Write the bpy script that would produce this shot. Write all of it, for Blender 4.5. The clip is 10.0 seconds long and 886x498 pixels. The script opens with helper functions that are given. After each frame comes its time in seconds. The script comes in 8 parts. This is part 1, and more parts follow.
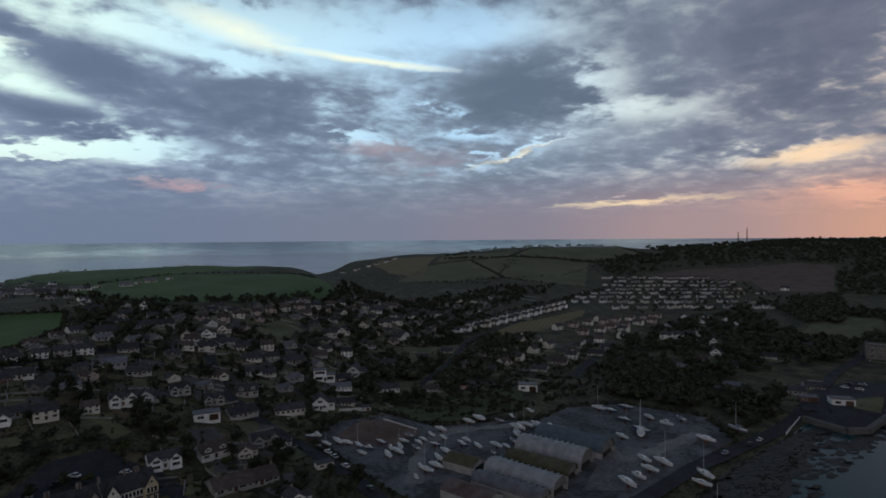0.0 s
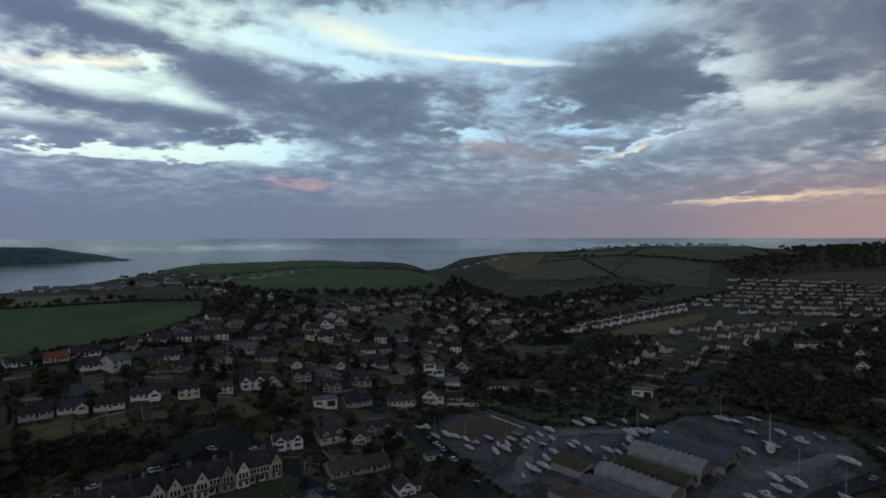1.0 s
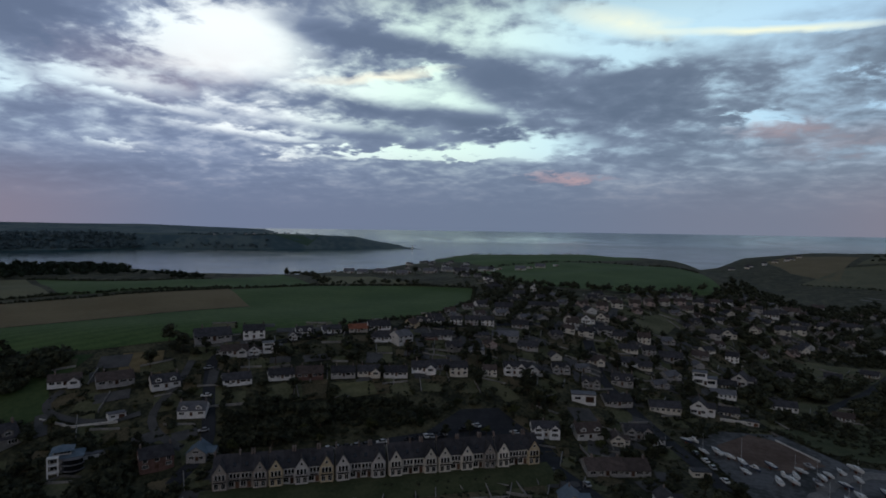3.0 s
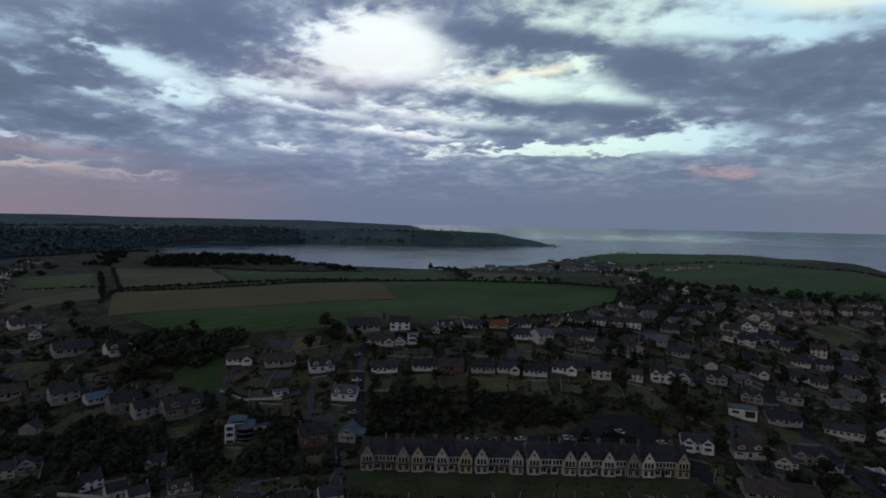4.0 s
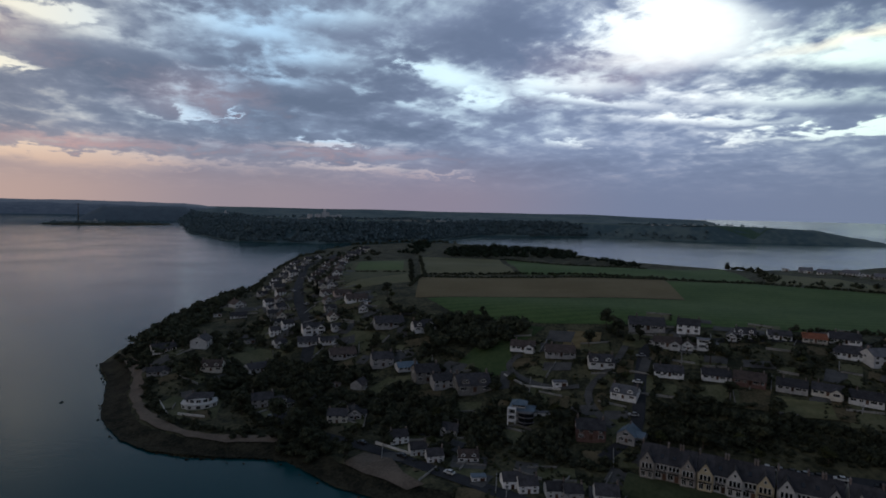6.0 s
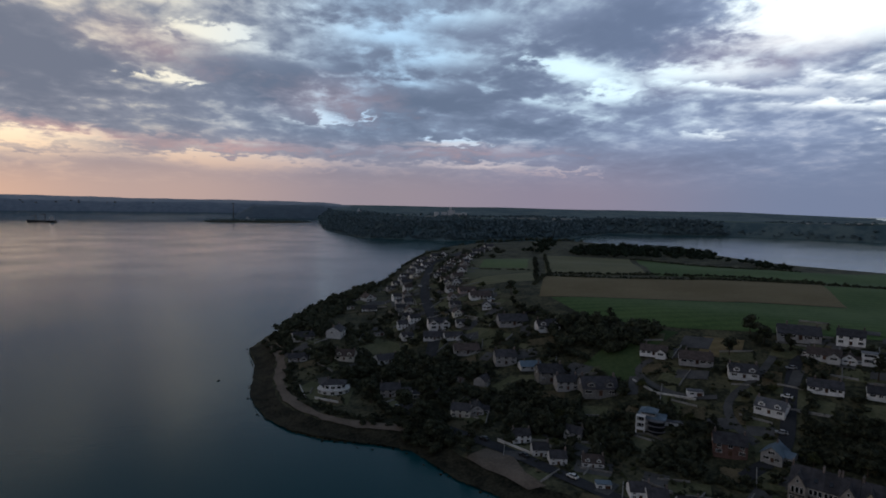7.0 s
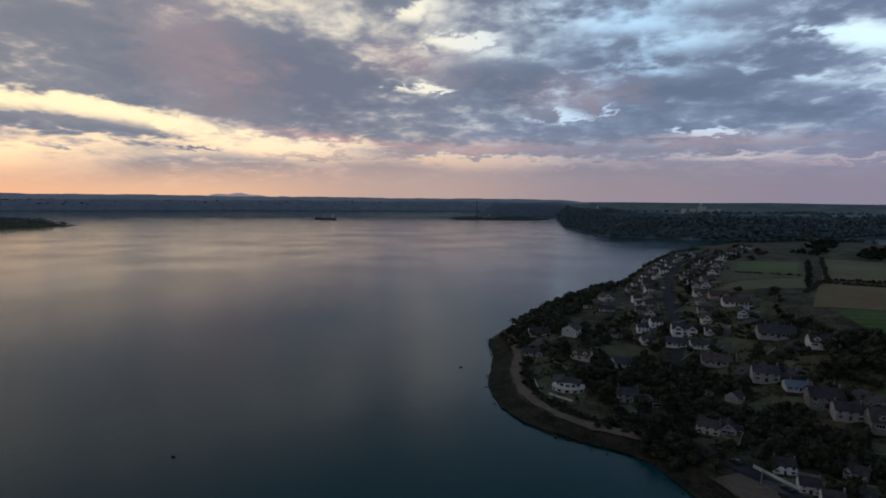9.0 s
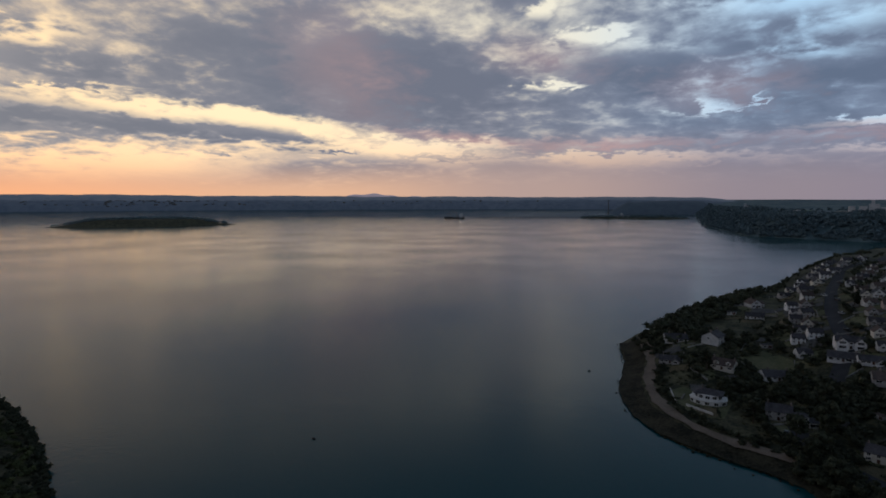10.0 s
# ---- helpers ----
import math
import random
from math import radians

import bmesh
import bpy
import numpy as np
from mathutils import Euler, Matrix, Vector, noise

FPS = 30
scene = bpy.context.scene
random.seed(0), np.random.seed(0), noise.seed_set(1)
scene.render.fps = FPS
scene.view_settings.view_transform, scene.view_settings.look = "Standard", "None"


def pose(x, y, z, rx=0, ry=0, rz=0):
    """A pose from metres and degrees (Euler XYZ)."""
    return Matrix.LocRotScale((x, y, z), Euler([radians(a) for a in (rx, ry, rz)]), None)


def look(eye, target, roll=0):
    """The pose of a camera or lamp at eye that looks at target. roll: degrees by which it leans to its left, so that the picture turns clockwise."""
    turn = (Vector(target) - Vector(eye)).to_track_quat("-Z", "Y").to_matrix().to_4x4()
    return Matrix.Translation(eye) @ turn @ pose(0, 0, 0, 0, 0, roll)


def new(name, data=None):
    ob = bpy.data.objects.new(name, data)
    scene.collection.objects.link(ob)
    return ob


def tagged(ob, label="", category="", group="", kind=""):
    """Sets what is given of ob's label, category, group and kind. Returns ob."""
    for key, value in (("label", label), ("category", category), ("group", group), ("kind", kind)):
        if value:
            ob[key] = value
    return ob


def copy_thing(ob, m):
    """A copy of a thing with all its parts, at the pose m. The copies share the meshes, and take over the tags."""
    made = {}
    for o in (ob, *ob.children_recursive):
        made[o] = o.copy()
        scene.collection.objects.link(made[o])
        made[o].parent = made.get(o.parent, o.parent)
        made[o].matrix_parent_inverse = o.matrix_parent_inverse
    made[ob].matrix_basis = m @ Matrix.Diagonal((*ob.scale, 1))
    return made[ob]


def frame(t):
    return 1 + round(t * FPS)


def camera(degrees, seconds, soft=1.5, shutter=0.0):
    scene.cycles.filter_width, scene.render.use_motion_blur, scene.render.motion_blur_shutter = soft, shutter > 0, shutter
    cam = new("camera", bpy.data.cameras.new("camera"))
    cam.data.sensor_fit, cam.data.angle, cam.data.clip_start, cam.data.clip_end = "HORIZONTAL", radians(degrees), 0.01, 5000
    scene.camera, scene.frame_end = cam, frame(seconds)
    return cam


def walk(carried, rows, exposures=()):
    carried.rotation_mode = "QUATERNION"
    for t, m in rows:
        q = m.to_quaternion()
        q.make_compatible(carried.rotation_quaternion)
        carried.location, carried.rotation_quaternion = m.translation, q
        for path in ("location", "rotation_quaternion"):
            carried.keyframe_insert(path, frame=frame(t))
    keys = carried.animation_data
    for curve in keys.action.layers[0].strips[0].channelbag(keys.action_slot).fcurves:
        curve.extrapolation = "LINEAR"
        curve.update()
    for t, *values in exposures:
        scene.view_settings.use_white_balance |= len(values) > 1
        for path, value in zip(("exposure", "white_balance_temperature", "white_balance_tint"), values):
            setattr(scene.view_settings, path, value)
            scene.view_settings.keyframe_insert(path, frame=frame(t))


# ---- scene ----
# ---------------- camera ----------------
EYE = (0.0, 0.0, 95.0)


def aim(yaw, pitch, roll):
    """Heading counted from +y to the left, pitch below the horizon, lean to the left, in degrees."""
    a, p = radians(yaw), radians(pitch)
    way = Vector((-math.sin(a) * math.cos(p), math.cos(a) * math.cos(p), -math.sin(p)))
    return look(EYE, Vector(EYE) + way * 100, roll)


TURN = [(0.0, -17.34, 1.10, -0.47), (0.5, -12.10, 1.17, -0.27), (1.0, -6.47, 1.31, -0.10), (1.5, -0.28, 1.47, 0.12),
        (2.0, 6.01, 1.62, 0.42), (2.5, 12.57, 1.84, 0.62), (4.0, 33.27, 2.59, 1.10), (4.5, 40.66, 2.91, 1.14),
        (5.0, 47.70, 3.16, 1.22), (5.5, 54.46, 3.42, 1.20), (6.0, 60.88, 3.68, 1.15), (7.5, 79.04, 4.27, 0.83),
        (8.0, 84.59, 4.39, 0.70), (8.5, 90.35, 4.52, 0.53), (9.0, 96.61, 4.63, 0.32), (9.5, 103.05, 4.73, 0.12),
        (10.0, 109.28, 4.74, -0.09)]
cam = camera(75.2, 10.0, soft=1.75)
walk(cam, [(t, aim(y, p, r)) for t, y, p, r in TURN], [(0.0, 0.03), (2.5, 0.0), (4.0, -0.08), (5.0, 0.08), (5.5, 0.1), (7.5, 0.15), (9.0, 0.14), (10.0, 0.02)])


# ---------------- sky and light ----------------
class Sock:
    """A node output that can be reckoned with."""
    def __init__(self, tree, out):
        self.tree, self.out = tree, out

    def op(self, kind, *rest):
        n = self.tree.nodes.new("ShaderNodeMath")
        n.operation = kind
        for i, v in enumerate((self, *rest)):
            if isinstance(v, Sock):
                self.tree.links.new(v.out, n.inputs[i])
            else:
                n.inputs[i].default_value = v
        return Sock(self.tree, n.outputs[0])

    def __add__(self, o): return self.op("ADD", o)
    def __sub__(self, o): return self.op("SUBTRACT", o)
    def __mul__(self, o): return self.op("MULTIPLY", o)
    def __truediv__(self, o): return self.op("DIVIDE", o)

    def step(self, a, b):
        n = self.tree.nodes.new("ShaderNodeMapRange")
        n.interpolation_type = "SMOOTHSTEP"
        self.tree.links.new(self.out, n.inputs[0])
        n.inputs[1].default_value, n.inputs[2].default_value = a, b
        return Sock(self.tree, n.outputs[0])


def node(tree, kind, links=(), **values):
    n = tree.nodes.new(kind)
    for key, v in values.items():
        if key in n.inputs.keys():
            n.inputs[key].default_value = v
        elif key == "noise_dimensions":
            n.noise_dimensions = v
    for key, s in dict(links).items():
        tree.links.new(s.out if isinstance(s, Sock) else s, n.inputs[key])
    return n


def blend(tree, fac, a, b):
    n = tree.nodes.new("ShaderNodeMix")
    n.data_type = "RGBA"
    for i, v in ((0, fac), (6, a), (7, b)):
        if isinstance(v, Sock):
            tree.links.new(v.out, n.inputs[i])
        elif i == 0:
            n.inputs[0].default_value = v
        else:
            n.inputs[i].default_value = (*v, 1)
    return Sock(tree, n.outputs[2])


def ramp(tree, fac, stops, smooth="EASE"):
    n = tree.nodes.new("ShaderNodeValToRGB")
    n.color_ramp.interpolation = smooth
    els = n.color_ramp.elements
    while len(els) < len(stops):
        els.new(0.5)
    for e, (p, c) in zip(els, stops):
        e.position, e.color = p, (*c, 1)
    tree.links.new(fac.out, n.inputs[0])
    return Sock(tree, n.outputs[0])


# heading, height, half-width, half-height in degrees, strength, tilt
GAPS_A = [(-53.9, 3.4, 2.2, 1.12, 0.45, 3.1), (-49.7, 6.7, 6.4, 1.31, 0.55, -4.7), (-36.6, 3.2, 9.0, 0.63, 0.55, -2.6), (-36.1, 11.7, 7.5, 1.52, 0.42, 0.2),
          (-25.3, 8.6, 6.6, 0.49, 0.6, -13.2), (-24.0, 20.0, 12.0, 2.67, 0.42, 2.5), (-21.7, 6.7, 2.8, 0.44, 0.4, 1.0), (-21.1, 9.9, 3.9, 0.76, 0.5, 1.1),
          (-17.8, 12.5, 2.5, 0.85, 0.5, 0.5), (-9.5, 17.3, 10.3, 0.55, 0.5, 6.5), (-9.4, 9.8, 3.4, 1.02, 0.6, -0.9), (-7.3, 18.9, 18.0, 3.9, 0.6, -2.4), (2.2, 15.6, 5, 1.4, 0.5, -4),
          (1.5, 19.8, 8.0, 2.33, 0.4, -5.6), (8.3, 17.3, 7.9, 1.05, 0.35, 8.8), (10.2, 8.1, 6.6, 1.65, 0.75, -3.6)]
GAPS_B = [(14.1, 18.7, 13.9, 3.18, 0.4, -2.7), (16.9, 7.5, 8.8, 0.85, 0.45, -1.2), (17.9, 7.3, 4.5, 0.63, 0.5, -8.0), (18.4, 7.3, 7.4, 0.59, 0.5, -2.0),
          (19.6, 15.0, 2.5, 0.83, 0.5, -10.1), (24.7, 13.2, 10.0, 2.39, 0.5, -0.6), (26.7, 7.2, 3.9, 0.51, 0.45, -3.1), (27.4, 7.1, 11.0, 0.64, 0.45, -2.5),
          (31.8, 10.2, 12.3, 0.9, 0.38, 5.2), (33.5, 14.6, 7.1, 2.2, 0.22, 0.7), (34.5, 6.4, 3.0, 0.44, 0.4, -0.5), (36.1, 8.6, 8.3, 0.54, 0.4, 3.4),
          (40.4, 16.5, 8.6, 3.7, 0.82, -5.4), (48.3, 6.8, 3.3, 0.49, 0.4, 0.9), (50.0, 12.4, 7.5, 1.13, 0.45, 1.7)]
GAPS_C = [(56.9, 11.0, 3.1, 1.42, 0.55, -4.2), (60.4, 12.9, 5.4, 1.37, 0.5, 9.6), (61.3, 3.6, 5.6, 0.28, 0.4, -1.2), (61.8, 3.7, 5.8, 0.41, 0.45, -2.6),
          (63.7, 13.5, 4.4, 0.82, 0.45, 3.0), (68.8, 4.3, 2.6, 0.34, 0.42, -3.6), (69.0, 4.0, 8.7, 0.44, 0.45, 1.3), (71.8, 6.3, 3.2, 0.32, 0.45, -2.3),
          (72.3, 6.5, 3.7, 0.32, 0.4, 0.7), (72.5, 6.3, 2.4, 0.33, 0.42, -1.7), (74.0, 14.1, 7.4, 1.29, 0.35, 3.5), (72.6, 17.6, 7.0, 0.9, 0.25, -1.4),
          (80.1, 16.4, 9.2, 1.37, 0.38, 5.0), (81.3, 8.5, 2.7, 0.4, 0.5, -14.4), (84.9, 8.1, 2.4, 0.9, 0.7, -4.8)]
GAPS_D = [(89.4, 4.1, 14.1, 0.55, 0.45, 1.0), (92.7, 3.7, 9.7, 1.03, 0.5, 1.1), (93.7, 15.1, 2.7, 0.93, 0.5, -10.4), (94.8, 15.2, 5.0, 0.8, 0.4, -7.8),
          (97.2, 10.7, 2.2, 0.59, 0.4, -8.9), (99.0, 17.8, 4.1, 1.03, 0.6, -4.9), (99.1, 10.8, 4.4, 0.41, 0.55, 1.5), (105.0, 5.6, 5.0, 0.81, 0.4, 0.5),
          (108.5, 4.8, 9.3, 1.6, 0.5, 2.6), (118.3, 5.2, 11.3, 1.19, 0.45, -0.7), (121.2, 6.8, 2.5, 0.78, 0.55, -5.8), (121.5, 6.9, 11.0, 1.37, 0.6, 6.6),
          (134.3, 8.1, 15.3, 1.16, 0.7, 2.0), (138.9, 3.5, 17.6, 2.4, 0.6, -1.7), (140.3, 9.3, 4.9, 0.45, 0.45, -5.3)]
GAPS_E = [(-33.5, 14.0, 3.0, 3.4, 0.28, 10), (17, 12.0, 4, 1.0, 0.3, 6), (64, 10.2, 6, 0.6, 0.3, 8), (88, 13.6, 5, 0.8, 0.2, 6), (76, 11.8, 5, 0.7, 0.25, 8), (46, 10.6, 7, 0.5, 0.3, 6), (143.9, 13.1, 4.1, 1.26, 0.45, -8.5)]
CLOUD_A = [(-53.9, 15.6, 5.4, 3.73, 0.4, 11.2), (-45.5, 15.7, 11.7, 5.89, 0.6, 8.1), (-39.6, 8.4, 16.6, 2.13, 0.35, -1.7), (-24.5, 14.7, 7.9, 4.9, 0.55, 2.2),
           (-1.9, 14.0, 10.3, 2.02, 0.45, 2.7), (1.7, 11.5, 16.2, 3.14, 0.5, 9.1), (13.5, 14.4, 11.1, 2.78, 0.4, 17.3), (16.3, 10.1, 3.2, 0.96, 0.4, 7.6),
           (16.8, 9.3, 5.4, 0.99, 0.4, -5.6), (18.9, 10.6, 7.7, 1.39, 0.4, 5.9), (23.6, 17.2, 7.5, 1.3, 0.65, 0.2), (29.1, 12.0, 8.5, 0.93, 0.3, 7.0),
           (30.4, 18.1, 6.8, 1.5, 0.7, 4.0), (49.2, 4.9, 20.6, 2.15, 0.2, -0.3), (55.3, 16.8, 10.3, 3.37, 0.5, 2.4)]
CLOUD_B = [(67.0, 16.6, 11.8, 2.7, 0.35, 4.6), (69.2, 9.1, 11.6, 3.3, 0.4, -0.4), (70.5, 13.4, 10.3, 1.98, 0.3, 6.2), (73.4, 10.2, 7.9, 1.55, 0.3, -3.3),
           (76.0, 10.1, 5.6, 2.17, 0.3, -8.2), (87.1, 12.0, 11.5, 2.8, 0.4, -6.6), (92.1, 11.4, 8.6, 2.58, 0.35, -2.1), (107.6, 4.4, 6.6, 0.3, 0.45, 0.6),
           (108.4, 4.1, 6.7, 0.27, 0.35, 2.1), (112.8, 11.3, 13.2, 4.35, 0.5, 4.5), (117.1, 12.2, 20.2, 5.86, 0.6, 8.1), (119.4, 4.7, 3.8, 0.22, 0.4, 4.3),
           (119.8, 4.7, 4.1, 0.27, 0.5, -0.5), (131.2, 4.6, 2.9, 0.2, 0.5, 0.4), (135.7, 6.5, 14.6, 0.82, 0.85, 2.5)]
CLOUD_C = [(142.9, 11.6, 6.9, 1.51, 0.45, -3.9), (144.6, 7.1, 4.1, 0.66, 0.4, -4.8)]

world = bpy.data.worlds.new("dusk sky")
scene.world = world
world.use_nodes = True
wt = world.node_tree
wt.nodes.clear()
coord = wt.nodes.new("ShaderNodeTexCoord")
sep = node(wt, "ShaderNodeSeparateXYZ", {"Vector": coord.outputs["Generated"]})
sx, sy, sz = (Sock(wt, o) for o in sep.outputs)
head = (sx * -1).op("ARCTAN2", sy) * (180 / math.pi)
lift = sz.op("ARCSINE") * (180 / math.pi)
polar = Sock(wt, node(wt, "ShaderNodeCombineXYZ", {"X": head, "Y": lift}).outputs[0])
depth = sz.op("MAXIMUM", 0.0) + 0.20
plane = Sock(wt, node(wt, "ShaderNodeCombineXYZ", {"X": sx / depth, "Y": sy / depth}).outputs[0])
coarse = Sock(wt, node(wt, "ShaderNodeTexNoise", {"Vector": plane}, Scale=1.5, Detail=6.0, Roughness=0.52, Distortion=0.6).outputs["Fac"])
fine = Sock(wt, node(wt, "ShaderNodeTexNoise", {"Vector": plane}, Scale=6.5, Detail=6.0, Roughness=0.56, Distortion=0.3).outputs["Fac"])
grain = Sock(wt, node(wt, "ShaderNodeTexNoise", {"Vector": plane}, Scale=17.0, Detail=3.0, Roughness=0.5).outputs["Fac"])
polar = Sock(wt, node(wt, "ShaderNodeCombineXYZ", {"X": head + (fine - 0.5) * 12 + (grain - 0.5) * 3, "Y": lift + (fine - 0.5) * 3.0 + (grain - 0.5) * 0.8}).outputs[0])


def pile(rows, start, where=polar):
    """Add soft oval patches (heading, height, half-width, half-height, strength, tilt) to a value."""
    for a, e, w, h, k, tilt in rows:
        m = node(wt, "ShaderNodeMapping", {"Vector": where}, Location=(a, e, 0), Rotation=(0, 0, radians(tilt)), Scale=(w, h, 1))
        m.vector_type = "TEXTURE"
        q = wt.nodes.new("ShaderNodeTexGradient")
        q.gradient_type = "SPHERICAL"
        wt.links.new(m.outputs[0], q.inputs[0])
        start = Sock(wt, q.outputs["Fac"]).op("MULTIPLY_ADD", k, start)
    return start


openness = pile(GAPS_A + GAPS_B + GAPS_C + GAPS_D + GAPS_E, coarse * 0)
bulk = pile(CLOUD_A + CLOUD_B + CLOUD_C, coarse * 0)
high = lift.step(7, 13)
mass = (coarse - 0.5) * 0.6 + (fine - 0.5) * 0.80 + (grain - 0.5) * (high * 0.22 + 0.16) + 0.72 - high * 0.08 + bulk * 0.5 - openness * 0.92
cover = mass.step(0.22, 0.78)
thick = (bulk * 0.42 + coarse * 0.75 + fine * 0.5 + grain * 0.12 - openness * 0.5).step(0.46, 0.98)
turn = (head + 60) / 215


def by_heading(stops):
    return ramp(wt, turn, [((a + 60) / 215, c) for a, c in stops])


haze = by_heading([(-58, (0.50, 0.27, 0.19)), (-42, (0.30, 0.215, 0.22)), (-24, (0.18, 0.17, 0.215)), (-10, (0.145, 0.165, 0.225)), (12, (0.125, 0.16, 0.235)), (40, (0.13, 0.16, 0.245)),
                   (62, (0.19, 0.17, 0.225)), (80, (0.225, 0.19, 0.22)), (100, (0.36, 0.26, 0.235)), (122, (0.60, 0.36, 0.235)), (150, (0.76, 0.36, 0.185))])
bare = by_heading([(-58, (0.72, 0.56, 0.40)), (-38, (0.52, 0.60, 0.60)), (-20, (0.38, 0.58, 0.76)), (2, (0.46, 0.66, 0.76)), (20, (0.62, 0.80, 0.74)),
                    (40, (0.78, 0.84, 0.86)), (58, (0.56, 0.72, 0.80)), (78, (0.36, 0.54, 0.72)), (104, (0.72, 0.66, 0.52)), (126, (0.88, 0.70, 0.45)), (150, (0.88, 0.64, 0.38))])
warm = by_heading([(-58, (0.80, 0.52, 0.34)), (-36, (0.62, 0.50, 0.42)), (-15, (0.44, 0.43, 0.46)), (20, (0.46, 0.48, 0.54)), (58, (0.44, 0.38, 0.42)),
                   (78, (0.50, 0.40, 0.38)), (98, (0.74, 0.52, 0.36)), (122, (0.90, 0.62, 0.38)), (150, (0.92, 0.58, 0.32))])
clear = blend(wt, lift.step(2.5, 8.5), warm, bare)
lit = by_heading([(-58, (0.23, 0.235, 0.285)), (-20, (0.205, 0.265, 0.345)), (15, (0.195, 0.25, 0.35)), (45, (0.215, 0.27, 0.40)), (80, (0.175, 0.222, 0.315)), (110, (0.225, 0.23, 0.272)), (150, (0.30, 0.28, 0.285))])
dark = by_heading([(-58, (0.098, 0.112, 0.158)), (-20, (0.094, 0.130, 0.182)), (15, (0.100, 0.138, 0.208)), (45, (0.110, 0.147, 0.234)), (80, (0.094, 0.126, 0.190)), (110, (0.123, 0.138, 0.182)), (150, (0.165, 0.17, 0.195))])
cloud = blend(wt, thick, lit, dark)
low = (lift * (head.step(96, 124) * 0.65 + 1)).step(1.0, 7.5)
sky = blend(wt, cover, clear, cloud)
veil = blend(wt, low, haze, sky)
# rosy light on the undersides of some clouds
BLUSH = [(119, 12.5, 9, 6.0, 0.34, 35), (7.2, 5.0, 4.5, 0.7, 0.8, 0), (-11, 8.8, 5, 1.2, 0.5, 0), (-16, 7.6, 8, 1.4, 0.25, -8), (-51, 3.4, 9, 1.4, 0.5, -6), (72, 5.6, 14, 0.8, 0.35, 0), (-53.5, 3.4, 3.5, 1.3, 1.0, 0),
         (94, 5.4, 12, 0.7, 0.6, 0), (108, 6.2, 9, 0.8, 0.7, 4), (100, 13.5, 8, 2.5, 0.3, 10), (45, 14, 14, 3.5, 0.25, -10), (84, 10, 8, 3, 0.25, 0)]
glow = pile(BLUSH, coarse * 0)
rosy = by_heading([(-58, (0.66, 0.34, 0.24)), (-20, (0.46, 0.33, 0.33)), (20, (0.46, 0.31, 0.33)), (70, (0.46, 0.29, 0.28)), (110, (0.48, 0.29, 0.26)), (150, (0.46, 0.28, 0.25))])
veil = blend(wt, (glow * (fine * 1.3 + 0.15)).op("MINIMUM", 0.8), veil, rosy)
# thin high cloud and low clear strips that still catch the light
CIRRUS = [(2.5, 19.0, 7, 1.5, 0.9, 12), (-9.4, 17.0, 10.5, 0.45, 1.0, 5.5), (26, 14.5, 9, 0.6, 0.9, -7), (-50, 6.9, 6, 0.9, 1.0, -8),
          (-36, 3.3, 10, 0.4, 1.1, -2.4), (-24.7, 8.0, 6, 0.35, 0.7, -14), (70, 4.1, 8, 0.3, 0.5, 0), (74, 6.3, 6, 0.25, 0.5, 0)]
smooth = Sock(wt, node(wt, "ShaderNodeCombineXYZ", {"X": head + (fine - 0.5) * 6, "Y": lift + (fine - 0.5) * 1.2 + (coarse - 0.5) * 0.8}).outputs[0])
cream = by_heading([(-58, (0.82, 0.55, 0.33)), (-38, (0.72, 0.55, 0.36)), (-15, (0.80, 0.80, 0.58)), (10, (0.84, 0.86, 0.66)), (40, (0.86, 0.82, 0.72)), (75, (0.50, 0.44, 0.45)), (150, (0.8, 0.55, 0.35))])
veil = blend(wt, (pile(CIRRUS, coarse * 0, smooth) * (fine * 1.2 + 0.3)).op("MINIMUM", 0.85), veil, cream)
rest = lift.step(17.5, 28)
NISHITA = wt.nodes.new("ShaderNodeTexSky")
NISHITA.sky_type, NISHITA.sun_disc = "NISHITA", False
NISHITA.sun_elevation, NISHITA.sun_rotation = radians(1.0), radians(-165)
air = node(wt, "ShaderNodeVectorMath", {0: Sock(wt, NISHITA.outputs[0])})
air.operation = "SCALE"
air.inputs["Scale"].default_value = 0.08
back = (sx * 0.75 + sy * -0.66).step(0.32, 0.70)
veil = blend(wt, back, veil, blend(wt, coarse.step(0.3, 0.7), (0.25, 0.245, 0.26), (0.14, 0.145, 0.175)))
over = blend(wt, 0.3, (0.064, 0.098, 0.164), Sock(wt, air.outputs[0]))
zenith = blend(wt, rest * 0.9, veil, over)
bg = wt.nodes.new("ShaderNodeBackground")
wt.links.new(zenith.out, bg.inputs["Color"])
bg.inputs["Strength"].default_value = 1.28
wt.links.new(bg.outputs[0], wt.nodes.new("ShaderNodeOutputWorld").inputs["Surface"])

sun = new("sun", bpy.data.lights.new("sun", "SUN"))
sun.data.energy, sun.data.angle, sun.data.color = 0.13, radians(25), (1.0, 0.93, 0.88)
sun.matrix_world = look((0, 0, 300), (150, 560, 0))


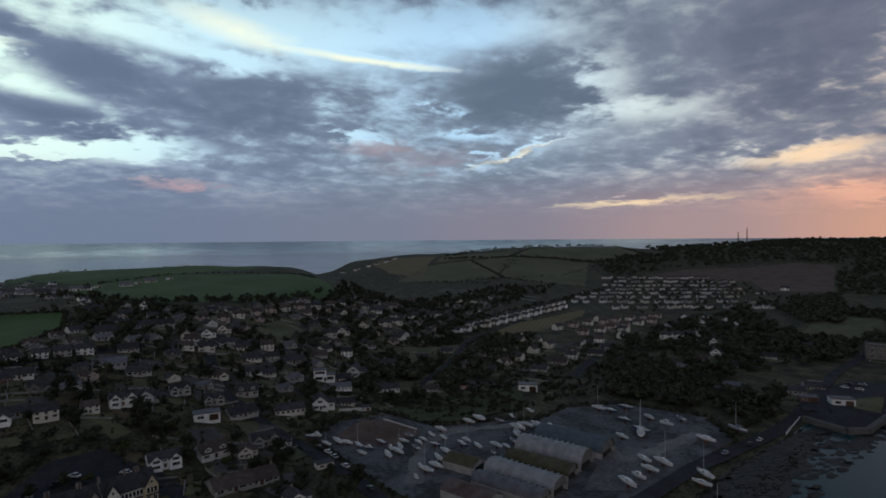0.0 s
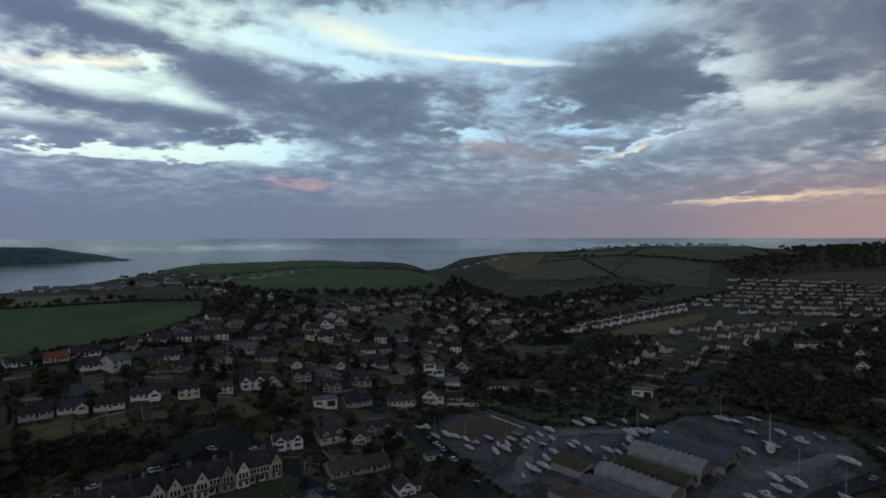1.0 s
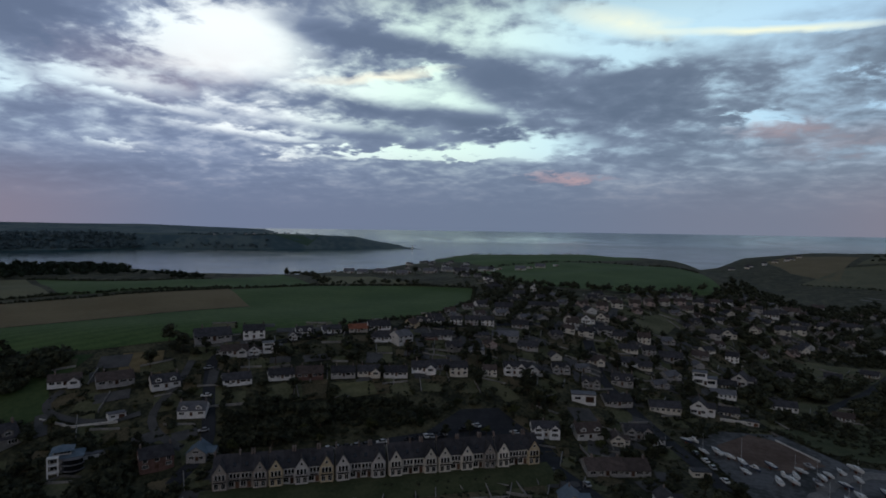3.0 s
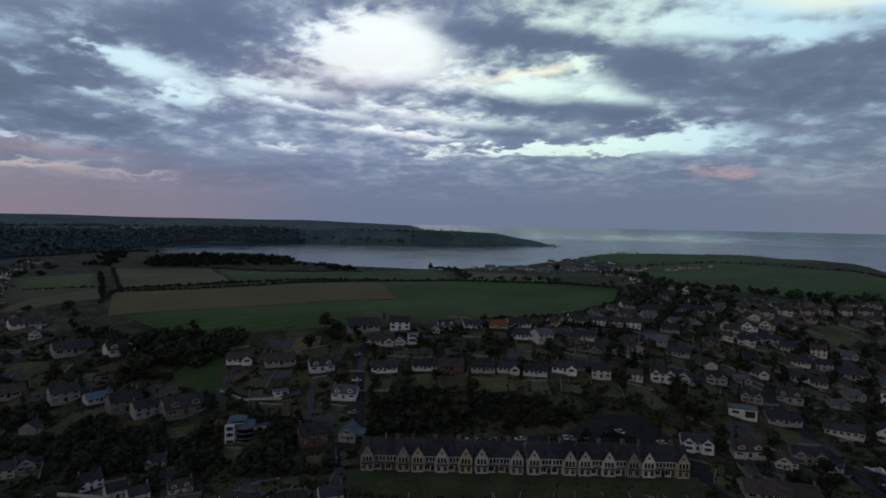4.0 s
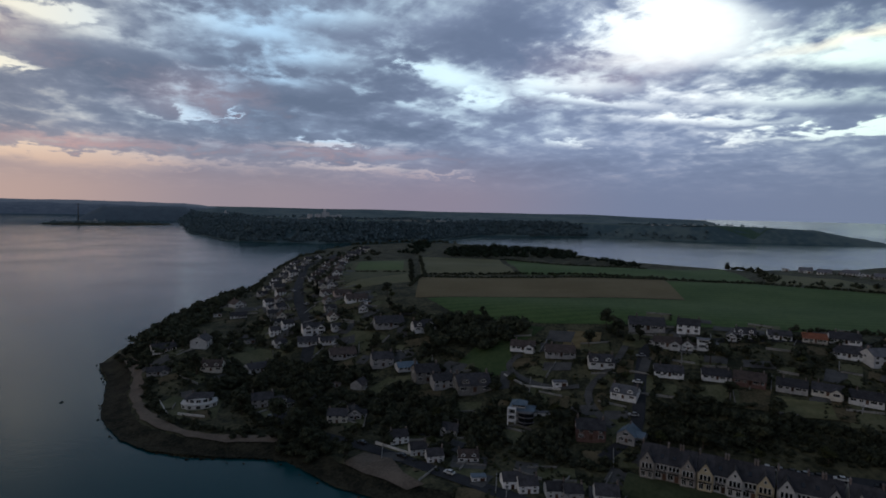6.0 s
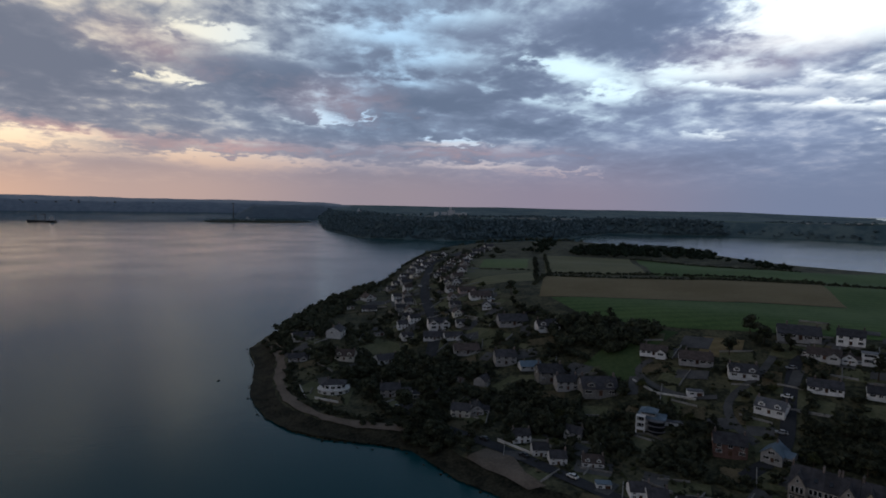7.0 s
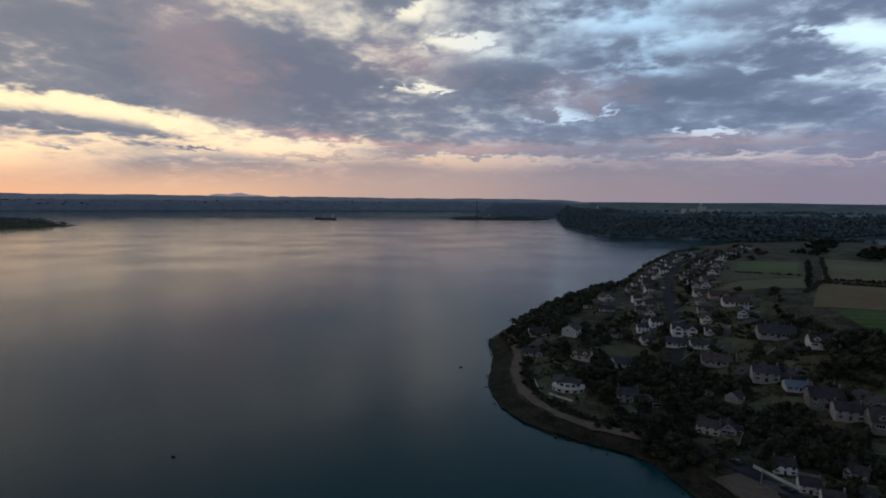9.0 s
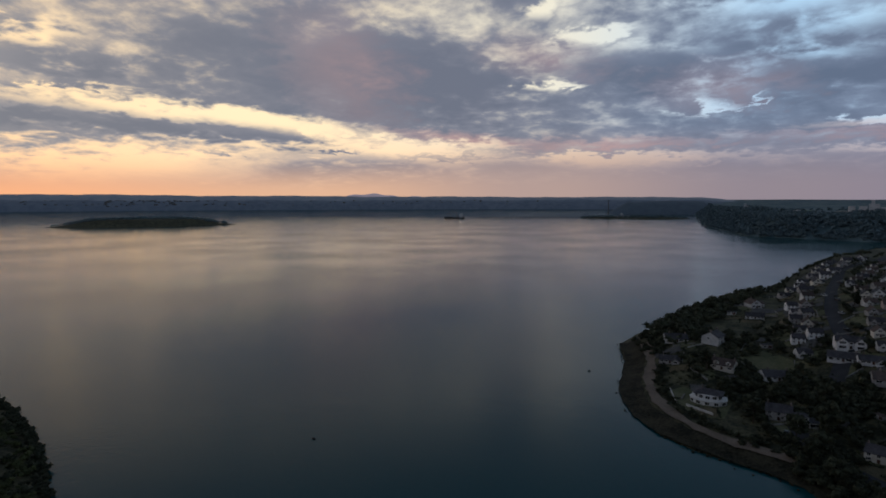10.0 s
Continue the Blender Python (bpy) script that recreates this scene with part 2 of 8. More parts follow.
# ---------------- the lie of the land ----------------
VILLAGE_COAST = [(-391, -14), (-338, -7), (-306, -9), (-283, -7), (-263, -2), (-244, 8), (-231, 21), (-225, 34),
                 (-217, 47), (-210, 57), (-200, 57), (-191, 60), (-172, 72), (-140, 98), (-95, 122), (-50, 138),
                 (0, 144), (60, 146), (110, 152), (150, 170), (182, 187), (238, 210), (262, 221), (267, 200),
                 (311, 216), (380, 238), (600, 300), (950, 330), (5200, 300), (5200, 1600), (3000, 2050), (2000, 2150)]
OUTER_COAST = [(1300, 2200), (900, 2150), (520, 1900), (300, 1650), (200, 1560), (120, 1340), (0, 1290), (-200, 1270),
               (-380, 1130), (-430, 1000), (-425, 850), (-440, 720), (-520, 650), (-640, 640), (-800, 640),
               (-930, 590), (-985, 425), (-915, 318), (-860, 262), (-785, 208), (-705, 160), (-620, 112), (-560, 82), (-515, 48), (-470, 18), (-430, -3)]
FAR_HEAD = [(-919, 2404), (-1118, 2346), (-1426, 1981), (-1867, 1751), (-2018, 1317), (-1664, 915), (-1563, 473),
            (-1657, 365), (-1724, 253), (-1915, 240), (-2342, 209), (-3300, 264), (-5400, 330), (-5400, 5400),
            (-3800, 5000), (-2700, 3800), (-1700, 3000), (-1150, 2600)]
NEAR_BANK = [(-126, -178), (-138, -195), (-154, -219), (-174, -260), (-186, -293), (-188, -330), (-150, -420),
             (0, -600), (900, -500), (700, -260), (200, -200), (0, -165)]


def inside_by(px, py, poly):
    """Metres inside (+) or outside (-) of a closed outline."""
    best = np.full(px.shape, 1e12)
    inn = np.zeros(px.shape, bool)
    for (ax, ay), (bx, by) in zip(poly, poly[1:] + poly[:1]):
        ex, ey = bx - ax, by - ay
        k = np.clip(((px - ax) * ex + (py - ay) * ey) / (ex * ex + ey * ey), 0, 1)
        best = np.minimum(best, (px - ax - k * ex) ** 2 + (py - ay - k * ey) ** 2)
        if ay != by:
            inn ^= ((ay > py) != (by > py)) & (px < ax + ex * (py - ay) / ey)
    return np.where(inn, 1, -1) * np.sqrt(best)


def ease(v, a, b):
    k = np.clip((v - a) / (b - a), 0, 1)
    return k * k * (3 - 2 * k)


def ridge(px, py, line, near, far):
    """A ridge along a line of (x, y, top): full height within near, none past far."""
    out = np.zeros(px.shape)
    for (ax, ay, az), (bx, by, bz) in zip(line, line[1:]):
        ex, ey = bx - ax, by - ay
        k = np.clip(((px - ax) * ex + (py - ay) * ey) / (ex * ex + ey * ey), 0, 1)
        q = np.hypot(px - ax - k * ex, py - ay - k * ey)
        out = np.maximum(out, (az + k * (bz - az)) * ease(-q, -far, -near))
    return out


def swell(px, py):
    return (1.3 * np.sin(px / 61 + 1.1) * np.cos(py / 53 - 0.4) + 0.7 * np.sin(px / 23 - py / 31))


def far_rise(px, py):
    """The sea and land lift towards the rim, so that the horizon stands at its true height."""
    return 70 * np.clip((np.hypot(px, py) - 3800) / 1100, 0, 2) ** 1.5


def ground_at(px, py):
    px, py = np.asarray(px, float), np.asarray(py, float)
    sd = inside_by(px, py, VILLAGE_COAST + OUTER_COAST)
    base = np.where(sd > 0, 2.6 * ease(sd, 0, 14) + 0.013 * np.clip(sd, 0, 900), sd * 0.12)
    up = ridge(px, py, [(-900, 420, 29), (-760, 370, 36), (-420, 330, 37), (-235, 430, 38), (-120, 620, 40), (-140, 1000, 41)], 165, 318)
    up = np.maximum(up, ridge(px, py, [(-860, 335, 26), (-700, 212, 24), (-580, 140, 22), (-480, 80, 18), (-395, 35, 11)], 32, 110))
    up = np.maximum(up, ridge(px, py, [(-60, 1050, 26), (120, 1380, 6)], 60, 260))
    up = np.maximum(up, ridge(px, py, [(560, 1560, 44), (850, 1560, 56), (1150, 1450, 44), (1700, 1400, 62), (5200, 1300, 62)], 60, 800))
    z = base + (up + swell(px, py) * ease(up, 2, 25)) * ease(sd, 0, 34)
    sd2 = inside_by(px, py, FAR_HEAD)
    way, out = np.degrees(np.arctan2(-px, py)), np.hypot(px, py)
    shelf = np.interp(way, [20, 23, 25.5, 27, 28, 33, 36, 40, 60, 85], [8, 22, 28, 42, 54, 58, 60, 56, 50, 50])
    back = np.interp(way, [36, 38, 41, 47, 58, 63, 68, 77, 90], [0, 2, 12, 26, 25, 28, 32, 34, 36])
    z2 = np.where(sd2 > 0, (shelf + (back - shelf) * ease(out, 2500, 4900)) * ease(sd2, 0, 110)
                  + 3 * np.sin(px / 170) * np.cos(py / 210) * ease(sd2, 50, 300), -40)
    sd3 = inside_by(px, py, NEAR_BANK)
    z3 = np.where(sd3 > 0, 9 * ease(sd3, 0, 40), sd3 * 0.12)
    q = np.hypot(((px + 1755) * 0.73 - (py + 1850) * 0.685) / 345, ((px + 1755) * 0.685 + (py + 1850) * 0.73) / 150)
    z4 = np.where(q < 1, 26 * ease(1 - q, 0, 0.55), -40)
    q = np.hypot((px + 3310) / 130, (py + 60) / 310)
    z5 = np.where(q < 1, 7 * ease(1 - q, 0, 0.3), -40)
    z = np.maximum(np.maximum(np.maximum(z, z2), np.maximum(z3, z4)), z5)
    return np.maximum(z, -6) + far_rise(px, py)


# ---------------- materials ----------------
def surface(name, base, rough=0.9, spec=0.3, metal=0.0):
    m = bpy.data.materials.new(name)
    m.use_nodes = True
    b = m.node_tree.nodes["Principled BSDF"]
    b.inputs["Base Color"].default_value = (*base, 1)
    b.inputs["Roughness"].default_value = rough
    b.inputs["Specular IOR Level"].default_value = spec
    b.inputs["Metallic"].default_value = metal
    return m


def mottled(name, a, b, scale=0.2, fine=1.5, rough=0.9, spec=0.2, bump=0.0, vary=0.0, metal=0.0, lo=0.35, hi=0.65):
    """Two colours mixed by coarse and fine noise in metres, with relief and a change from object to object."""
    m = surface(name, a, rough, spec, metal)
    t = m.node_tree
    bs = t.nodes["Principled BSDF"]
    pos = t.nodes.new("ShaderNodeNewGeometry").outputs["Position"]
    n1 = Sock(t, node(t, "ShaderNodeTexNoise", {"Vector": pos}, Scale=scale, Detail=4.0, Roughness=0.6).outputs["Fac"])
    n2 = Sock(t, node(t, "ShaderNodeTexNoise", {"Vector": pos}, Scale=fine, Detail=3.0).outputs["Fac"])
    col = blend(t, (n1 * 0.6 + n2 * 0.4).step(lo, hi), a, b)
    if vary:
        rnd = Sock(t, t.nodes.new("ShaderNodeObjectInfo").outputs["Random"])
        hsv = node(t, "ShaderNodeHueSaturation", {"Color": col, "Value": rnd * (2 * vary) + (1 - vary)})
        col = Sock(t, hsv.outputs[0])
    t.links.new(col.out, bs.inputs["Base Color"])
    if bump:
        bp = node(t, "ShaderNodeBump", {"Height": n2}, Strength=bump, Distance=0.3)
        t.links.new(bp.outputs[0], bs.inputs["Normal"])
    return m


M_LAND = mottled("rough grass and scrub", (0.020, 0.024, 0.014), (0.110, 0.104, 0.058), 0.09, 0.6, bump=0.9, lo=0.38, hi=0.66)
# pasture of the far head, its base colour shifted to blue for distance haze
M_HAZEGRASS = mottled("haze-tinted far rough pasture", (0.062, 0.104, 0.118), (0.120, 0.162, 0.160), 0.006, 0.04, lo=0.42, hi=0.58)
M_WATER = surface("harbour water", (0.003, 0.050, 0.058), 0.10, 0.5)
t = M_WATER.node_tree
pos = t.nodes.new("ShaderNodeNewGeometry").outputs["Position"]
w1 = Sock(t, node(t, "ShaderNodeTexNoise", {"Vector": pos}, Scale=0.35, Detail=5.0, Roughness=0.7).outputs["Fac"])
w2 = Sock(t, node(t, "ShaderNodeTexNoise", {"Vector": pos}, Scale=0.006, Detail=4.0).outputs["Fac"])
bp = node(t, "ShaderNodeBump", {"Height": w1 * (w2 * 0.8 + 0.4)}, Strength=0.2, Distance=0.5)
t.links.new(bp.outputs[0], t.nodes["Principled BSDF"].inputs["Normal"])
t.links.new((w2.step(0.35, 0.7) * 0.06 + 0.12).out, t.nodes["Principled BSDF"].inputs["Roughness"])
t.nodes["Principled BSDF"].inputs["IOR"].default_value = 1.23


def mesh_object(name, verts, faces, material, smooth=False):
    me = bpy.data.meshes.new(name)
    me.from_pydata(verts, [], faces)
    me.materials.append(material)
    if smooth:
        me.shade_smooth()
    me.update()
    return new(name, me)


# ---------------- ground and water ----------------
def polar_sheet(radii, turns, height):
    """A sheet in rings round the middle of the bay."""
    a = np.radians(turns)
    px = -np.sin(a)[None, :] * radii[:, None]
    py = np.cos(a)[None, :] * radii[:, None]
    pz = height(px, py)
    nr, na = px.shape
    i, j = np.meshgrid(np.arange(nr - 1), np.arange(na), indexing="ij")
    j2 = (j + 1) % na
    quads = np.stack([i * na + j, i * na + j2, (i + 1) * na + j2, (i + 1) * na + j], -1).reshape(-1, 4)
    return np.stack([px, py, pz], -1).reshape(-1, 3).tolist(), quads[:, ::-1].tolist()


turns = np.concatenate([np.arange(-62, 152, 0.32), np.arange(152, 298, 4.0)])
radii = np.concatenate([[0.01, 30, 70], np.geomspace(100, 4900, 250)])
ground = mesh_object("ground", *polar_sheet(radii, turns, ground_at), M_LAND, True)
ground.data.materials.append(M_HAZEGRASS)
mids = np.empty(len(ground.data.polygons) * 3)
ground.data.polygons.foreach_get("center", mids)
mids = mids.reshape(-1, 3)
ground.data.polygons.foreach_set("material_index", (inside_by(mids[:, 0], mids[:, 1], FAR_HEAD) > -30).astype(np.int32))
tagged(ground, "dark rough grass and scrub on rolling coastal land", "ground", kind="structure")
water = mesh_object("water", *polar_sheet(np.concatenate([[0.01, 100], np.geomspace(300, 4950, 60)]), np.arange(0, 360, 2.0), far_rise), M_WATER, True)
tagged(water, "calm dark harbour water mirroring the sunset sky", "water", kind="structure")


# ---------------- building kit ----------------
def z_at(x, y):
    return float(ground_at(np.array([x]), np.array([y]))[0])


def part(name, bm, material, parent, label=""):
    """One mesh object under a thing or a part; bm is a bmesh or (verts, faces)."""
    me = bpy.data.meshes.new(name)
    if isinstance(bm, tuple):
        me.from_pydata(bm[0], [], bm[1])
    else:
        bm.to_mesh(me)
        bm.free()
    for m in material if isinstance(material, (list, tuple)) else [material]:
        me.materials.append(m)
    me.update()
    ob = new(name, me)
    ob.parent = parent
    return tagged(ob, label)


def thing(name, label, category, group=""):
    ob = new(name)
    ob.empty_display_size = 0.5
    return tagged(ob, label, category, group)


def add_box(bm, x0, x1, y0, y1, z0, z1, mat=0, turn=None):
    v = [bm.verts.new(p) for p in ((x0, y0, z0), (x1, y0, z0), (x1, y1, z0), (x0, y1, z0), (x0, y0, z1), (x1, y0, z1), (x1, y1, z1), (x0, y1, z1))]
    for f in ((3, 2, 1, 0), (4, 5, 6, 7), (0, 1, 5, 4), (1, 2, 6, 5), (2, 3, 7, 6), (3, 0, 4, 7)):
        bm.faces.new([v[i] for i in f]).material_index = mat
    return v


def add_hull(bm, pts, mat=0):
    """Closed solid from rings of equal count."""
    rings = [[bm.verts.new(p) for p in r] for r in pts]
    n = len(rings[0])
    for a, b in zip(rings, rings[1:]):
        for i in range(n):
            bm.faces.new((a[i], a[(i + 1) % n], b[(i + 1) % n], b[i])).material_index = mat
    bm.faces.new(rings[0][::-1]).material_index = mat
    bm.faces.new(rings[-1]).material_index = mat


def gable_block(bm, x0, x1, y0, y1, eave, rise, along_x=True, base=-1.5):
    """Walls of a house with its two gables, closed on top under the roof."""
    if along_x:
        m = (y0 + y1) / 2
        sec = lambda x: [(x, y0, base), (x, y1, base), (x, y1, eave), (x, m, eave + rise), (x, y0, eave)]
        add_hull(bm, [sec(x0), sec(x1)])
    else:
        m = (x0 + x1) / 2
        sec = lambda y: [(x0, y, base), (x1, y, base), (x1, y, eave), (m, y, eave + rise), (x0, y, eave)]
        add_hull(bm, [sec(y1), sec(y0)])


def gable_roof(bm, x0, x1, y0, y1, eave, rise, along_x=True, over=0.35, thick=0.16):
    """Two sloping slabs that meet at a ridge."""
    if along_x:
        m, half = (y0 + y1) / 2, (y1 - y0) / 2
        drop = rise / half * over
        sec = lambda x: [(x, y0 - over, eave - drop + 0.03), (x, m, eave + rise + 0.03), (x, y1 + over, eave - drop + 0.03),
                         (x, y1 + over, eave - drop + 0.03 + thick), (x, m, eave + rise + 0.03 + thick * 1.25), (x, y0 - over, eave - drop + 0.03 + thick)]
        add_hull(bm, [sec(x0 - over * 0.7), sec(x1 + over * 0.7)])
    else:
        m, half = (x0 + x1) / 2, (x1 - x0) / 2
        drop = rise / half * over
        sec = lambda y: [(x0 - over, y, eave - drop + 0.03), (m, y, eave + rise + 0.03), (x1 + over, y, eave - drop + 0.03),
                         (x1 + over, y, eave - drop + 0.03 + thick), (m, y, eave + rise + 0.03 + thick * 1.25), (x0 - over, y, eave - drop + 0.03 + thick)]
        add_hull(bm, [sec(y1 + over * 0.7), sec(y0 - over * 0.7)])


def hip_roof(bm, x0, x1, y0, y1, eave, rise, over=0.4):
    o, m, half = over, (y0 + y1) / 2, (y1 - y0) / 2
    ring = [(x0 - o, y0 - o, eave), (x1 + o, y0 - o, eave), (x1 + o, y1 + o, eave), (x0 - o, y1 + o, eave)]
    lo, up = [bm.verts.new((x, y, z - 0.15)) for x, y, z in ring], [bm.verts.new(p) for p in ring]
    a, b = bm.verts.new((x0 + half, m, eave + rise)), bm.verts.new((x1 - half, m, eave + rise))
    bm.faces.new(lo[::-1])
    for i in range(4):
        bm.faces.new((lo[i], lo[(i + 1) % 4], up[(i + 1) % 4], up[i]))
    for f in ((up[0], up[1], b, a), (up[1], up[2], b), (up[2], up[3], a, b), (up[3], up[0], a)):
        bm.faces.new(f)


def window(parent, x, y, z, w, h, side="front", panes=2, deep=True):
    """A framed window of one piece, standing proud of the wall, with its glass set back in it."""
    deep = deep and FINE[0]
    w, h = w * 1.12, h * 1.1
    f = 0.09
    xs = [-w / 2]
    for i in range(panes):
        c0, c1 = -w / 2 + f + (w - f) * i / panes, -w / 2 + (w - f) * (i + 1) / panes
        xs += [c0, c1]
    xs.append(w / 2)
    zs = [-h / 2, -h / 2 + f, h / 2 - f, h / 2]
    bm = bmesh.new()
    front = [[bm.verts.new((a, -0.07, c)) for c in zs] for a in xs]
    for i in range(len(xs) - 1):
        for j in range(3):
            q = (front[i][j], front[i + 1][j], front[i + 1][j + 1], front[i][j + 1])
            if j == 1 and i % 2:
                back = [bm.verts.new((v.co.x, -0.01, v.co.z)) for v in q]
                for m in range(4):
                    bm.faces.new((q[m], q[(m + 1) % 4], back[(m + 1) % 4], back[m]))
                if not deep:
                    bm.faces.new(back).material_index = 1
            else:
                bm.faces.new(q)
    edge = [v[0] for v in front] + front[-1][1:] + [v[-1] for v in front[::-1]][1:] + front[0][::-1][1:-1]
    rear = [bm.verts.new((v.co.x, 0.05, v.co.z)) for v in edge]
    n = len(edge)
    for i in range(n):
        bm.faces.new((edge[i], rear[i], rear[(i + 1) % n], edge[(i + 1) % n]))
    win = part("window", bm, M_FRAME if deep else [M_FRAME, M_GLASS], parent)
    turn = {"front": 0, "right": 90, "back": 180, "left": -90}[side]
    win.matrix_basis = pose(x, y, z, 0, 0, turn)
    if deep:
        bm = bmesh.new()
        add_box(bm, -w / 2 + f * 0.6, w / 2 - f * 0.6, -0.025, 0.02, -h / 2 + f * 0.6, h / 2 - f * 0.6)
        part("pane", bm, M_GLASS, win)
    return win


def door(parent, x, y, w=1.0, h=2.1, material=None):
    bm = bmesh.new()
    add_box(bm, x - w / 2, x + w / 2, y - 0.07, y + 0.05, 0, h)
    add_box(bm, x - w / 2 - 0.1, x - w / 2 - 0.003, y - 0.10, y + 0.05, 0, h + 0.1)
    add_box(bm, x + w / 2 + 0.003, x + w / 2 + 0.1, y - 0.10, y + 0.05, 0, h + 0.1)
    return part("door", bm, material or M_DOOR, parent)


def chimney(parent, x, y, z, h=1.5, w=0.55, d=0.9):
    """A brick stack with a corbelled cap and its pots, in one piece."""
    bm = bmesh.new()
    ring = lambda zz, o: [(x - w / 2 - o, y - d / 2 - o, zz), (x + w / 2 + o, y - d / 2 - o, zz), (x + w / 2 + o, y + d / 2 + o, zz), (x - w / 2 - o, y + d / 2 + o, zz)]
    add_hull(bm, [ring(z - 1.2, 0), ring(z + h, 0), ring(z + h + 0.02, 0.07), ring(z + h + 0.16, 0.07), ring(z + h + 0.18, -w * 0.28), ring(z + h + 0.55, -w * 0.3)])
    return part("chimney", bm, M_STACK, parent)


# --- houses ---
WALLS = {
    "white": (mottled("white render", (0.56, 0.56, 0.55), (0.76, 0.76, 0.75), 0.5, 3, vary=0.25), "white rendered"),
    "cream": (mottled("cream render", (0.53, 0.50, 0.43), (0.66, 0.63, 0.56), 0.5, 3, vary=0.2), "cream rendered"),
    "pale": (mottled("pale grey render", (0.40, 0.385, 0.37), (0.52, 0.505, 0.485), 0.5, 3, vary=0.1), "pale grey rendered"),
    "dun": (mottled("dun stucco", (0.24, 0.215, 0.19), (0.35, 0.315, 0.285), 0.6, 4, bump=0.2, vary=0.08), "dun stuccoed"),
    "grey": (mottled("grey pebbledash", (0.27, 0.265, 0.26), (0.42, 0.41, 0.40), 0.6, 5, bump=0.3, vary=0.12), "grey pebbledashed"),
    "yellow": (mottled("yellow render", (0.43, 0.36, 0.24), (0.53, 0.45, 0.31), 0.5, 3, vary=0.05), "yellow painted"),
    "pink": (mottled("pink render", (0.40, 0.31, 0.28), (0.52, 0.43, 0.40), 0.5, 3, vary=0.1), "pink rendered"),
    "brick": (mottled("red brick", (0.110, 0.066, 0.056), (0.180, 0.108, 0.092), 0.7, 6, bump=0.4, vary=0.1), "red brick"),
    "stone": (mottled("grey stone", (0.13, 0.125, 0.12), (0.25, 0.24, 0.22), 0.8, 4, bump=0.6, vary=0.1), "grey stone"),
}
ROOFS = {
    "slate": (mottled("dark slate", (0.028, 0.027, 0.030), (0.068, 0.065, 0.071), 0.5, 6, rough=0.75, spec=0.25, bump=0.5, vary=0.25), "dark slate roof"),
    "tile": (mottled("brown concrete tile", (0.052, 0.040, 0.036), (0.108, 0.082, 0.072), 0.5, 6, rough=0.8, bump=0.5, vary=0.25), "brown tiled roof"),
    "blue": (mottled("blue metal sheet", (0.075, 0.115, 0.155), (0.130, 0.180, 0.225), 0.4, 3, rough=0.45, spec=0.5, vary=0.1), "blue sheeted roof"),
    "orange": (mottled("orange clay tile", (0.20, 0.075, 0.045), (0.30, 0.12, 0.07), 0.6, 5, bump=0.5), "orange clay tile roof"),
    "grey": (mottled("weathered grey sheet", (0.10, 0.10, 0.11), (0.17, 0.17, 0.18), 0.4, 4, rough=0.7, vary=0.15), "weathered grey roof"),
}
M_FRAME = mottled("white window frame", (0.55, 0.55, 0.53), (0.70, 0.70, 0.68), 2, 8)
M_GLASS = surface("dark window glass", (0.012, 0.014, 0.018), 0.06, 0.6)
M_DOOR = mottled("painted timber door", (0.06, 0.03, 0.02), (0.12, 0.07, 0.05), 2, 9, vary=0.5)
M_STACK = mottled("chimney brick", (0.12, 0.09, 0.08), (0.26, 0.22, 0.20), 0.8, 5, vary=0.3)
M_TRIM = mottled("dark bargeboard", (0.02, 0.02, 0.02), (0.05, 0.045, 0.04), 2, 9)


def body(ob, bm, wall):
    return part("wall", bm, WALLS[wall][0], ob)


def topping(ob, bm, roof):
    return part("roof", bm, ROOFS[roof][0], ob)


def bungalow(ob, wall, roof, w=13.5, d=10.4):
    bm = bmesh.new()
    gable_block(bm, -w / 2, w / 2, -d / 2, d / 2, 2.35, 3.1)
    body(ob, bm, wall)
    bm = bmesh.new()
    gable_roof(bm, -w / 2, w / 2, -d / 2, d / 2, 2.35, 3.1)
    topping(ob, bm, roof)
    for x, ww, n in ((-w * 0.36, 2.0, 2), (-w * 0.14, 1.4, 2), (w * 0.20, 2.2, 3), (w * 0.39, 1.3, 2)):
        window(ob, x, -d / 2, 1.4, ww, 1.2, panes=n)
    window(ob, w / 2, 0, 1.6, 1.3, 1.1, "right")
    window(ob, -w / 2, 0, 1.6, 1.3, 1.1, "left")
    door(ob, 0.35, -d / 2)
    chimney(ob, -w * 0.28, 0, 5.3)
    chimney(ob, w * 0.42, 0, 5.3, 1.2)


def gabled_bungalow(ob, wall, roof, w=13.0, d=9.6):
    bm = bmesh.new()
    gable_block(bm, -w / 2, w / 2, -d / 2, d / 2, 2.35, 2.9)
    gable_block(bm, w * 0.10, w * 0.46, -d / 2 - 2.4, 0, 2.35, 2.1, False)
    body(ob, bm, wall)
    bm = bmesh.new()
    gable_roof(bm, -w / 2, w / 2, -d / 2, d / 2, 2.35, 2.9)
    gable_roof(bm, w * 0.10, w * 0.46, -d / 2 - 2.4, 0, 2.35, 2.1, False)
    topping(ob, bm, roof)
    window(ob, w * 0.28, -d / 2 - 2.4, 1.6, 2.4, 1.4, panes=3)
    window(ob, -w * 0.36, -d / 2, 1.4, 1.8, 1.2)
    window(ob, -w * 0.16, -d / 2, 1.4, 1.6, 1.2)
    window(ob, -w / 2, 0, 1.6, 1.3, 1.1, "left")
    window(ob, w / 2, 0.5, 1.6, 1.3, 1.1, "right")
    door(ob, 0.2, -d / 2)
    chimney(ob, -w * 0.3, 0, 5.6)


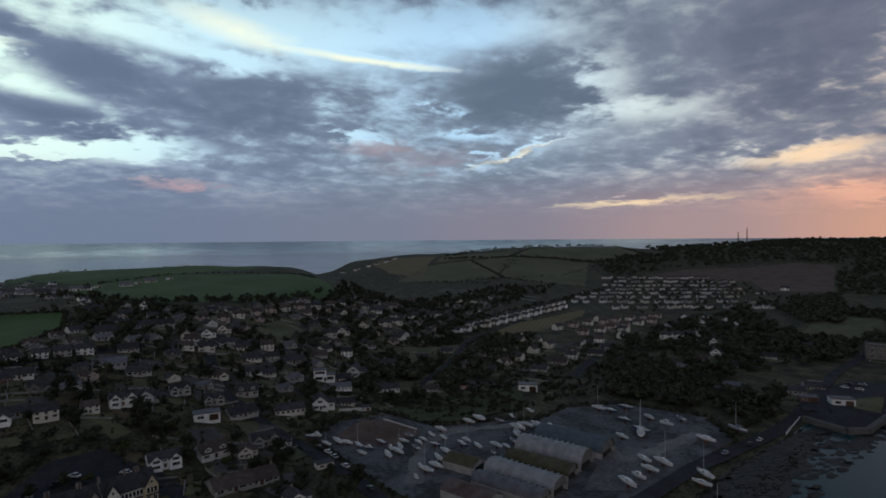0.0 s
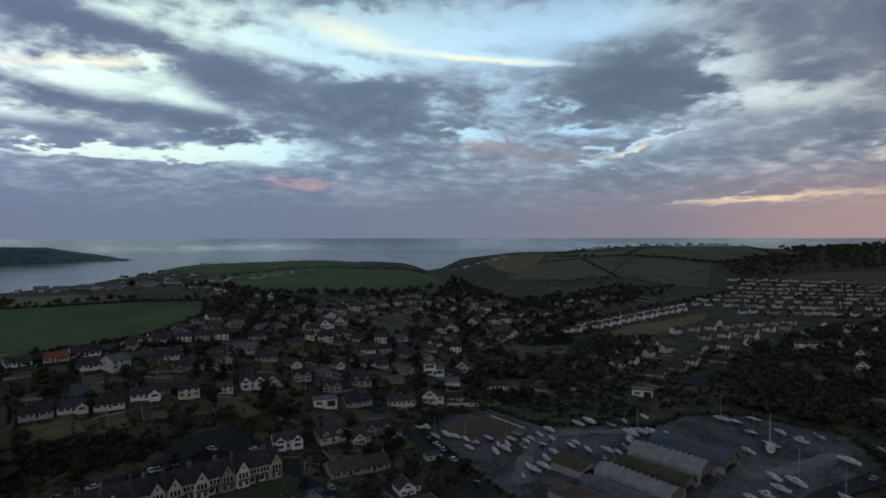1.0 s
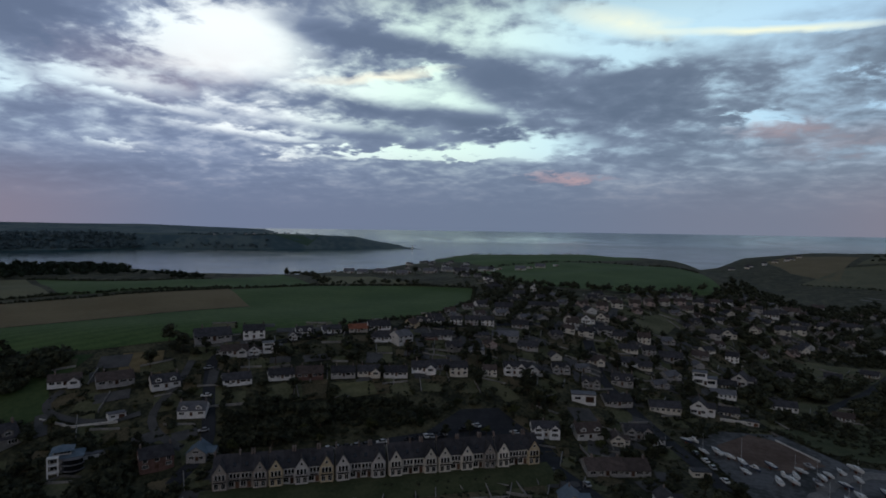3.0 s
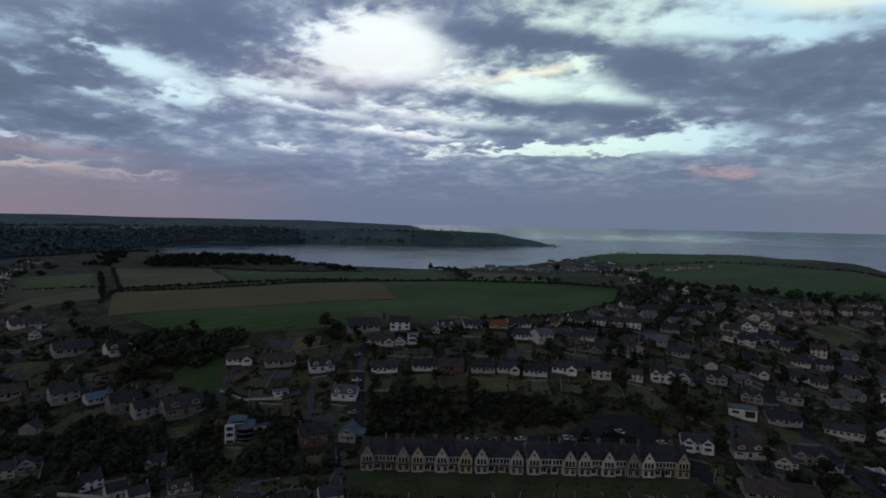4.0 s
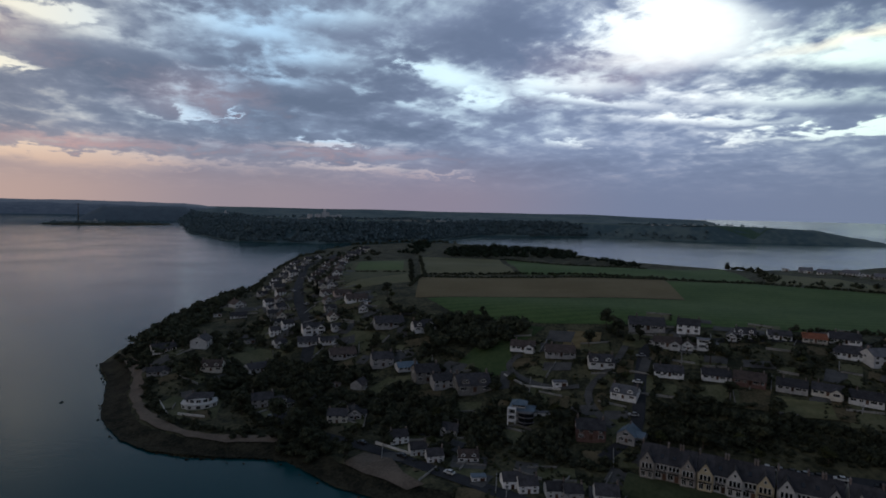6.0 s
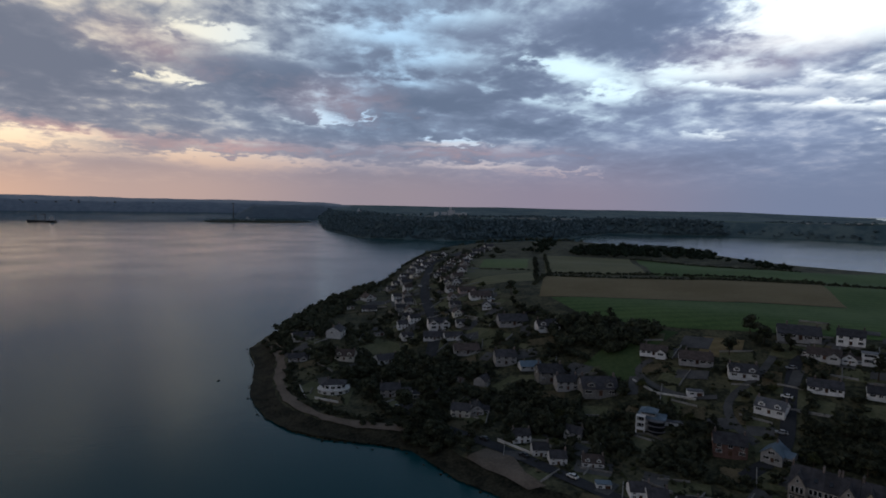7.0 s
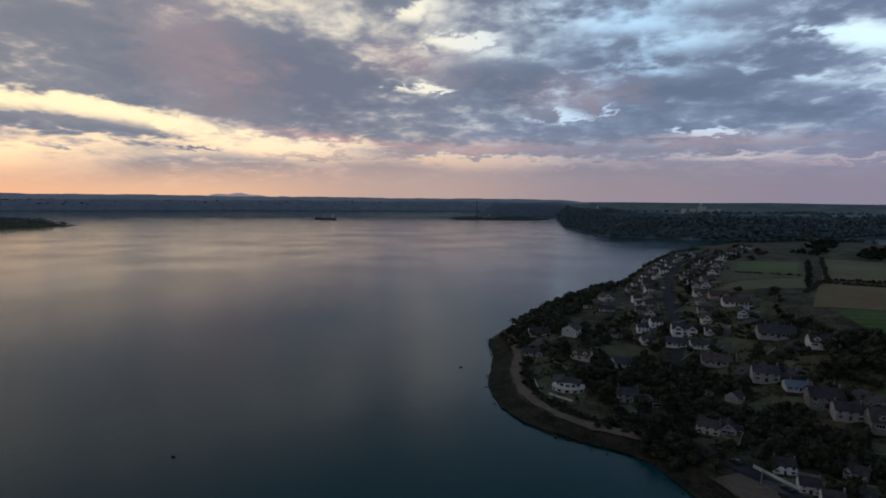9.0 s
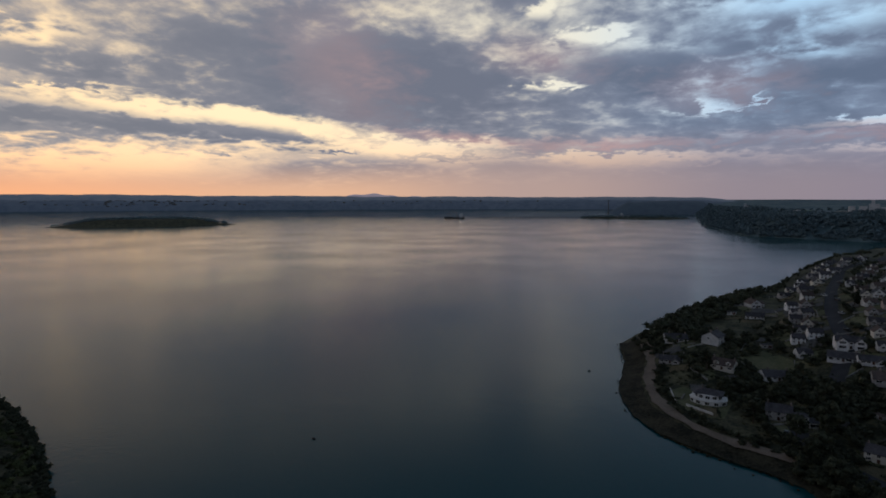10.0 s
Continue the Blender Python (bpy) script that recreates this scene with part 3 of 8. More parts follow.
def two_storey(ob, wall, roof, w=10.5, d=9.0):
    bm = bmesh.new()
    gable_block(bm, -w / 2, w / 2, -d / 2, d / 2, 4.7, 3.2)
    body(ob, bm, wall)
    bm = bmesh.new()
    gable_roof(bm, -w / 2, w / 2, -d / 2, d / 2, 4.7, 3.2)
    topping(ob, bm, roof)
    for x in (-w * 0.34, 0, w * 0.34):
        window(ob, x, -d / 2, 3.8, 1.3, 1.3)
    for x in (-w * 0.34, w * 0.34):
        window(ob, x, -d / 2, 1.5, 1.7, 1.4, panes=3)
    for s, x in (("left", -w / 2), ("right", w / 2)):
        window(ob, x, 0.8, 3.8, 1.1, 1.2, s)
    door(ob, 0, -d / 2)
    chimney(ob, -w * 0.44, 0, 7.7)
    chimney(ob, w * 0.44, 0, 7.7)


def dormer_house(ob, wall, roof, w=12.0, d=9.2):
    bm = bmesh.new()
    gable_block(bm, -w / 2, w / 2, -d / 2, d / 2, 3.0, 3.7)
    for x in (-w * 0.26, w * 0.26):
        gable_block(bm, x - 1.3, x + 1.3, -d / 2 + 0.4, -0.4, 5.0, 1.0, False, base=3.0)
    body(ob, bm, wall)
    bm = bmesh.new()
    gable_roof(bm, -w / 2, w / 2, -d / 2, d / 2, 3.0, 3.7)
    for x in (-w * 0.26, w * 0.26):
        gable_roof(bm, x - 1.3, x + 1.3, -d / 2 + 0.4, -0.4, 5.0, 1.0, False, over=0.25)
    topping(ob, bm, roof)
    for x in (-w * 0.26, w * 0.26):
        window(ob, x, -d / 2 + 0.4, 4.45, 1.4, 1.1)
        window(ob, x * 1.3, -d / 2, 1.6, 2.0, 1.3, panes=3)
    for s, x in (("left", -w / 2), ("right", w / 2)):
        window(ob, x, 0.0, 4.3, 1.2, 1.2, s)
    door(ob, 0, -d / 2)
    chimney(ob, w * 0.45, 0, 6.6)
    chimney(ob, -w * 0.45, 0, 6.6)


def gable_front(ob, wall, roof, w=8.0, d=10.0):
    bm = bmesh.new()
    gable_block(bm, -w / 2, w / 2, -d / 2, d / 2, 3.9, 3.6, False)
    gable_block(bm, w / 2 - 0.8, w / 2 + 3.4, -d / 2 + 2.4, d / 2 - 1.0, 3.2, 2.0)
    body(ob, bm, wall)
    bm = bmesh.new()
    gable_roof(bm, -w / 2, w / 2, -d / 2, d / 2, 3.9, 3.6, False, over=0.5)
    gable_roof(bm, w / 2 - 0.8, w / 2 + 3.4, -d / 2 + 2.4, d / 2 - 1.0, 3.2, 2.0)
    topping(ob, bm, roof)
    window(ob, 0, -d / 2, 4.7, 2.2, 1.3, panes=3)
    window(ob, -w * 0.24, -d / 2, 1.6, 2.0, 1.4, panes=3)
    window(ob, w * 0.26, -d / 2, 1.6, 1.6, 1.4)
    window(ob, w / 2 + 1.6, -d / 2 + 2.4, 1.6, 1.6, 1.2)
    door(ob, 0.4, -d / 2)
    chimney(ob, 0, d * 0.25, 7.4)


def twin_gable(ob, wall, roof, w=14.0, d=9.0):
    bm = bmesh.new()
    gable_block(bm, -w / 2, w / 2, -d / 2, d / 2, 5.0, 2.9)
    for x in (-w * 0.29, w * 0.29):
        gable_block(bm, x - 2.6, x + 2.6, -d / 2 - 1.8, 0, 4.6, 3.0, False)
    body(ob, bm, wall)
    bm = bmesh.new()
    gable_roof(bm, -w / 2, w / 2, -d / 2, d / 2, 5.0, 2.9)
    for x in (-w * 0.29, w * 0.29):
        gable_roof(bm, x - 2.6, x + 2.6, -d / 2 - 1.8, 0, 4.6, 3.0, False, over=0.4)
    topping(ob, bm, roof)
    for x in (-w * 0.29, w * 0.29):
        window(ob, x, -d / 2 - 1.8, 4.6, 2.6, 1.6, panes=4)
        window(ob, x, -d / 2 - 1.8, 1.6, 2.8, 1.7, panes=4)
    window(ob, 0, -d / 2, 3.9, 1.2, 1.2)
    door(ob, 0, -d / 2)
    chimney(ob, -w * 0.05, 1.0, 7.4)


def flat_block(ob, wall, roof, w=11.0, d=7.0):
    bm = bmesh.new()
    add_box(bm, -w / 2, w / 2, -d / 2, d / 2, -1.5, 3.3)
    add_box(bm, -w / 2, w * 0.1, -d / 2 + 1.2, d / 2, 3.3, 6.0)
    body(ob, bm, wall)
    bm = bmesh.new()
    add_box(bm, w * 0.1 + 0.02, w / 2 + 0.25, -d / 2 - 0.25, d / 2 + 0.25, 3.31, 3.52)
    add_box(bm, -w / 2 - 0.25, w * 0.1 + 0.25, -d / 2 + 0.9, d / 2 + 0.25, 6.0, 6.2)
    topping(ob, bm, roof)
    window(ob, -w * 0.25, -d / 2, 1.7, 3.4, 1.8, panes=4)
    window(ob, w * 0.28, -d / 2, 1.7, 3.0, 1.8, panes=3)
    window(ob, -w * 0.2, -d / 2 + 1.2, 4.7, 4.4, 1.5, panes=4)
    door(ob, 0.5, -d / 2)


def small_block(ob, wall, roof, w=7.0, d=4.5):
    bm = bmesh.new()
    add_box(bm, -w / 2, w / 2, -d / 2, d / 2, -1.2, 2.6)
    body(ob, bm, wall)
    bm = bmesh.new()
    add_hull(bm, [[(x, -d / 2 - 0.2, 2.61), (x, d / 2 + 0.2, 2.61), (x, d / 2 + 0.2, 2.75), (x, -d / 2 - 0.2, 2.95)] for x in (-w / 2 - 0.2, w / 2 + 0.2)])
    topping(ob, bm, roof)
    window(ob, -w * 0.25, -d / 2, 1.4, 1.6, 1.0)
    door(ob, w * 0.25, -d / 2, 2.2)


def cottage(ob, wall, roof, w=8.0, d=7.2):
    bm = bmesh.new()
    gable_block(bm, -w / 2, w / 2, -d / 2, d / 2, 3.5, 2.8)
    body(ob, bm, wall)
    bm = bmesh.new()
    gable_roof(bm, -w / 2, w / 2, -d / 2, d / 2, 3.5, 2.8, over=0.2)
    topping(ob, bm, roof)
    for x in (-w * 0.3, w * 0.3):
        window(ob, x, -d / 2, 2.85, 0.9, 0.75)
        window(ob, x, -d / 2, 1.25, 1.1, 1.1)
    door(ob, 0, -d / 2)
    chimney(ob, w * 0.45, 0, 6.2)


def semi(ob, wall, roof, w=12.0, d=8.6):
    bm = bmesh.new()
    gable_block(bm, -w / 2, w / 2, -d / 2, d / 2, 4.8, 3.1)
    body(ob, bm, wall)
    bm = bmesh.new()
    gable_roof(bm, -w / 2, w / 2, -d / 2, d / 2, 4.8, 3.1)
    topping(ob, bm, roof)
    for x in (-w * 0.3, w * 0.3):
        window(ob, x, -d / 2, 4.0, 2.4, 1.2, panes=3, deep=False)
        window(ob, x, -d / 2, 1.5, 2.6, 1.3, panes=3, deep=False)
    chimney(ob, 0, 0, 7.8, 1.3, 0.9)


def far_semi(ob, wall, roof, w=11.0, d=7.5):
    bm = bmesh.new()
    gable_block(bm, -w / 2, w / 2, -d / 2, d / 2, 5.0, 2.6)
    body(ob, bm, wall)
    bm = bmesh.new()
    gable_roof(bm, -w / 2, w / 2, -d / 2, d / 2, 5.0, 2.6)
    topping(ob, bm, roof)
    window(ob, -w * 0.25, -d / 2, 3.9, 2.6, 1.3, panes=2, deep=False)
    window(ob, w * 0.25, -d / 2, 1.5, 2.8, 1.4, panes=2, deep=False)
    chimney(ob, 0, 0, 7.5, 1.3, 0.9)


def plain_house(ob, wall, roof, w=11.5, d=9.6):
    bm = bmesh.new()
    gable_block(bm, -w / 2, w / 2, -d / 2, d / 2, 2.7, 3.2)
    gable_block(bm, -w * 0.42, -w * 0.05, -d / 2 - 1.8, 0, 2.7, 2.5, False)
    body(ob, bm, wall)
    bm = bmesh.new()
    gable_roof(bm, -w / 2, w / 2, -d / 2, d / 2, 2.7, 3.2)
    gable_roof(bm, -w * 0.42, -w * 0.05, -d / 2 - 1.8, 0, 2.7, 2.5, False)
    topping(ob, bm, roof)
    window(ob, -w * 0.235, -d / 2 - 1.8, 1.7, 2.2, 1.4, panes=3)
    window(ob, w * 0.25, -d / 2, 1.7, 2.2, 1.3, panes=3)
    chimney(ob, w * 0.43, 0, 5.9)


def hall(ob, wall, roof, w=18.0, d=11.5):
    bm = bmesh.new()
    gable_block(bm, -w / 2, w / 2, -d / 2, d / 2, 3.2, 3.0)
    body(ob, bm, wall)
    bm = bmesh.new()
    gable_roof(bm, -w / 2, w / 2, -d / 2, d / 2, 3.2, 3.0)
    topping(ob, bm, roof)
    for i in range(6):
        window(ob, -w * 0.42 + i * w * 0.168, -d / 2, 1.9, 1.5, 1.5, panes=2)


KINDS = {"bungalow": (bungalow, "single-storey house"), "gabled": (gabled_bungalow, "bungalow with a gable"), "two": (two_storey, "two-storey house"),
         "dormer": (dormer_house, "dormer house"), "gablefront": (gable_front, "gable-fronted house"), "twin": (twin_gable, "house with two gables"),
         "flat": (flat_block, "modern flat-roofed house"), "small": (small_block, "small outbuilding"), "cottage": (cottage, "cottage"),
         "semi": (semi, "pair of semi-detached houses"), "plain": (plain_house, "plain village house"), "far_semi": (far_semi, "estate house"), "hall": (hall, "long low hall")}
made_houses = {}
FINE = [True]


def put(key, build, m):
    """Build a thing once, then copy it."""
    if key not in made_houses:
        made_houses[key] = build()
        made_houses[key].matrix_basis = m
        return made_houses[key]
    return copy_thing(made_houses[key], m @ Matrix.Diagonal((*(1 / k for k in made_houses[key].scale), 1)))


def house(x, y, kind, wall, roof, turn, size=1.0, squat=1.0):
    size *= 0.79
    near = math.hypot(x, y) < 300

    def build():
        fn, words = KINDS[kind]
        ob = thing("house" if kind not in ("small", "hall") else {"small": "outbuilding", "hall": "hall"}[kind],
                   f"{WALLS[wall][1]} {words} with a {ROOFS[roof][1]}", "house" if kind not in ("small", "hall") else "building", "village buildings")
        FINE[0] = near
        fn(ob, wall, roof)
        FINE[0] = True
        return ob
    taken.append((x, y, 9.0 * size))
    if math.hypot(x, y) > 500:
        far = FAR_HOUSES["estate" if kind == "far_semi" else "outlying"]
        far.append((kind, wall, roof, pose(x, y, z_at(x, y), 0, 0, turn) @ Matrix.Scale(size, 4)))
        return None
    return put((kind, wall, roof, near), build, pose(x, y, z_at(x, y), 0, 0, turn) @ Matrix.Diagonal((size, size, size * squat, 1)))


taken = []
FAR_HOUSES = {"estate": [], "outlying": []}


def far_houses(name, label, rows):
    """Far houses joined into one mesh, each still with its walls, roof, windows and chimney."""
    plans, slots, vs, fs, mats = {}, [], [], [], []
    for kind, wall, roof, m in rows:
        if (kind, wall, roof) not in plans:
            FINE[0] = False
            ob = thing("plan", "", "")
            KINDS[kind][0](ob, wall, roof)
            FINE[0] = True
            plans[kind, wall, roof] = [(np.array([c.matrix_basis @ v.co for v in c.data.vertices]), [(list(p.vertices), c.data.materials[p.material_index]) for p in c.data.polygons]) for c in ob.children]
            for c in (*ob.children, ob):
                bpy.data.objects.remove(c)
        turn, at = np.array(m.to_3x3()), np.array(m.translation)
        for v, polys in plans[kind, wall, roof]:
            k = len(vs)
            vs += (v @ turn.T + at).tolist()
            for f, material in polys:
                if material not in slots:
                    slots.append(material)
                fs.append([i + k for i in f])
                mats.append(slots.index(material))
    ob = mesh_object(name, vs, fs, slots[0])
    for material in slots[1:]:
        ob.data.materials.append(material)
    ob.data.polygons.foreach_set("material_index", mats)
    return tagged(ob, label, "houses", kind="stuff")


def bearing(x, y):
    return math.degrees(math.atan2(-x, y))


# ---------------- plants ----------------
def leafy(name, a, b, vary=0.3):
    m = mottled(name, a, b, 0.35, 2.2, rough=0.8, spec=0.15, vary=vary)
    t = m.node_tree
    bs = t.nodes["Principled BSDF"]
    rnd = Sock(t, t.nodes.new("ShaderNodeNewGeometry").outputs["Random Per Island"])
    old = bs.inputs["Base Color"].links[0].from_socket
    hsv = node(t, "ShaderNodeHueSaturation", {"Color": old, "Value": rnd * 0.7 + 0.65})
    t.links.new(hsv.outputs[0], bs.inputs["Base Color"])
    return m


M_LEAF = leafy("broad leaves", (0.015, 0.019, 0.012), (0.057, 0.063, 0.037))
M_LEAF2 = leafy("yellow-green leaves", (0.032, 0.040, 0.017), (0.078, 0.084, 0.034))
M_NEEDLE = leafy("dark needles", (0.010, 0.018, 0.010), (0.020, 0.032, 0.016))
M_BARK = mottled("bark", (0.04, 0.03, 0.022), (0.09, 0.07, 0.055), 1, 8, bump=0.6)

rng = np.random.default_rng(7)
ICO = bmesh.new()
bmesh.ops.create_icosphere(ICO, subdivisions=1, radius=1.0)
ICO_V = np.array([v.co[:] for v in ICO.verts])
ICO_F = np.array([[v.index for v in f.verts] for f in ICO.faces])
ICO.free()


def clumps(lobes, leaves, leaf):
    """Leaf masses: a lumpy core for each lobe (x, y, z, radius) and bent sprays standing off it."""
    vs, fs, k = [], [], 0
    for cx, cy, cz, r in lobes:
        v = ICO_V * r * rng.uniform(0.55, 0.95, (len(ICO_V), 1)) * (1, 1, 0.8) + (cx, cy, cz)
        vs.append(v)
        fs += (ICO_F + k).tolist()
        k += len(v)
        n = leaves
        d = rng.normal(size=(n, 3))
        d /= np.linalg.norm(d, axis=1)[:, None]
        d[:, 2] = np.abs(d[:, 2]) * 0.9 - 0.25
        c = d * r * rng.uniform(0.75, 1.15, (n, 1)) + (cx, cy, cz)
        a, b = rng.normal(size=(n, 3)), rng.normal(size=(n, 3))
        a *= (leaf * rng.uniform(0.5, 1.1, (n, 1))) / np.linalg.norm(a, axis=1)[:, None]
        b *= (leaf * rng.uniform(0.4, 0.9, (n, 1))) / np.linalg.norm(b, axis=1)[:, None]
        quad = np.stack([c - a - b * 0.3, c + b, c + a - b * 0.2, c - b * 0.9 + d * leaf * 0.4], 1).reshape(-1, 3)
        vs.append(quad)
        fs += (np.arange(n * 4).reshape(-1, 4) + k).tolist()
        k += n * 4
    return np.concatenate(vs), fs


def trunk_mesh(h, r, limbs):
    bm = bmesh.new()
    lean = rng.uniform(-0.15, 0.15, 2)
    rings = []
    for i in range(5):
        q = i / 4
        rr = r * (1 - 0.7 * q) * (1.35 if i == 0 else 1)
        rings.append([(math.cos(a) * rr + lean[0] * h * q * q, math.sin(a) * rr + lean[1] * h * q * q, h * q - 0.6 * (i == 0)) for a in np.linspace(0, 2 * math.pi, 7)[:-1]])
    add_hull(bm, rings)
    for x, y, z, _ in limbs:
        s = Vector((lean[0] * h * 0.25, lean[1] * h * 0.25, h * 0.5))
        e = Vector((x, y, z)) * 0.8 + s * 0.2
        way = (e - s)
        q = way.to_track_quat("Z", "Y").to_matrix()
        add_hull(bm, [[tuple(s + way * f + q @ Vector((math.cos(a) * rr, math.sin(a) * rr, 0))) for a in np.linspace(0, 2 * math.pi, 5)[:-1]] for f, rr in ((0, r * 0.45), (1, r * 0.12))])
    return bm


def tree_lobes(kind, h):
    if kind == "conifer":
        return [(rng.uniform(-.25, .25), rng.uniform(-.25, .25), h * (0.2 + 0.78 * q), max(0.35, (1 - q) * h * 0.24)) for q in np.linspace(0, 1, 8)]
    n, w = {"broad": (12, 0.42), "round": (9, 0.36), "tall": (10, 0.25), "bush": (6, 0.55)}[kind]
    out = []
    for i in range(n):
        a, q = i * 2.4 + rng.uniform(-0.4, 0.4), rng.uniform(0.0, 1.0)
        lift = {"bush": 0.25}.get(kind, 0.42) + q * (0.5 if kind != "bush" else 0.4)
        rad = w * h * math.sqrt(max(0.05, 1 - (2 * q - 0.8) ** 2 * 0.7)) * rng.uniform(0.35, 0.8)
        out.append((math.cos(a) * rad, math.sin(a) * rad, lift * h, h * w * rng.uniform(0.36, 0.56)))
    return out


TREES = []
for i, (kind, h, leaf, material, words) in enumerate([
        ("broad", 9.0, 0.55, M_LEAF, "broad dark green garden tree"), ("broad", 11.0, 0.6, M_LEAF, "broad dark green garden tree"),
        ("round", 7.0, 0.5, M_LEAF, "round dense dark green tree"), ("round", 6.0, 0.45, M_LEAF2, "round yellow-green garden tree"),
        ("tall", 10.0, 0.5, M_LEAF, "tall narrow dark green tree"), ("conifer", 10.0, 0.5, M_NEEDLE, "dark pointed conifer among gardens"),
        ("bush", 3.0, 0.4, M_LEAF, "low dark green garden bush"), ("bush", 3.4, 0.4, M_LEAF2, "low yellow-green garden bush")]):
    lobes = tree_lobes(kind, h)
    TREES.append((kind, words, trunk_mesh(h * 0.75, h * 0.03, lobes[:5]), clumps(lobes, 34, leaf), material))


def tree(i, x, y, size=1.0, lift=0.0):
    def build():
        kind, words, bm, (v, f), material = TREES[i]
        name = "bush" if kind == "bush" else "tree"
        ob = thing(name, words, name, "trees and bushes of the village")
        part("trunk", bm, M_BARK, ob)
        part("crown", (v.tolist(), f), material, ob)
        return ob
    return put(("tree", i), build, pose(x, y, z_at(x, y) + lift, 0, 0, (x * 37 + y * 91) % 360) @ Matrix.Scale(size, 4))


def thicket(name, label, places, material, height=6.0, leaves=9, leaf=0.9, kind="stuff"):
    """Many crowns joined: woods and hedges that nobody could count. places: rows of x, y, size."""
    temps = [clumps([(0, 0, 0.45 * height, 0.42 * height), (0.28 * height, 0.1 * height, 0.36 * height, 0.3 * height), (-0.2 * height, -0.2 * height, 0.62 * height, 0.28 * height)], leaves, leaf) for _ in range(4)]
    px = np.array(places, float)
    zz = ground_at(px[:, 0], px[:, 1])
    vs, fs, k = [], [], 0
    for i, (x, y, s) in enumerate(px):
        v, f = temps[i % 4]
        a = rng.uniform(0, 6.28)
        c, q = math.cos(a) * s, math.sin(a) * s
        vs.append(np.stack([v[:, 0] * c - v[:, 1] * q + x, v[:, 0] * q + v[:, 1] * c + y, v[:, 2] * s * rng.uniform(0.8, 1.2) + zz[i] - 0.4], 1))
        fs.append([[j + k for j in g] for g in f])
        k += len(v)
    ob = mesh_object(name, np.concatenate(vs).tolist(), [g for part_f in fs for g in part_f], material)
    return tagged(ob, label, "woodland" if "wood" in name else "hedge", kind=kind)


def along(line, step, spread=0.6, size=(0.7, 1.2)):
    out = []
    for (ax, ay), (bx, by) in zip(line, line[1:]):
        n = max(1, int(math.hypot(bx - ax, by - ay) / step))
        for i in range(n):
            q = (i + rng.uniform(0, 1)) / n
            out.append((ax + (bx - ax) * q + rng.normal() * spread, ay + (by - ay) * q + rng.normal() * spread, rng.uniform(*size)))
    return out


def filling(poly, n, size=(0.7, 1.3)):
    p = np.array(poly, float)
    out = []
    while len(out) < n:
        c = rng.uniform(p.min(0), p.max(0), (n * 2, 2))
        c = c[inside_by(c[:, 0], c[:, 1], poly) > 0]
        out += [(x, y, rng.uniform(*size)) for x, y in c]
    return out[:n]


# ---------------- fields, roads, yards ----------------
from mathutils.geometry import delaunay_2d_cdt

OPEN = []


def patch(name, outline, material, label, category="field", lift=0.22, step=9.0, bare=True, level=None):
    """A piece of ground cover that follows the land."""
    if bare:
        OPEN.append(outline)
    edge = []
    for (ax, ay), (bx, by) in zip(outline, outline[1:] + outline[:1]):
        n = max(1, int(math.hypot(bx - ax, by - ay) / step))
        edge += [(ax + (bx - ax) * i / n, ay + (by - ay) * i / n) for i in range(n)]
    p = np.array(outline, float)
    gx, gy = np.meshgrid(np.arange(p[:, 0].min(), p[:, 0].max(), step), np.arange(p[:, 1].min(), p[:, 1].max(), step))
    c = np.stack([gx.ravel(), gy.ravel()], 1)
    c = c[inside_by(c[:, 0], c[:, 1], outline) > step * 0.4] if len(c) else c
    pts = [Vector(q) for q in edge] + [Vector(q) for q in c.tolist()]
    n = len(edge)
    v, _, f, *_ = delaunay_2d_cdt(pts, [(i, (i + 1) % n) for i in range(n)], [], 1, 0.01)
    va = np.array([q[:] for q in v])
    z = ground_at(va[:, 0], va[:, 1]) + lift if level is None else level + 0.10 * np.sin(va[:, 0] / 1.3 + va[:, 1] / 2.7) * np.cos(va[:, 1] / 1.9 - va[:, 0] / 4.1)
    ob = mesh_object(name, [(x, y, h) for (x, y), h in zip(va.tolist(), z.tolist())], f, material, True)
    return tagged(ob, label, category, kind="structure")


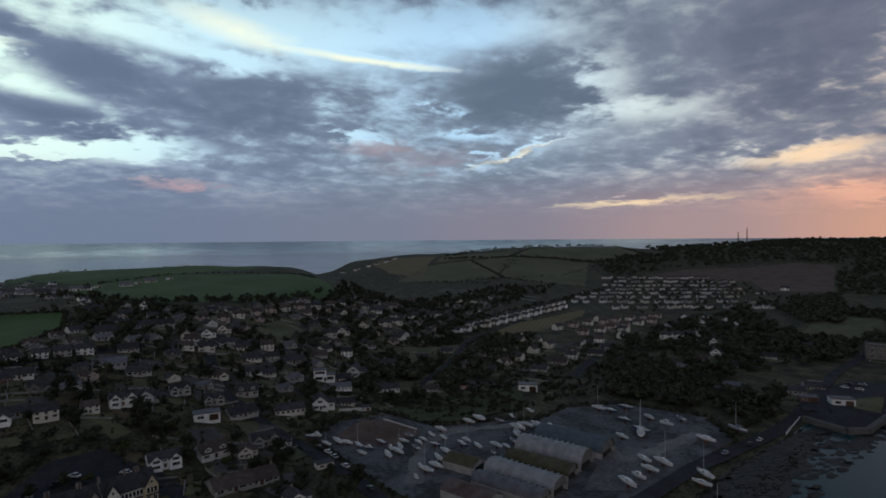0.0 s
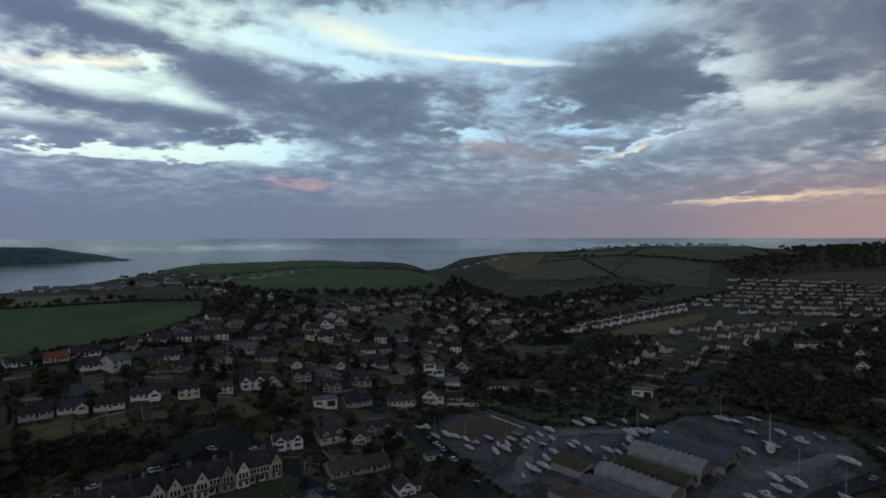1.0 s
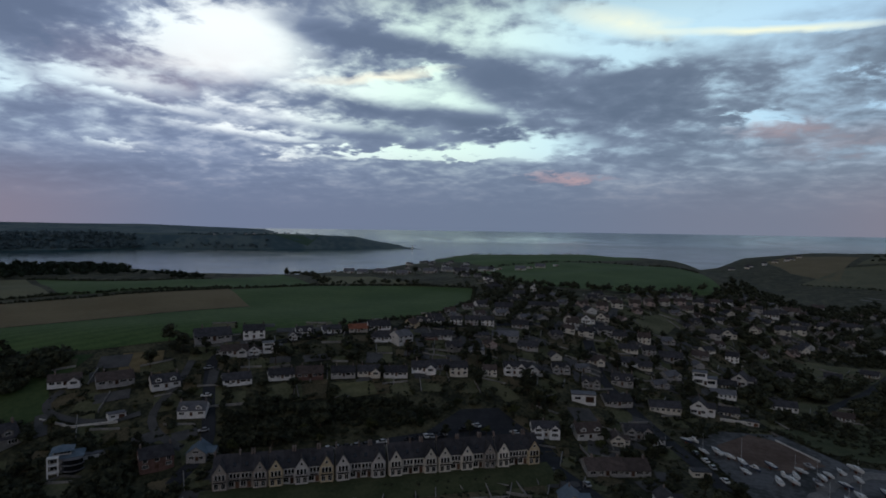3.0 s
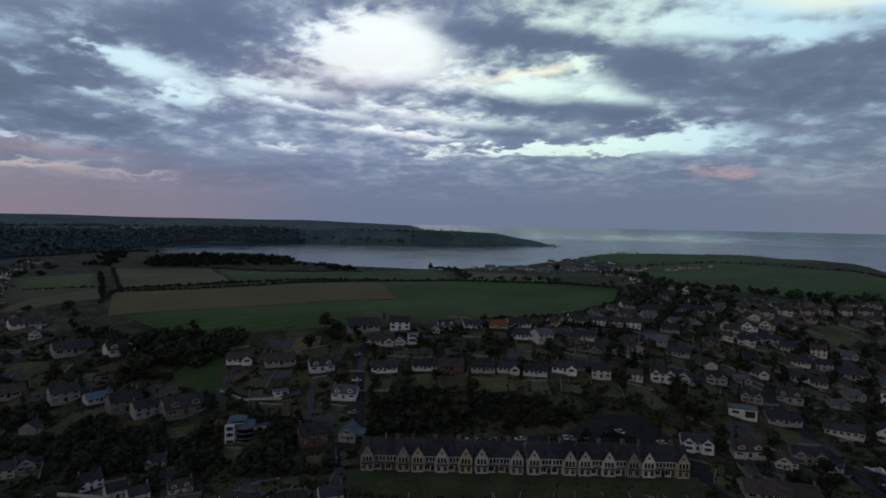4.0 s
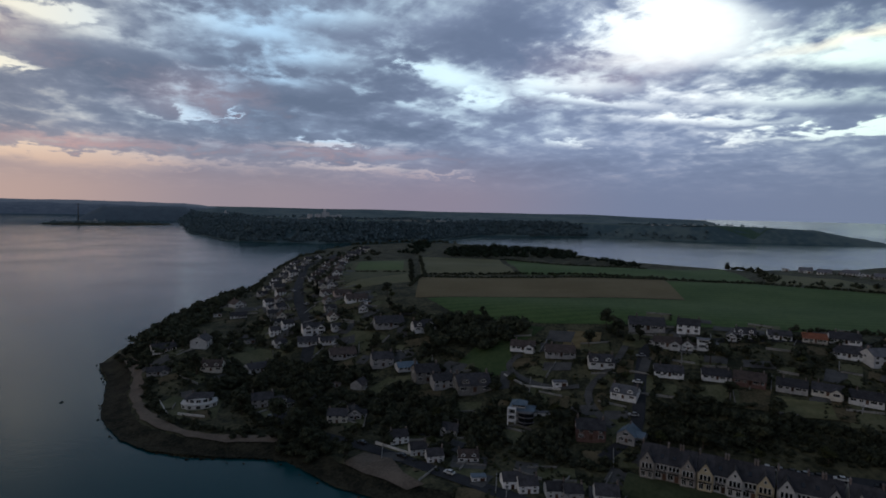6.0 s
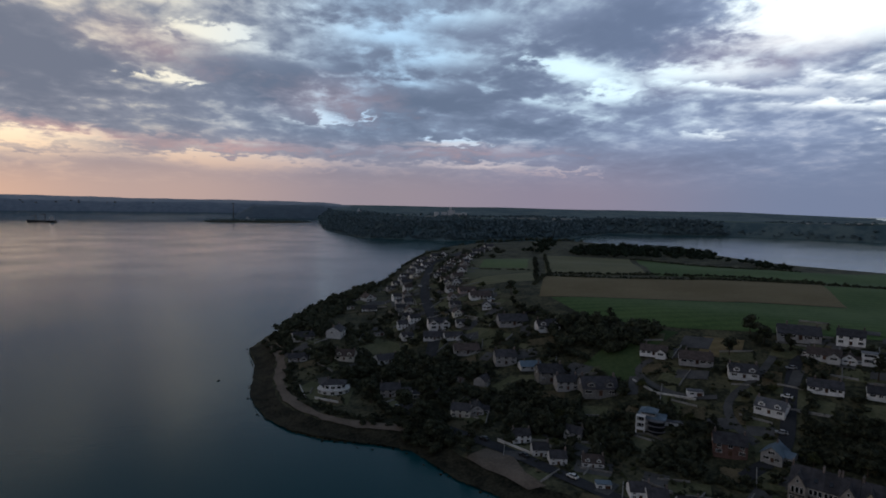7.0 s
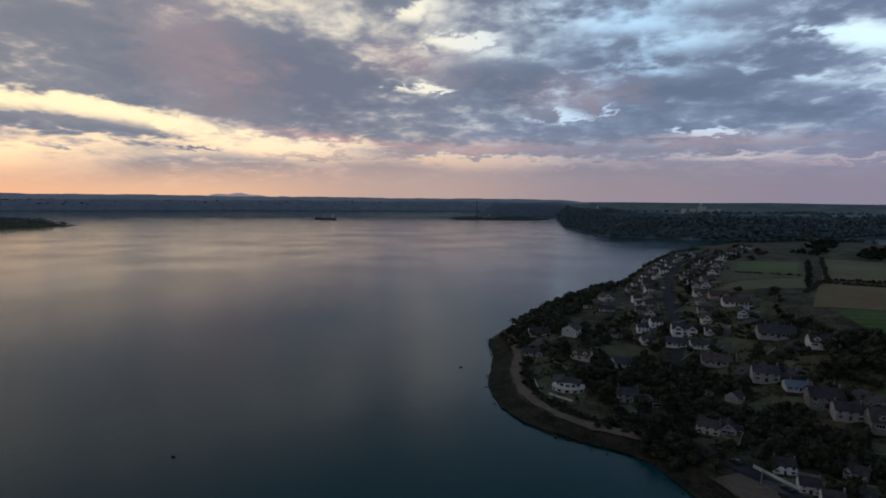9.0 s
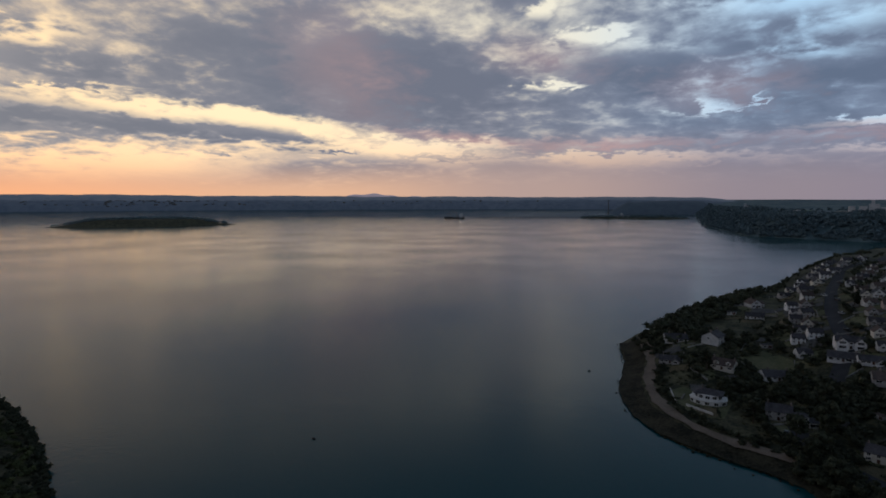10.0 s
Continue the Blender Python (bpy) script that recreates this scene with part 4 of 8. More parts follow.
def ribbon(name, line, width, material, label, category="road", lift=0.34, rough=0.0):
    """A road or path of one width that follows the land."""
    fine = []
    for (ax, ay), (bx, by) in zip(line, line[1:]):
        n = max(1, int(math.hypot(bx - ax, by - ay) / 4))
        fine += [(ax + (bx - ax) * i / n, ay + (by - ay) * i / n) for i in range(n)]
    p = np.array(fine + [line[-1]], float)
    for _ in range(4):
        p[1:-1] = (p[:-2] + p[2:] + 2 * p[1:-1]) / 4
    d = np.gradient(p, axis=0)
    d /= np.linalg.norm(d, axis=1)[:, None]
    side = np.stack([-d[:, 1], d[:, 0]], 1)
    run = np.arange(len(p))
    worn = rough * (np.sin(run * 1.7 + len(p)) + np.sin(run * 0.61) + np.sin(run * 2.9)) / 3
    rows = [p + side * (width * (1 + (worn if abs(k) == 0.5 else 0)) * k)[:, None] if rough and abs(k) == 0.5 else p + side * width * k for k in (-0.5, -0.25, 0, 0.25, 0.5)]
    OPEN.append([tuple(q) for q in (p + side * (width * 0.5 + 1)).tolist()] + [tuple(q) for q in (p - side * (width * 0.5 + 1)).tolist()[::-1]])
    mid = ground_at(p[:, 0], p[:, 1])
    vs, fs, m = [], [], len(p)
    for r in rows:
        z = np.maximum(ground_at(r[:, 0], r[:, 1]), mid - 0.4) + lift
        vs += np.column_stack([r, z]).tolist()
    for k in range(4):
        for i in range(m - 1):
            fs.append((k * m + i, k * m + i + 1, (k + 1) * m + i + 1, (k + 1) * m + i)[::-1])
    return tagged(mesh_object(name, vs, fs, material, True), label, category, kind="structure")


def crops(name, a, b, turn, gap, scale=0.02):
    """Field colour with faint drilled or mown rows."""
    m = mottled(name, a, b, scale, 0.5, bump=0.2)
    t = m.node_tree
    bs = t.nodes["Principled BSDF"]
    pos = t.nodes.new("ShaderNodeNewGeometry").outputs["Position"]
    mp = node(t, "ShaderNodeMapping", {"Vector": pos}, Rotation=(0, 0, radians(turn)))
    wv = node(t, "ShaderNodeTexWave", {"Vector": mp.outputs[0]}, Scale=0.314 / gap, Distortion=1.5, Detail=2.0)
    old = bs.inputs["Base Color"].links[0].from_socket
    hsv = node(t, "ShaderNodeHueSaturation", {"Color": old, "Value": Sock(t, wv.outputs["Fac"]) * 0.22 + 0.88})
    t.links.new(hsv.outputs[0], bs.inputs["Base Color"])
    return m


M_GREEN = crops("green pasture", (0.050, 0.096, 0.026), (0.086, 0.136, 0.042), 35, 7)
M_OLIVE = mottled("grazed olive hill pasture", (0.074, 0.082, 0.042), (0.138, 0.130, 0.070), 0.012, 0.2, bump=0.2)
M_MEADOW = mottled("dark green meadow", (0.040, 0.070, 0.024), (0.070, 0.100, 0.038), 0.05, 0.5, bump=0.2)
M_BANK = mottled("rough olive bank", (0.038, 0.050, 0.022), (0.072, 0.082, 0.040), 0.12, 0.8, bump=0.3)
M_LAWN = mottled("mown lawn", (0.070, 0.078, 0.038), (0.142, 0.138, 0.078), 0.08, 0.8)
M_STUBBLE = crops("brown stubble", (0.148, 0.114, 0.054), (0.194, 0.152, 0.078), 35, 5)
M_BEIGE = crops("dry beige grass", (0.115, 0.116, 0.056), (0.170, 0.162, 0.086), 50, 6)
M_PITCH = mottled("pale mown pitch", (0.085, 0.128, 0.045), (0.120, 0.160, 0.062), 0.03, 0.3)
M_BED = mottled("rough garden ground", (0.056, 0.052, 0.028), (0.140, 0.112, 0.066), 0.15, 1.2)
M_DRIVE = mottled("grey gravel drive", (0.06, 0.06, 0.06), (0.11, 0.108, 0.104), 0.2, 2)
M_SOIL = mottled("bare red-brown soil", (0.085, 0.055, 0.042), (0.150, 0.105, 0.082), 0.05, 0.5, bump=0.5)
M_ROAD = mottled("worn asphalt", (0.022, 0.024, 0.028), (0.044, 0.046, 0.051), 0.15, 2, bump=0.2)
M_YARD = mottled("pale gravel hardstanding", (0.046, 0.050, 0.049), (0.138, 0.139, 0.144), 0.06, 0.5, bump=0.3, lo=0.38, hi=0.62)
M_LANE = mottled("pale dusty lane", (0.150, 0.145, 0.138), (0.250, 0.240, 0.228), 0.1, 1)
M_DUST = mottled("pale trodden dust", (0.080, 0.080, 0.080), (0.170, 0.168, 0.165), 0.08, 0.6, bump=0.2)
M_TRACK = mottled("worn grey tarmac lane", (0.060, 0.060, 0.058), (0.105, 0.103, 0.098), 0.15, 1.5)
M_SAND = mottled("damp brown shingle", (0.112, 0.090, 0.070), (0.185, 0.148, 0.116), 0.1, 1, bump=0.4)
M_WEED = mottled("dark seaweed and rock", (0.008, 0.009, 0.006), (0.048, 0.044, 0.028), 0.12, 0.9, rough=0.85, spec=0.1, bump=1.0)
M_MUD = mottled("wet dark mud", (0.010, 0.011, 0.010), (0.034, 0.033, 0.028), 0.1, 0.7, rough=0.6, spec=0.3, bump=0.6)
M_STONE = mottled("quay stone", (0.08, 0.078, 0.072), (0.15, 0.145, 0.135), 0.4, 3, bump=0.5)
M_PALEWALL = mottled("white painted wall", (0.50, 0.49, 0.46), (0.66, 0.65, 0.62), 0.6, 4)

patch("field_1", [(-336, 167), (-415, 210), (-303, 365), (-240, 309)], M_STUBBLE, "large brown stubble field on the ridge")
patch("field_2", [(-282, 169), (-330, 172), (-238, 307), (-300, 361), (-261, 416), (-183, 447), (-130, 450), (-112, 385), (-120, 320), (-155, 272), (-198, 232), (-238, 196)], M_GREEN, "large dark green pasture above the village", lift=0.18)
patch("field_3", [(-436, 222), (-603, 303), (-535, 371), (-397, 294)], M_BEIGE, "dry beige field beyond a hedge")
patch("field_4", [(-393, 297), (-527, 374), (-445, 402), (-380, 434), (-380, 545), (-273, 436), (-310, 373)], M_GREEN, "green strip field near the far shore")
patch("field_5", [(-271, 445), (-325, 523), (-254, 517), (-185, 451)], M_BEIGE, "narrow beige field near the far shore")
patch("rough_field", [(-411, 141), (-470, 160), (-552, 190), (-579, 279), (-520, 252), (-453, 219)], M_OLIVE, "dull olive rough field round a pitch")
patch("playing_pitch", [(-486, 181), (-470, 221), (-530, 250), (-563, 266), (-560, 215)], M_PITCH, "bright green mown playing pitch on the ridge", lift=0.42)
patch("paddock_1", [(-241, 141), (-252, 172), (-252, 183), (-235, 193), (-230, 168), (-216, 159), (-220, 151)], M_MEADOW, "sloping green paddock between gardens")
patch("paddock_2", [(-215, 188), (-224, 199), (-210, 209), (-198, 195)], M_STUBBLE, "small brown plot beside trees")
patch("field_6", [(-177, 568), (-190, 730), (-120, 860), (10, 830), (60, 700), (69, 543), (-4, 480), (-50, 478), (-115, 508)], M_GREEN, "wide green pasture towards the open sea")
patch("field_7", [(-190, 740), (-330, 860), (-330, 1050), (-60, 1200), (0, 1000), (-120, 870)], M_GREEN, "green headland pasture by the sea")
patch("field_8", [(-8, 376), (-3, 407), (15, 435), (24, 422), (15, 391)], M_LAWN, "small green between village houses")
patch("field_9", [(232, 1040), (358, 1250), (470, 1290), (430, 1010), (325, 987)], M_OLIVE, "olive hillside field above the valley")
patch("field_10", [(480, 1290), (584, 1321), (700, 1142), (508, 840), (440, 1000)], M_OLIVE, "olive hillside field above the valley")
patch("field_11", [(600, 1330), (720, 1480), (1010, 1500), (900, 1200), (720, 1150)], M_OLIVE, "olive hilltop field below the wood")
patch("field_12", [(380, 1280), (450, 1420), (690, 1490), (590, 1340)], M_OLIVE, "olive hilltop field near the cliffs")
patch("field_13", [(203, 501), (236, 535), (286, 558), (370, 611), (337, 563), (253, 494), (208, 472)], M_STUBBLE, "bare brown ground below a row of houses")
patch("field_14", [(290, 1060), (250, 1180), (250, 1400), (330, 1520), (430, 1430), (360, 1270)], M_STUBBLE, "brown cliff-top field by the sea")
patch("earthworks", [(703, 940), (830, 989), (999, 974), (1148, 1002), (1187, 938), (1010, 800), (840, 667), (738, 693), (846, 831), (784, 840), (753, 890)], M_SOIL, "raw brown earth of a building site", "earth")
patch("playing_field", [(444, 387), (465, 367), (547, 384), (634, 445), (603, 476), (544, 454)], M_LAWN, "green parkland among dark trees")
patch("paddock_3", [(-388, 131), (-408, 142), (-450, 217), (-390, 190)], M_BEIGE, "rough dry plot below the pitch")
patch("mudflat", [(138, 173), (161, 185), (190, 195), (213, 200), (240, 210), (262, 216), (262, 207), (249, 200), (238, 199), (236, 193), (228, 190), (224, 186), (216, 185), (214, 179), (205, 173), (199, 174), (194, 171), (190, 164), (180, 160), (160, 150), (140, 155)], M_MUD, "dark weedy mud at low water", "foreshore", step=3.5, level=0.07)
patch("mudflat_2", [(249, 200), (252, 193), (258, 196), (271, 200), (284, 204), (299, 209), (295, 206), (274, 197), (262, 190), (252, 187), (243, 190), (240, 196)], M_MUD, "dark weedy mud bank at low water", "foreshore", step=3, level=0.07)
patch("mudflat_3", [(222, 176), (230, 175), (234, 181), (225, 183)], M_MUD, "small dark weedy mud bank", "foreshore", step=2, level=0.07)
ribbon("yard_track", [(52, 206), (56, 216), (62, 236), (80, 256), (110, 254), (129, 253), (142, 226), (138, 200), (159, 206), (192, 219)], 6, M_LANE, "pale worn track through the boatyard", "yard", lift=0.42, rough=0.6)
patch("boatyard", [(21, 265), (35, 284), (59, 290), (78, 262), (113, 262), (127, 256), (154, 272), (186, 268), (212, 236), (200, 206), (160, 190), (125, 173), (100, 168), (54, 185), (43, 203), (33, 233)], M_YARD, "pale gravel hardstanding of the boatyard", "yard", lift=0.3, step=6)
patch("bare_soil", [(31, 266), (46, 285), (59, 279), (69, 258), (54, 246), (36, 251)], M_SOIL, "bare red-brown soil at the yard's edge", "earth", lift=0.42, step=5)
patch("plot_1", [(-140, 215), (-131, 222), (-125, 211), (-133, 206)], M_BED, "rough olive garden plot below a bungalow", "lawn", lift=0.42, step=4)
patch("plot_2", [(-128, 219), (-113, 230), (-107, 223), (-120, 212)], M_BEIGE, "dry beige lawn below a bungalow", "lawn", lift=0.42, step=4)
patch("plot_3", [(-69, 261), (-63, 264), (-51, 254), (-56, 247)], M_OLIVE, "rough olive garden plot", "lawn", lift=0.42, step=4)
patch("quay_green", [(296, 224), (308, 218), (335, 235), (315, 236)], M_LAWN, "small mown green on the quay", "lawn", lift=0.66, step=5)
patch("yard_apron", [(109, 182), (131, 205), (151, 215), (159, 206), (198, 228), (200, 219), (155, 195), (128, 176)], M_DUST, "pale dusty apron of the boatyard", "yard", lift=0.38, step=5)
patch("yard_grass", [(60, 296), (108, 313), (150, 319), (131, 278), (88, 268), (72, 274)], M_BANK, "dark rough grass behind the boatyard", "grass", lift=0.5, step=5, bare=False)
patch("terrace_lawn", [(-134, 143), (-126, 139), (-82, 162), (-40, 192), (-26, 206), (-34, 210), (-82, 175), (-130, 146)], M_LAWN, "sloping lawn below the terrace", "lawn", step=5)
patch("terrace_yard", [(-136, 166), (-120, 180), (-98, 197), (-80, 212), (-72, 232), (-58, 242), (-49, 237), (-36, 231), (-27, 221), (-30, 214), (-40, 214), (-62, 204), (-98, 181), (-128, 163)], M_ROAD, "grey asphalt yard behind the terrace", "yard", lift=0.3, step=5)
patch("beach", [(-196, 69), (-200, 79), (-190, 86), (-178, 85), (-168, 88), (-169, 82), (-178, 78), (-186, 73)], M_SAND, "small sandy slip by the shore road", "beach", lift=0.6, step=4)
for nm, line in (("lawn_1", [(-300, 20), (-292, 12), (-262, 22), (-262, 34), (-284, 40)]), ("lawn_2", [(-322, 80), (-345, 70), (-338, 50), (-318, 58)]),
                 ("lawn_3", [(-253, 100), (-257, 114), (-248, 117), (-244, 103)]), ("lawn_4", [(-306, 106), (-293, 118), (-304, 126), (-320, 113)]), 
                 ("lawn_6", [(-395, 120), (-352, 108), (-346, 124), (-390, 138)]),
                 ("lawn_7", [(60, 320), (96, 330), (100, 350), (70, 345)]),
                 ("lawn_8", [(100, 390), (160, 420), (150, 450), (90, 430)])):
    patch(nm, line, M_LAWN, "mown garden lawn between hedges", "lawn", step=5)

ribbon("road_1", [(-262, 60), (-236, 61), (-224, 70), (-207, 80), (-193, 88), (-179, 94), (-162, 102), (-146, 110), (-100, 130), (-40, 148), (30, 152), (100, 158), (123, 169), (142, 178), (168, 190), (199, 201), (235, 214), (267, 230), (296, 247), (338, 271), (362, 286), (460, 330)], 6.0, M_ROAD, "grey asphalt shore road along the water")
ribbon("road_2", [(-300, 84), (-335, 98), (-372, 103), (-402, 108), (-456, 122), (-542, 151), (-600, 190), (-700, 240)], 7.0, M_ROAD, "grey asphalt road climbing between houses")
ribbon("road_3", [(-148, 150), (-150, 170), (-159, 180), (-173, 196), (-188, 215), (-150, 262), (-105, 300), (-60, 340), (-10, 370)], 5.0, M_ROAD, "narrow asphalt hill road between hedges")
ribbon("road_4", [(-64, 224), (-50, 226), (-40, 221), (-28, 214), (-17, 205), (-8, 193), (4, 176), (20, 158)], 6.0, M_ROAD, "asphalt road curving down past the terrace")
ribbon("road_5", [(39, 160), (39, 195), (34, 211), (24, 237), (16, 254), (6, 268), (-2, 278), (-20, 300), (-30, 340), (-20, 400)], 6.0, M_ROAD, "main asphalt road beside the boatyard")
ribbon("road_6", [(84, 330), (120, 380), (170, 470), (250, 545), (365, 640), (470, 740)], 5.0, M_ROAD, "estate road along a row of houses")
ribbon("road_7", [(190, 330), (260, 400), (300, 470), (420, 545), (560, 600)], 6.0, M_ROAD, "asphalt road up the valley")
ribbon("lane_1", [(-158, 165), (-174, 167), (-181, 170), (-184, 175), (-184, 184), (-187, 196), (-193, 208)], 3.2, M_TRACK, "grey lane curving up to a house", lift=0.4)
ribbon("lane_2", [(-186, 173), (-191, 165), (-202, 160), (-216, 158), (-224, 159), (-227, 164), (-224, 170)], 3.0, M_TRACK, "grey curved drive round a lawn", lift=0.4)
ribbon("lane_3", [(137, 472), (164, 498), (186, 523), (203, 545)], 4.0, M_LANE, "pale lane past a row of houses", lift=0.4)
ribbon("lane_4", [(266, 880), (298, 825), (338, 745), (350, 700)], 6.0, M_LANE, "pale farm road across the hillside", lift=0.6)
ribbon("lane_5", [(280, 900), (323, 841), (352, 786), (372, 735)], 5.0, M_LANE, "pale track beside the farm road", lift=0.6)
ribbon("shore_path", [(-372, 2), (-338, 6), (-308, 4), (-286, 6), (-268, 11), (-251, 20), (-239, 32), (-233, 44), (-228, 54), (-222, 62)], 5.0, M_SAND, "brown shingle beach round the point", "beach", lift=0.5, rough=0.5)
ribbon("foreshore", [(-392, -8), (-352, -3), (-322, -4), (-306, -5), (-284, -3), (-264, 2), (-247, 12), (-235, 25), (-229, 37), (-222, 50), (-212, 60), (-201, 61), (-190, 65), (-172, 77), (-142, 101), (-97, 126), (-50, 142), (20, 148), (90, 152)], 11.0, M_WEED, "dark seaweed-covered rock along the waterline", "foreshore", lift=0.25, rough=0.16)
ribbon("foreshore_2", [(150, 164), (184, 182), (240, 204), (262, 214)], 12, M_WEED, "dark seaweed-covered rock below the road", "foreshore", lift=0.2, rough=0.4)


# ---------------- village ----------------
# x, y, kind, wall, roof, turn, size
POINT = [
    (-356, 39, "two", "white", "slate", 154, 1.00),
    (-359, 19, "bungalow", "white", "slate", 97, 0.90),
    (-332, 15, "gabled", "grey", "slate", 87, 0.80),
    (-324, 41, "dormer", "cream", "tile", 68, 0.90),
    (-317, 63, "bungalow", "white", "slate", 99, 0.90),
    (-271, 56, "two", "grey", "slate", 78, 0.90),
    (-264, 64, "flat", "white", "slate", 91, 0.80),
    (-446, 73, "gablefront", "white", "tile", 111, 0.90),
    (-425, 71, "bungalow", "white", "slate", 81, 0.80),
    (-432, 58, "small", "white", "slate", 82, 1.00),
    (-357, 66, "small", "grey", "slate", 100, 1.00),
    (-324, 93, "bungalow", "white", "slate", 74, 0.90),
    (-315, 102, "gabled", "white", "slate", 82, 0.80),
    (-336, 99, "twin", "white", "slate", 84, 0.90),
    (-295, 103, "bungalow", "grey", "tile", 81, 1.00),
    (-271, 116, "two", "grey", "slate", 77, 1.00),
    (-258, 124, "bungalow", "white", "blue", 79, 0.75),
    (-243, 127, "two", "stone", "slate", 77, 1.10),
    (-232, 130, "two", "grey", "slate", 76, 0.90),
    (-220, 139, "dormer", "stone", "slate", 73, 1.25),
    (-236, 81, "two", "cream", "slate", 61, 0.80),
    (-235, 88, "gablefront", "grey", "slate", 70, 0.70),
]
SHORE_ROAD = [
    (-204, 95, "two", "white", "slate", 77, 0.85),
    (-191, 97, "cottage", "white", "slate", 75, 1.00),
    (-183, 100, "cottage", "white", "slate", 73, 1.00),
    (-177, 111, "dormer", "white", "tile", 63, 0.80),
    (-162, 106, "small", "white", "blue", 67, 0.90),
    (-154, 114, "cottage", "white", "slate", 67, 1.05),
    (-149, 117, "cottage", "white", "slate", 66, 1.05),
    (-142, 123, "cottage", "white", "slate", 63, 1.00),
    (-131, 135, "cottage", "white", "slate", 54, 1.20),
    (-138, 127, "cottage", "grey", "slate", 61, 1.00),
]
HILL = [
    (-161, 156, "two", "brick", "slate", 52, 1.00),
    (-168, 182, "dormer", "white", "grey", 28, 0.85),
    (-150, 165, "gablefront", "grey", "blue", 27, 0.80),
    (-228, 174, "gabled", "white", "tile", 48, 0.90),
    (-211, 183, "bungalow", "grey", "tile", 54, 1.00),
    (-191, 190, "dormer", "white", "slate", 55, 0.90),
    (-193, 168, "small", "white", "grey", 61, 1.10),
    (-166, 205, "bungalow", "white", "slate", 44, 0.85),
    (-151, 216, "bungalow", "white", "slate", 40, 0.80),
    (-181, 222, "gabled", "white", "tile", 39, 0.90),
    (-173, 226, "gablefront", "white", "tile", 37, 0.60),
    (-167, 232, "flat", "white", "grey", 41, 0.80),
    (-186, 219, "small", "white", "slate", 40, 0.90),
    (-199, 228, "bungalow", "grey", "slate", 46, 1.20),
    (-183, 239, "two", "white", "slate", 38, 0.95),
    (-285, 147, "dormer", "white", "slate", 78, 1.00),
    (-306, 135, "bungalow", "grey", "slate", 76, 1.20),
    (-384, 134, "gabled", "pink", "tile", 81, 0.90),
    (-363, 136, "bungalow", "white", "tile", 79, 1.00),
    (-339, 132, "gablefront", "white", "slate", 69, 0.70),
    (-350, 139, "small", "white", "blue", 68, 0.90),
]
UPPER = [
    (-163, 253, "dormer", "white", "slate", 41, 0.90),
    (-165, 246, "gablefront", "white", "slate", 34, 0.70),
    (-153, 263, "bungalow", "white", "slate", 38, 0.90),
    (-142, 271, "bungalow", "cream", "orange", 36, 0.90),
    (-134, 280, "bungalow", "white", "slate", 34, 1.10),
    (-126, 267, "bungalow", "white", "slate", 30, 1.00),
    (-116, 269, "two", "white", "grey", 63, 1.10),
    (-120, 292, "gablefront", "yellow", "tile", -18, 0.80),
    (-115, 299, "dormer", "cream", "slate", 26, 0.90),
    (-105, 281, "hall", "brick", "slate", 26, 0.60),
    (-98, 289, "hall", "grey", "grey", 24, 0.60),
    (-108, 304, "two", "white", "slate", 20, 0.70),
    (-100, 311, "two", "white", "slate", 18, 0.80),
    (-140, 222, "bungalow", "brick", "tile", 32, 1.10),
    (-127, 229, "bungalow", "grey", "slate", 29, 1.00),
    (-117, 235, "gabled", "cream", "slate", 26, 1.00),
    (-106, 240, "bungalow", "white", "slate", 24, 1.00),
    (-96, 250, "gabled", "white", "slate", 21, 1.10),
    (-91, 256, "bungalow", "grey", "slate", 29, 0.90),
]
MID = [
    (-81, 256, "two", "cream", "slate", 22, 1.00),
    (-68, 264, "two", "cream", "tile", 19, 0.80),
    (-58, 273, "twin", "white", "slate", 17, 0.95),
    (-50, 278, "gablefront", "white", "slate", 10, 0.95),
    (-38, 290, "twin", "grey", "slate", 17, 0.80),
    (-23, 288, "twin", "grey", "slate", 9, 0.80),
    (-9, 303, "dormer", "grey", "slate", 7, 1.10),
    (-23, 314, "gabled", "cream", "tile", 4, 1.00),
    (-41, 341, "semi", "cream", "tile", 12, 0.80),
    (-31, 344, "semi", "cream", "slate", 10, 0.90),
    (-21, 356, "semi", "grey", "slate", 8, 0.90),
    (-43, 359, "gablefront", "cream", "tile", 7, 0.90),
    (-33, 368, "gablefront", "white", "tile", 5, 0.90),
    (-25, 380, "gablefront", "cream", "tile", 4, 0.90),
    (-70, 305, "hall", "grey", "grey", 13, 1.00),
    (-82, 299, "hall", "stone", "slate", 25, 0.60),
    (-57, 302, "bungalow", "grey", "slate", 11, 1.00),
    (-92, 315, "two", "grey", "slate", 16, 0.90),
    (-84, 320, "two", "white", "slate", 15, 0.90),
    (-100, 286, "bungalow", "white", "slate", 19, 1.00),
]
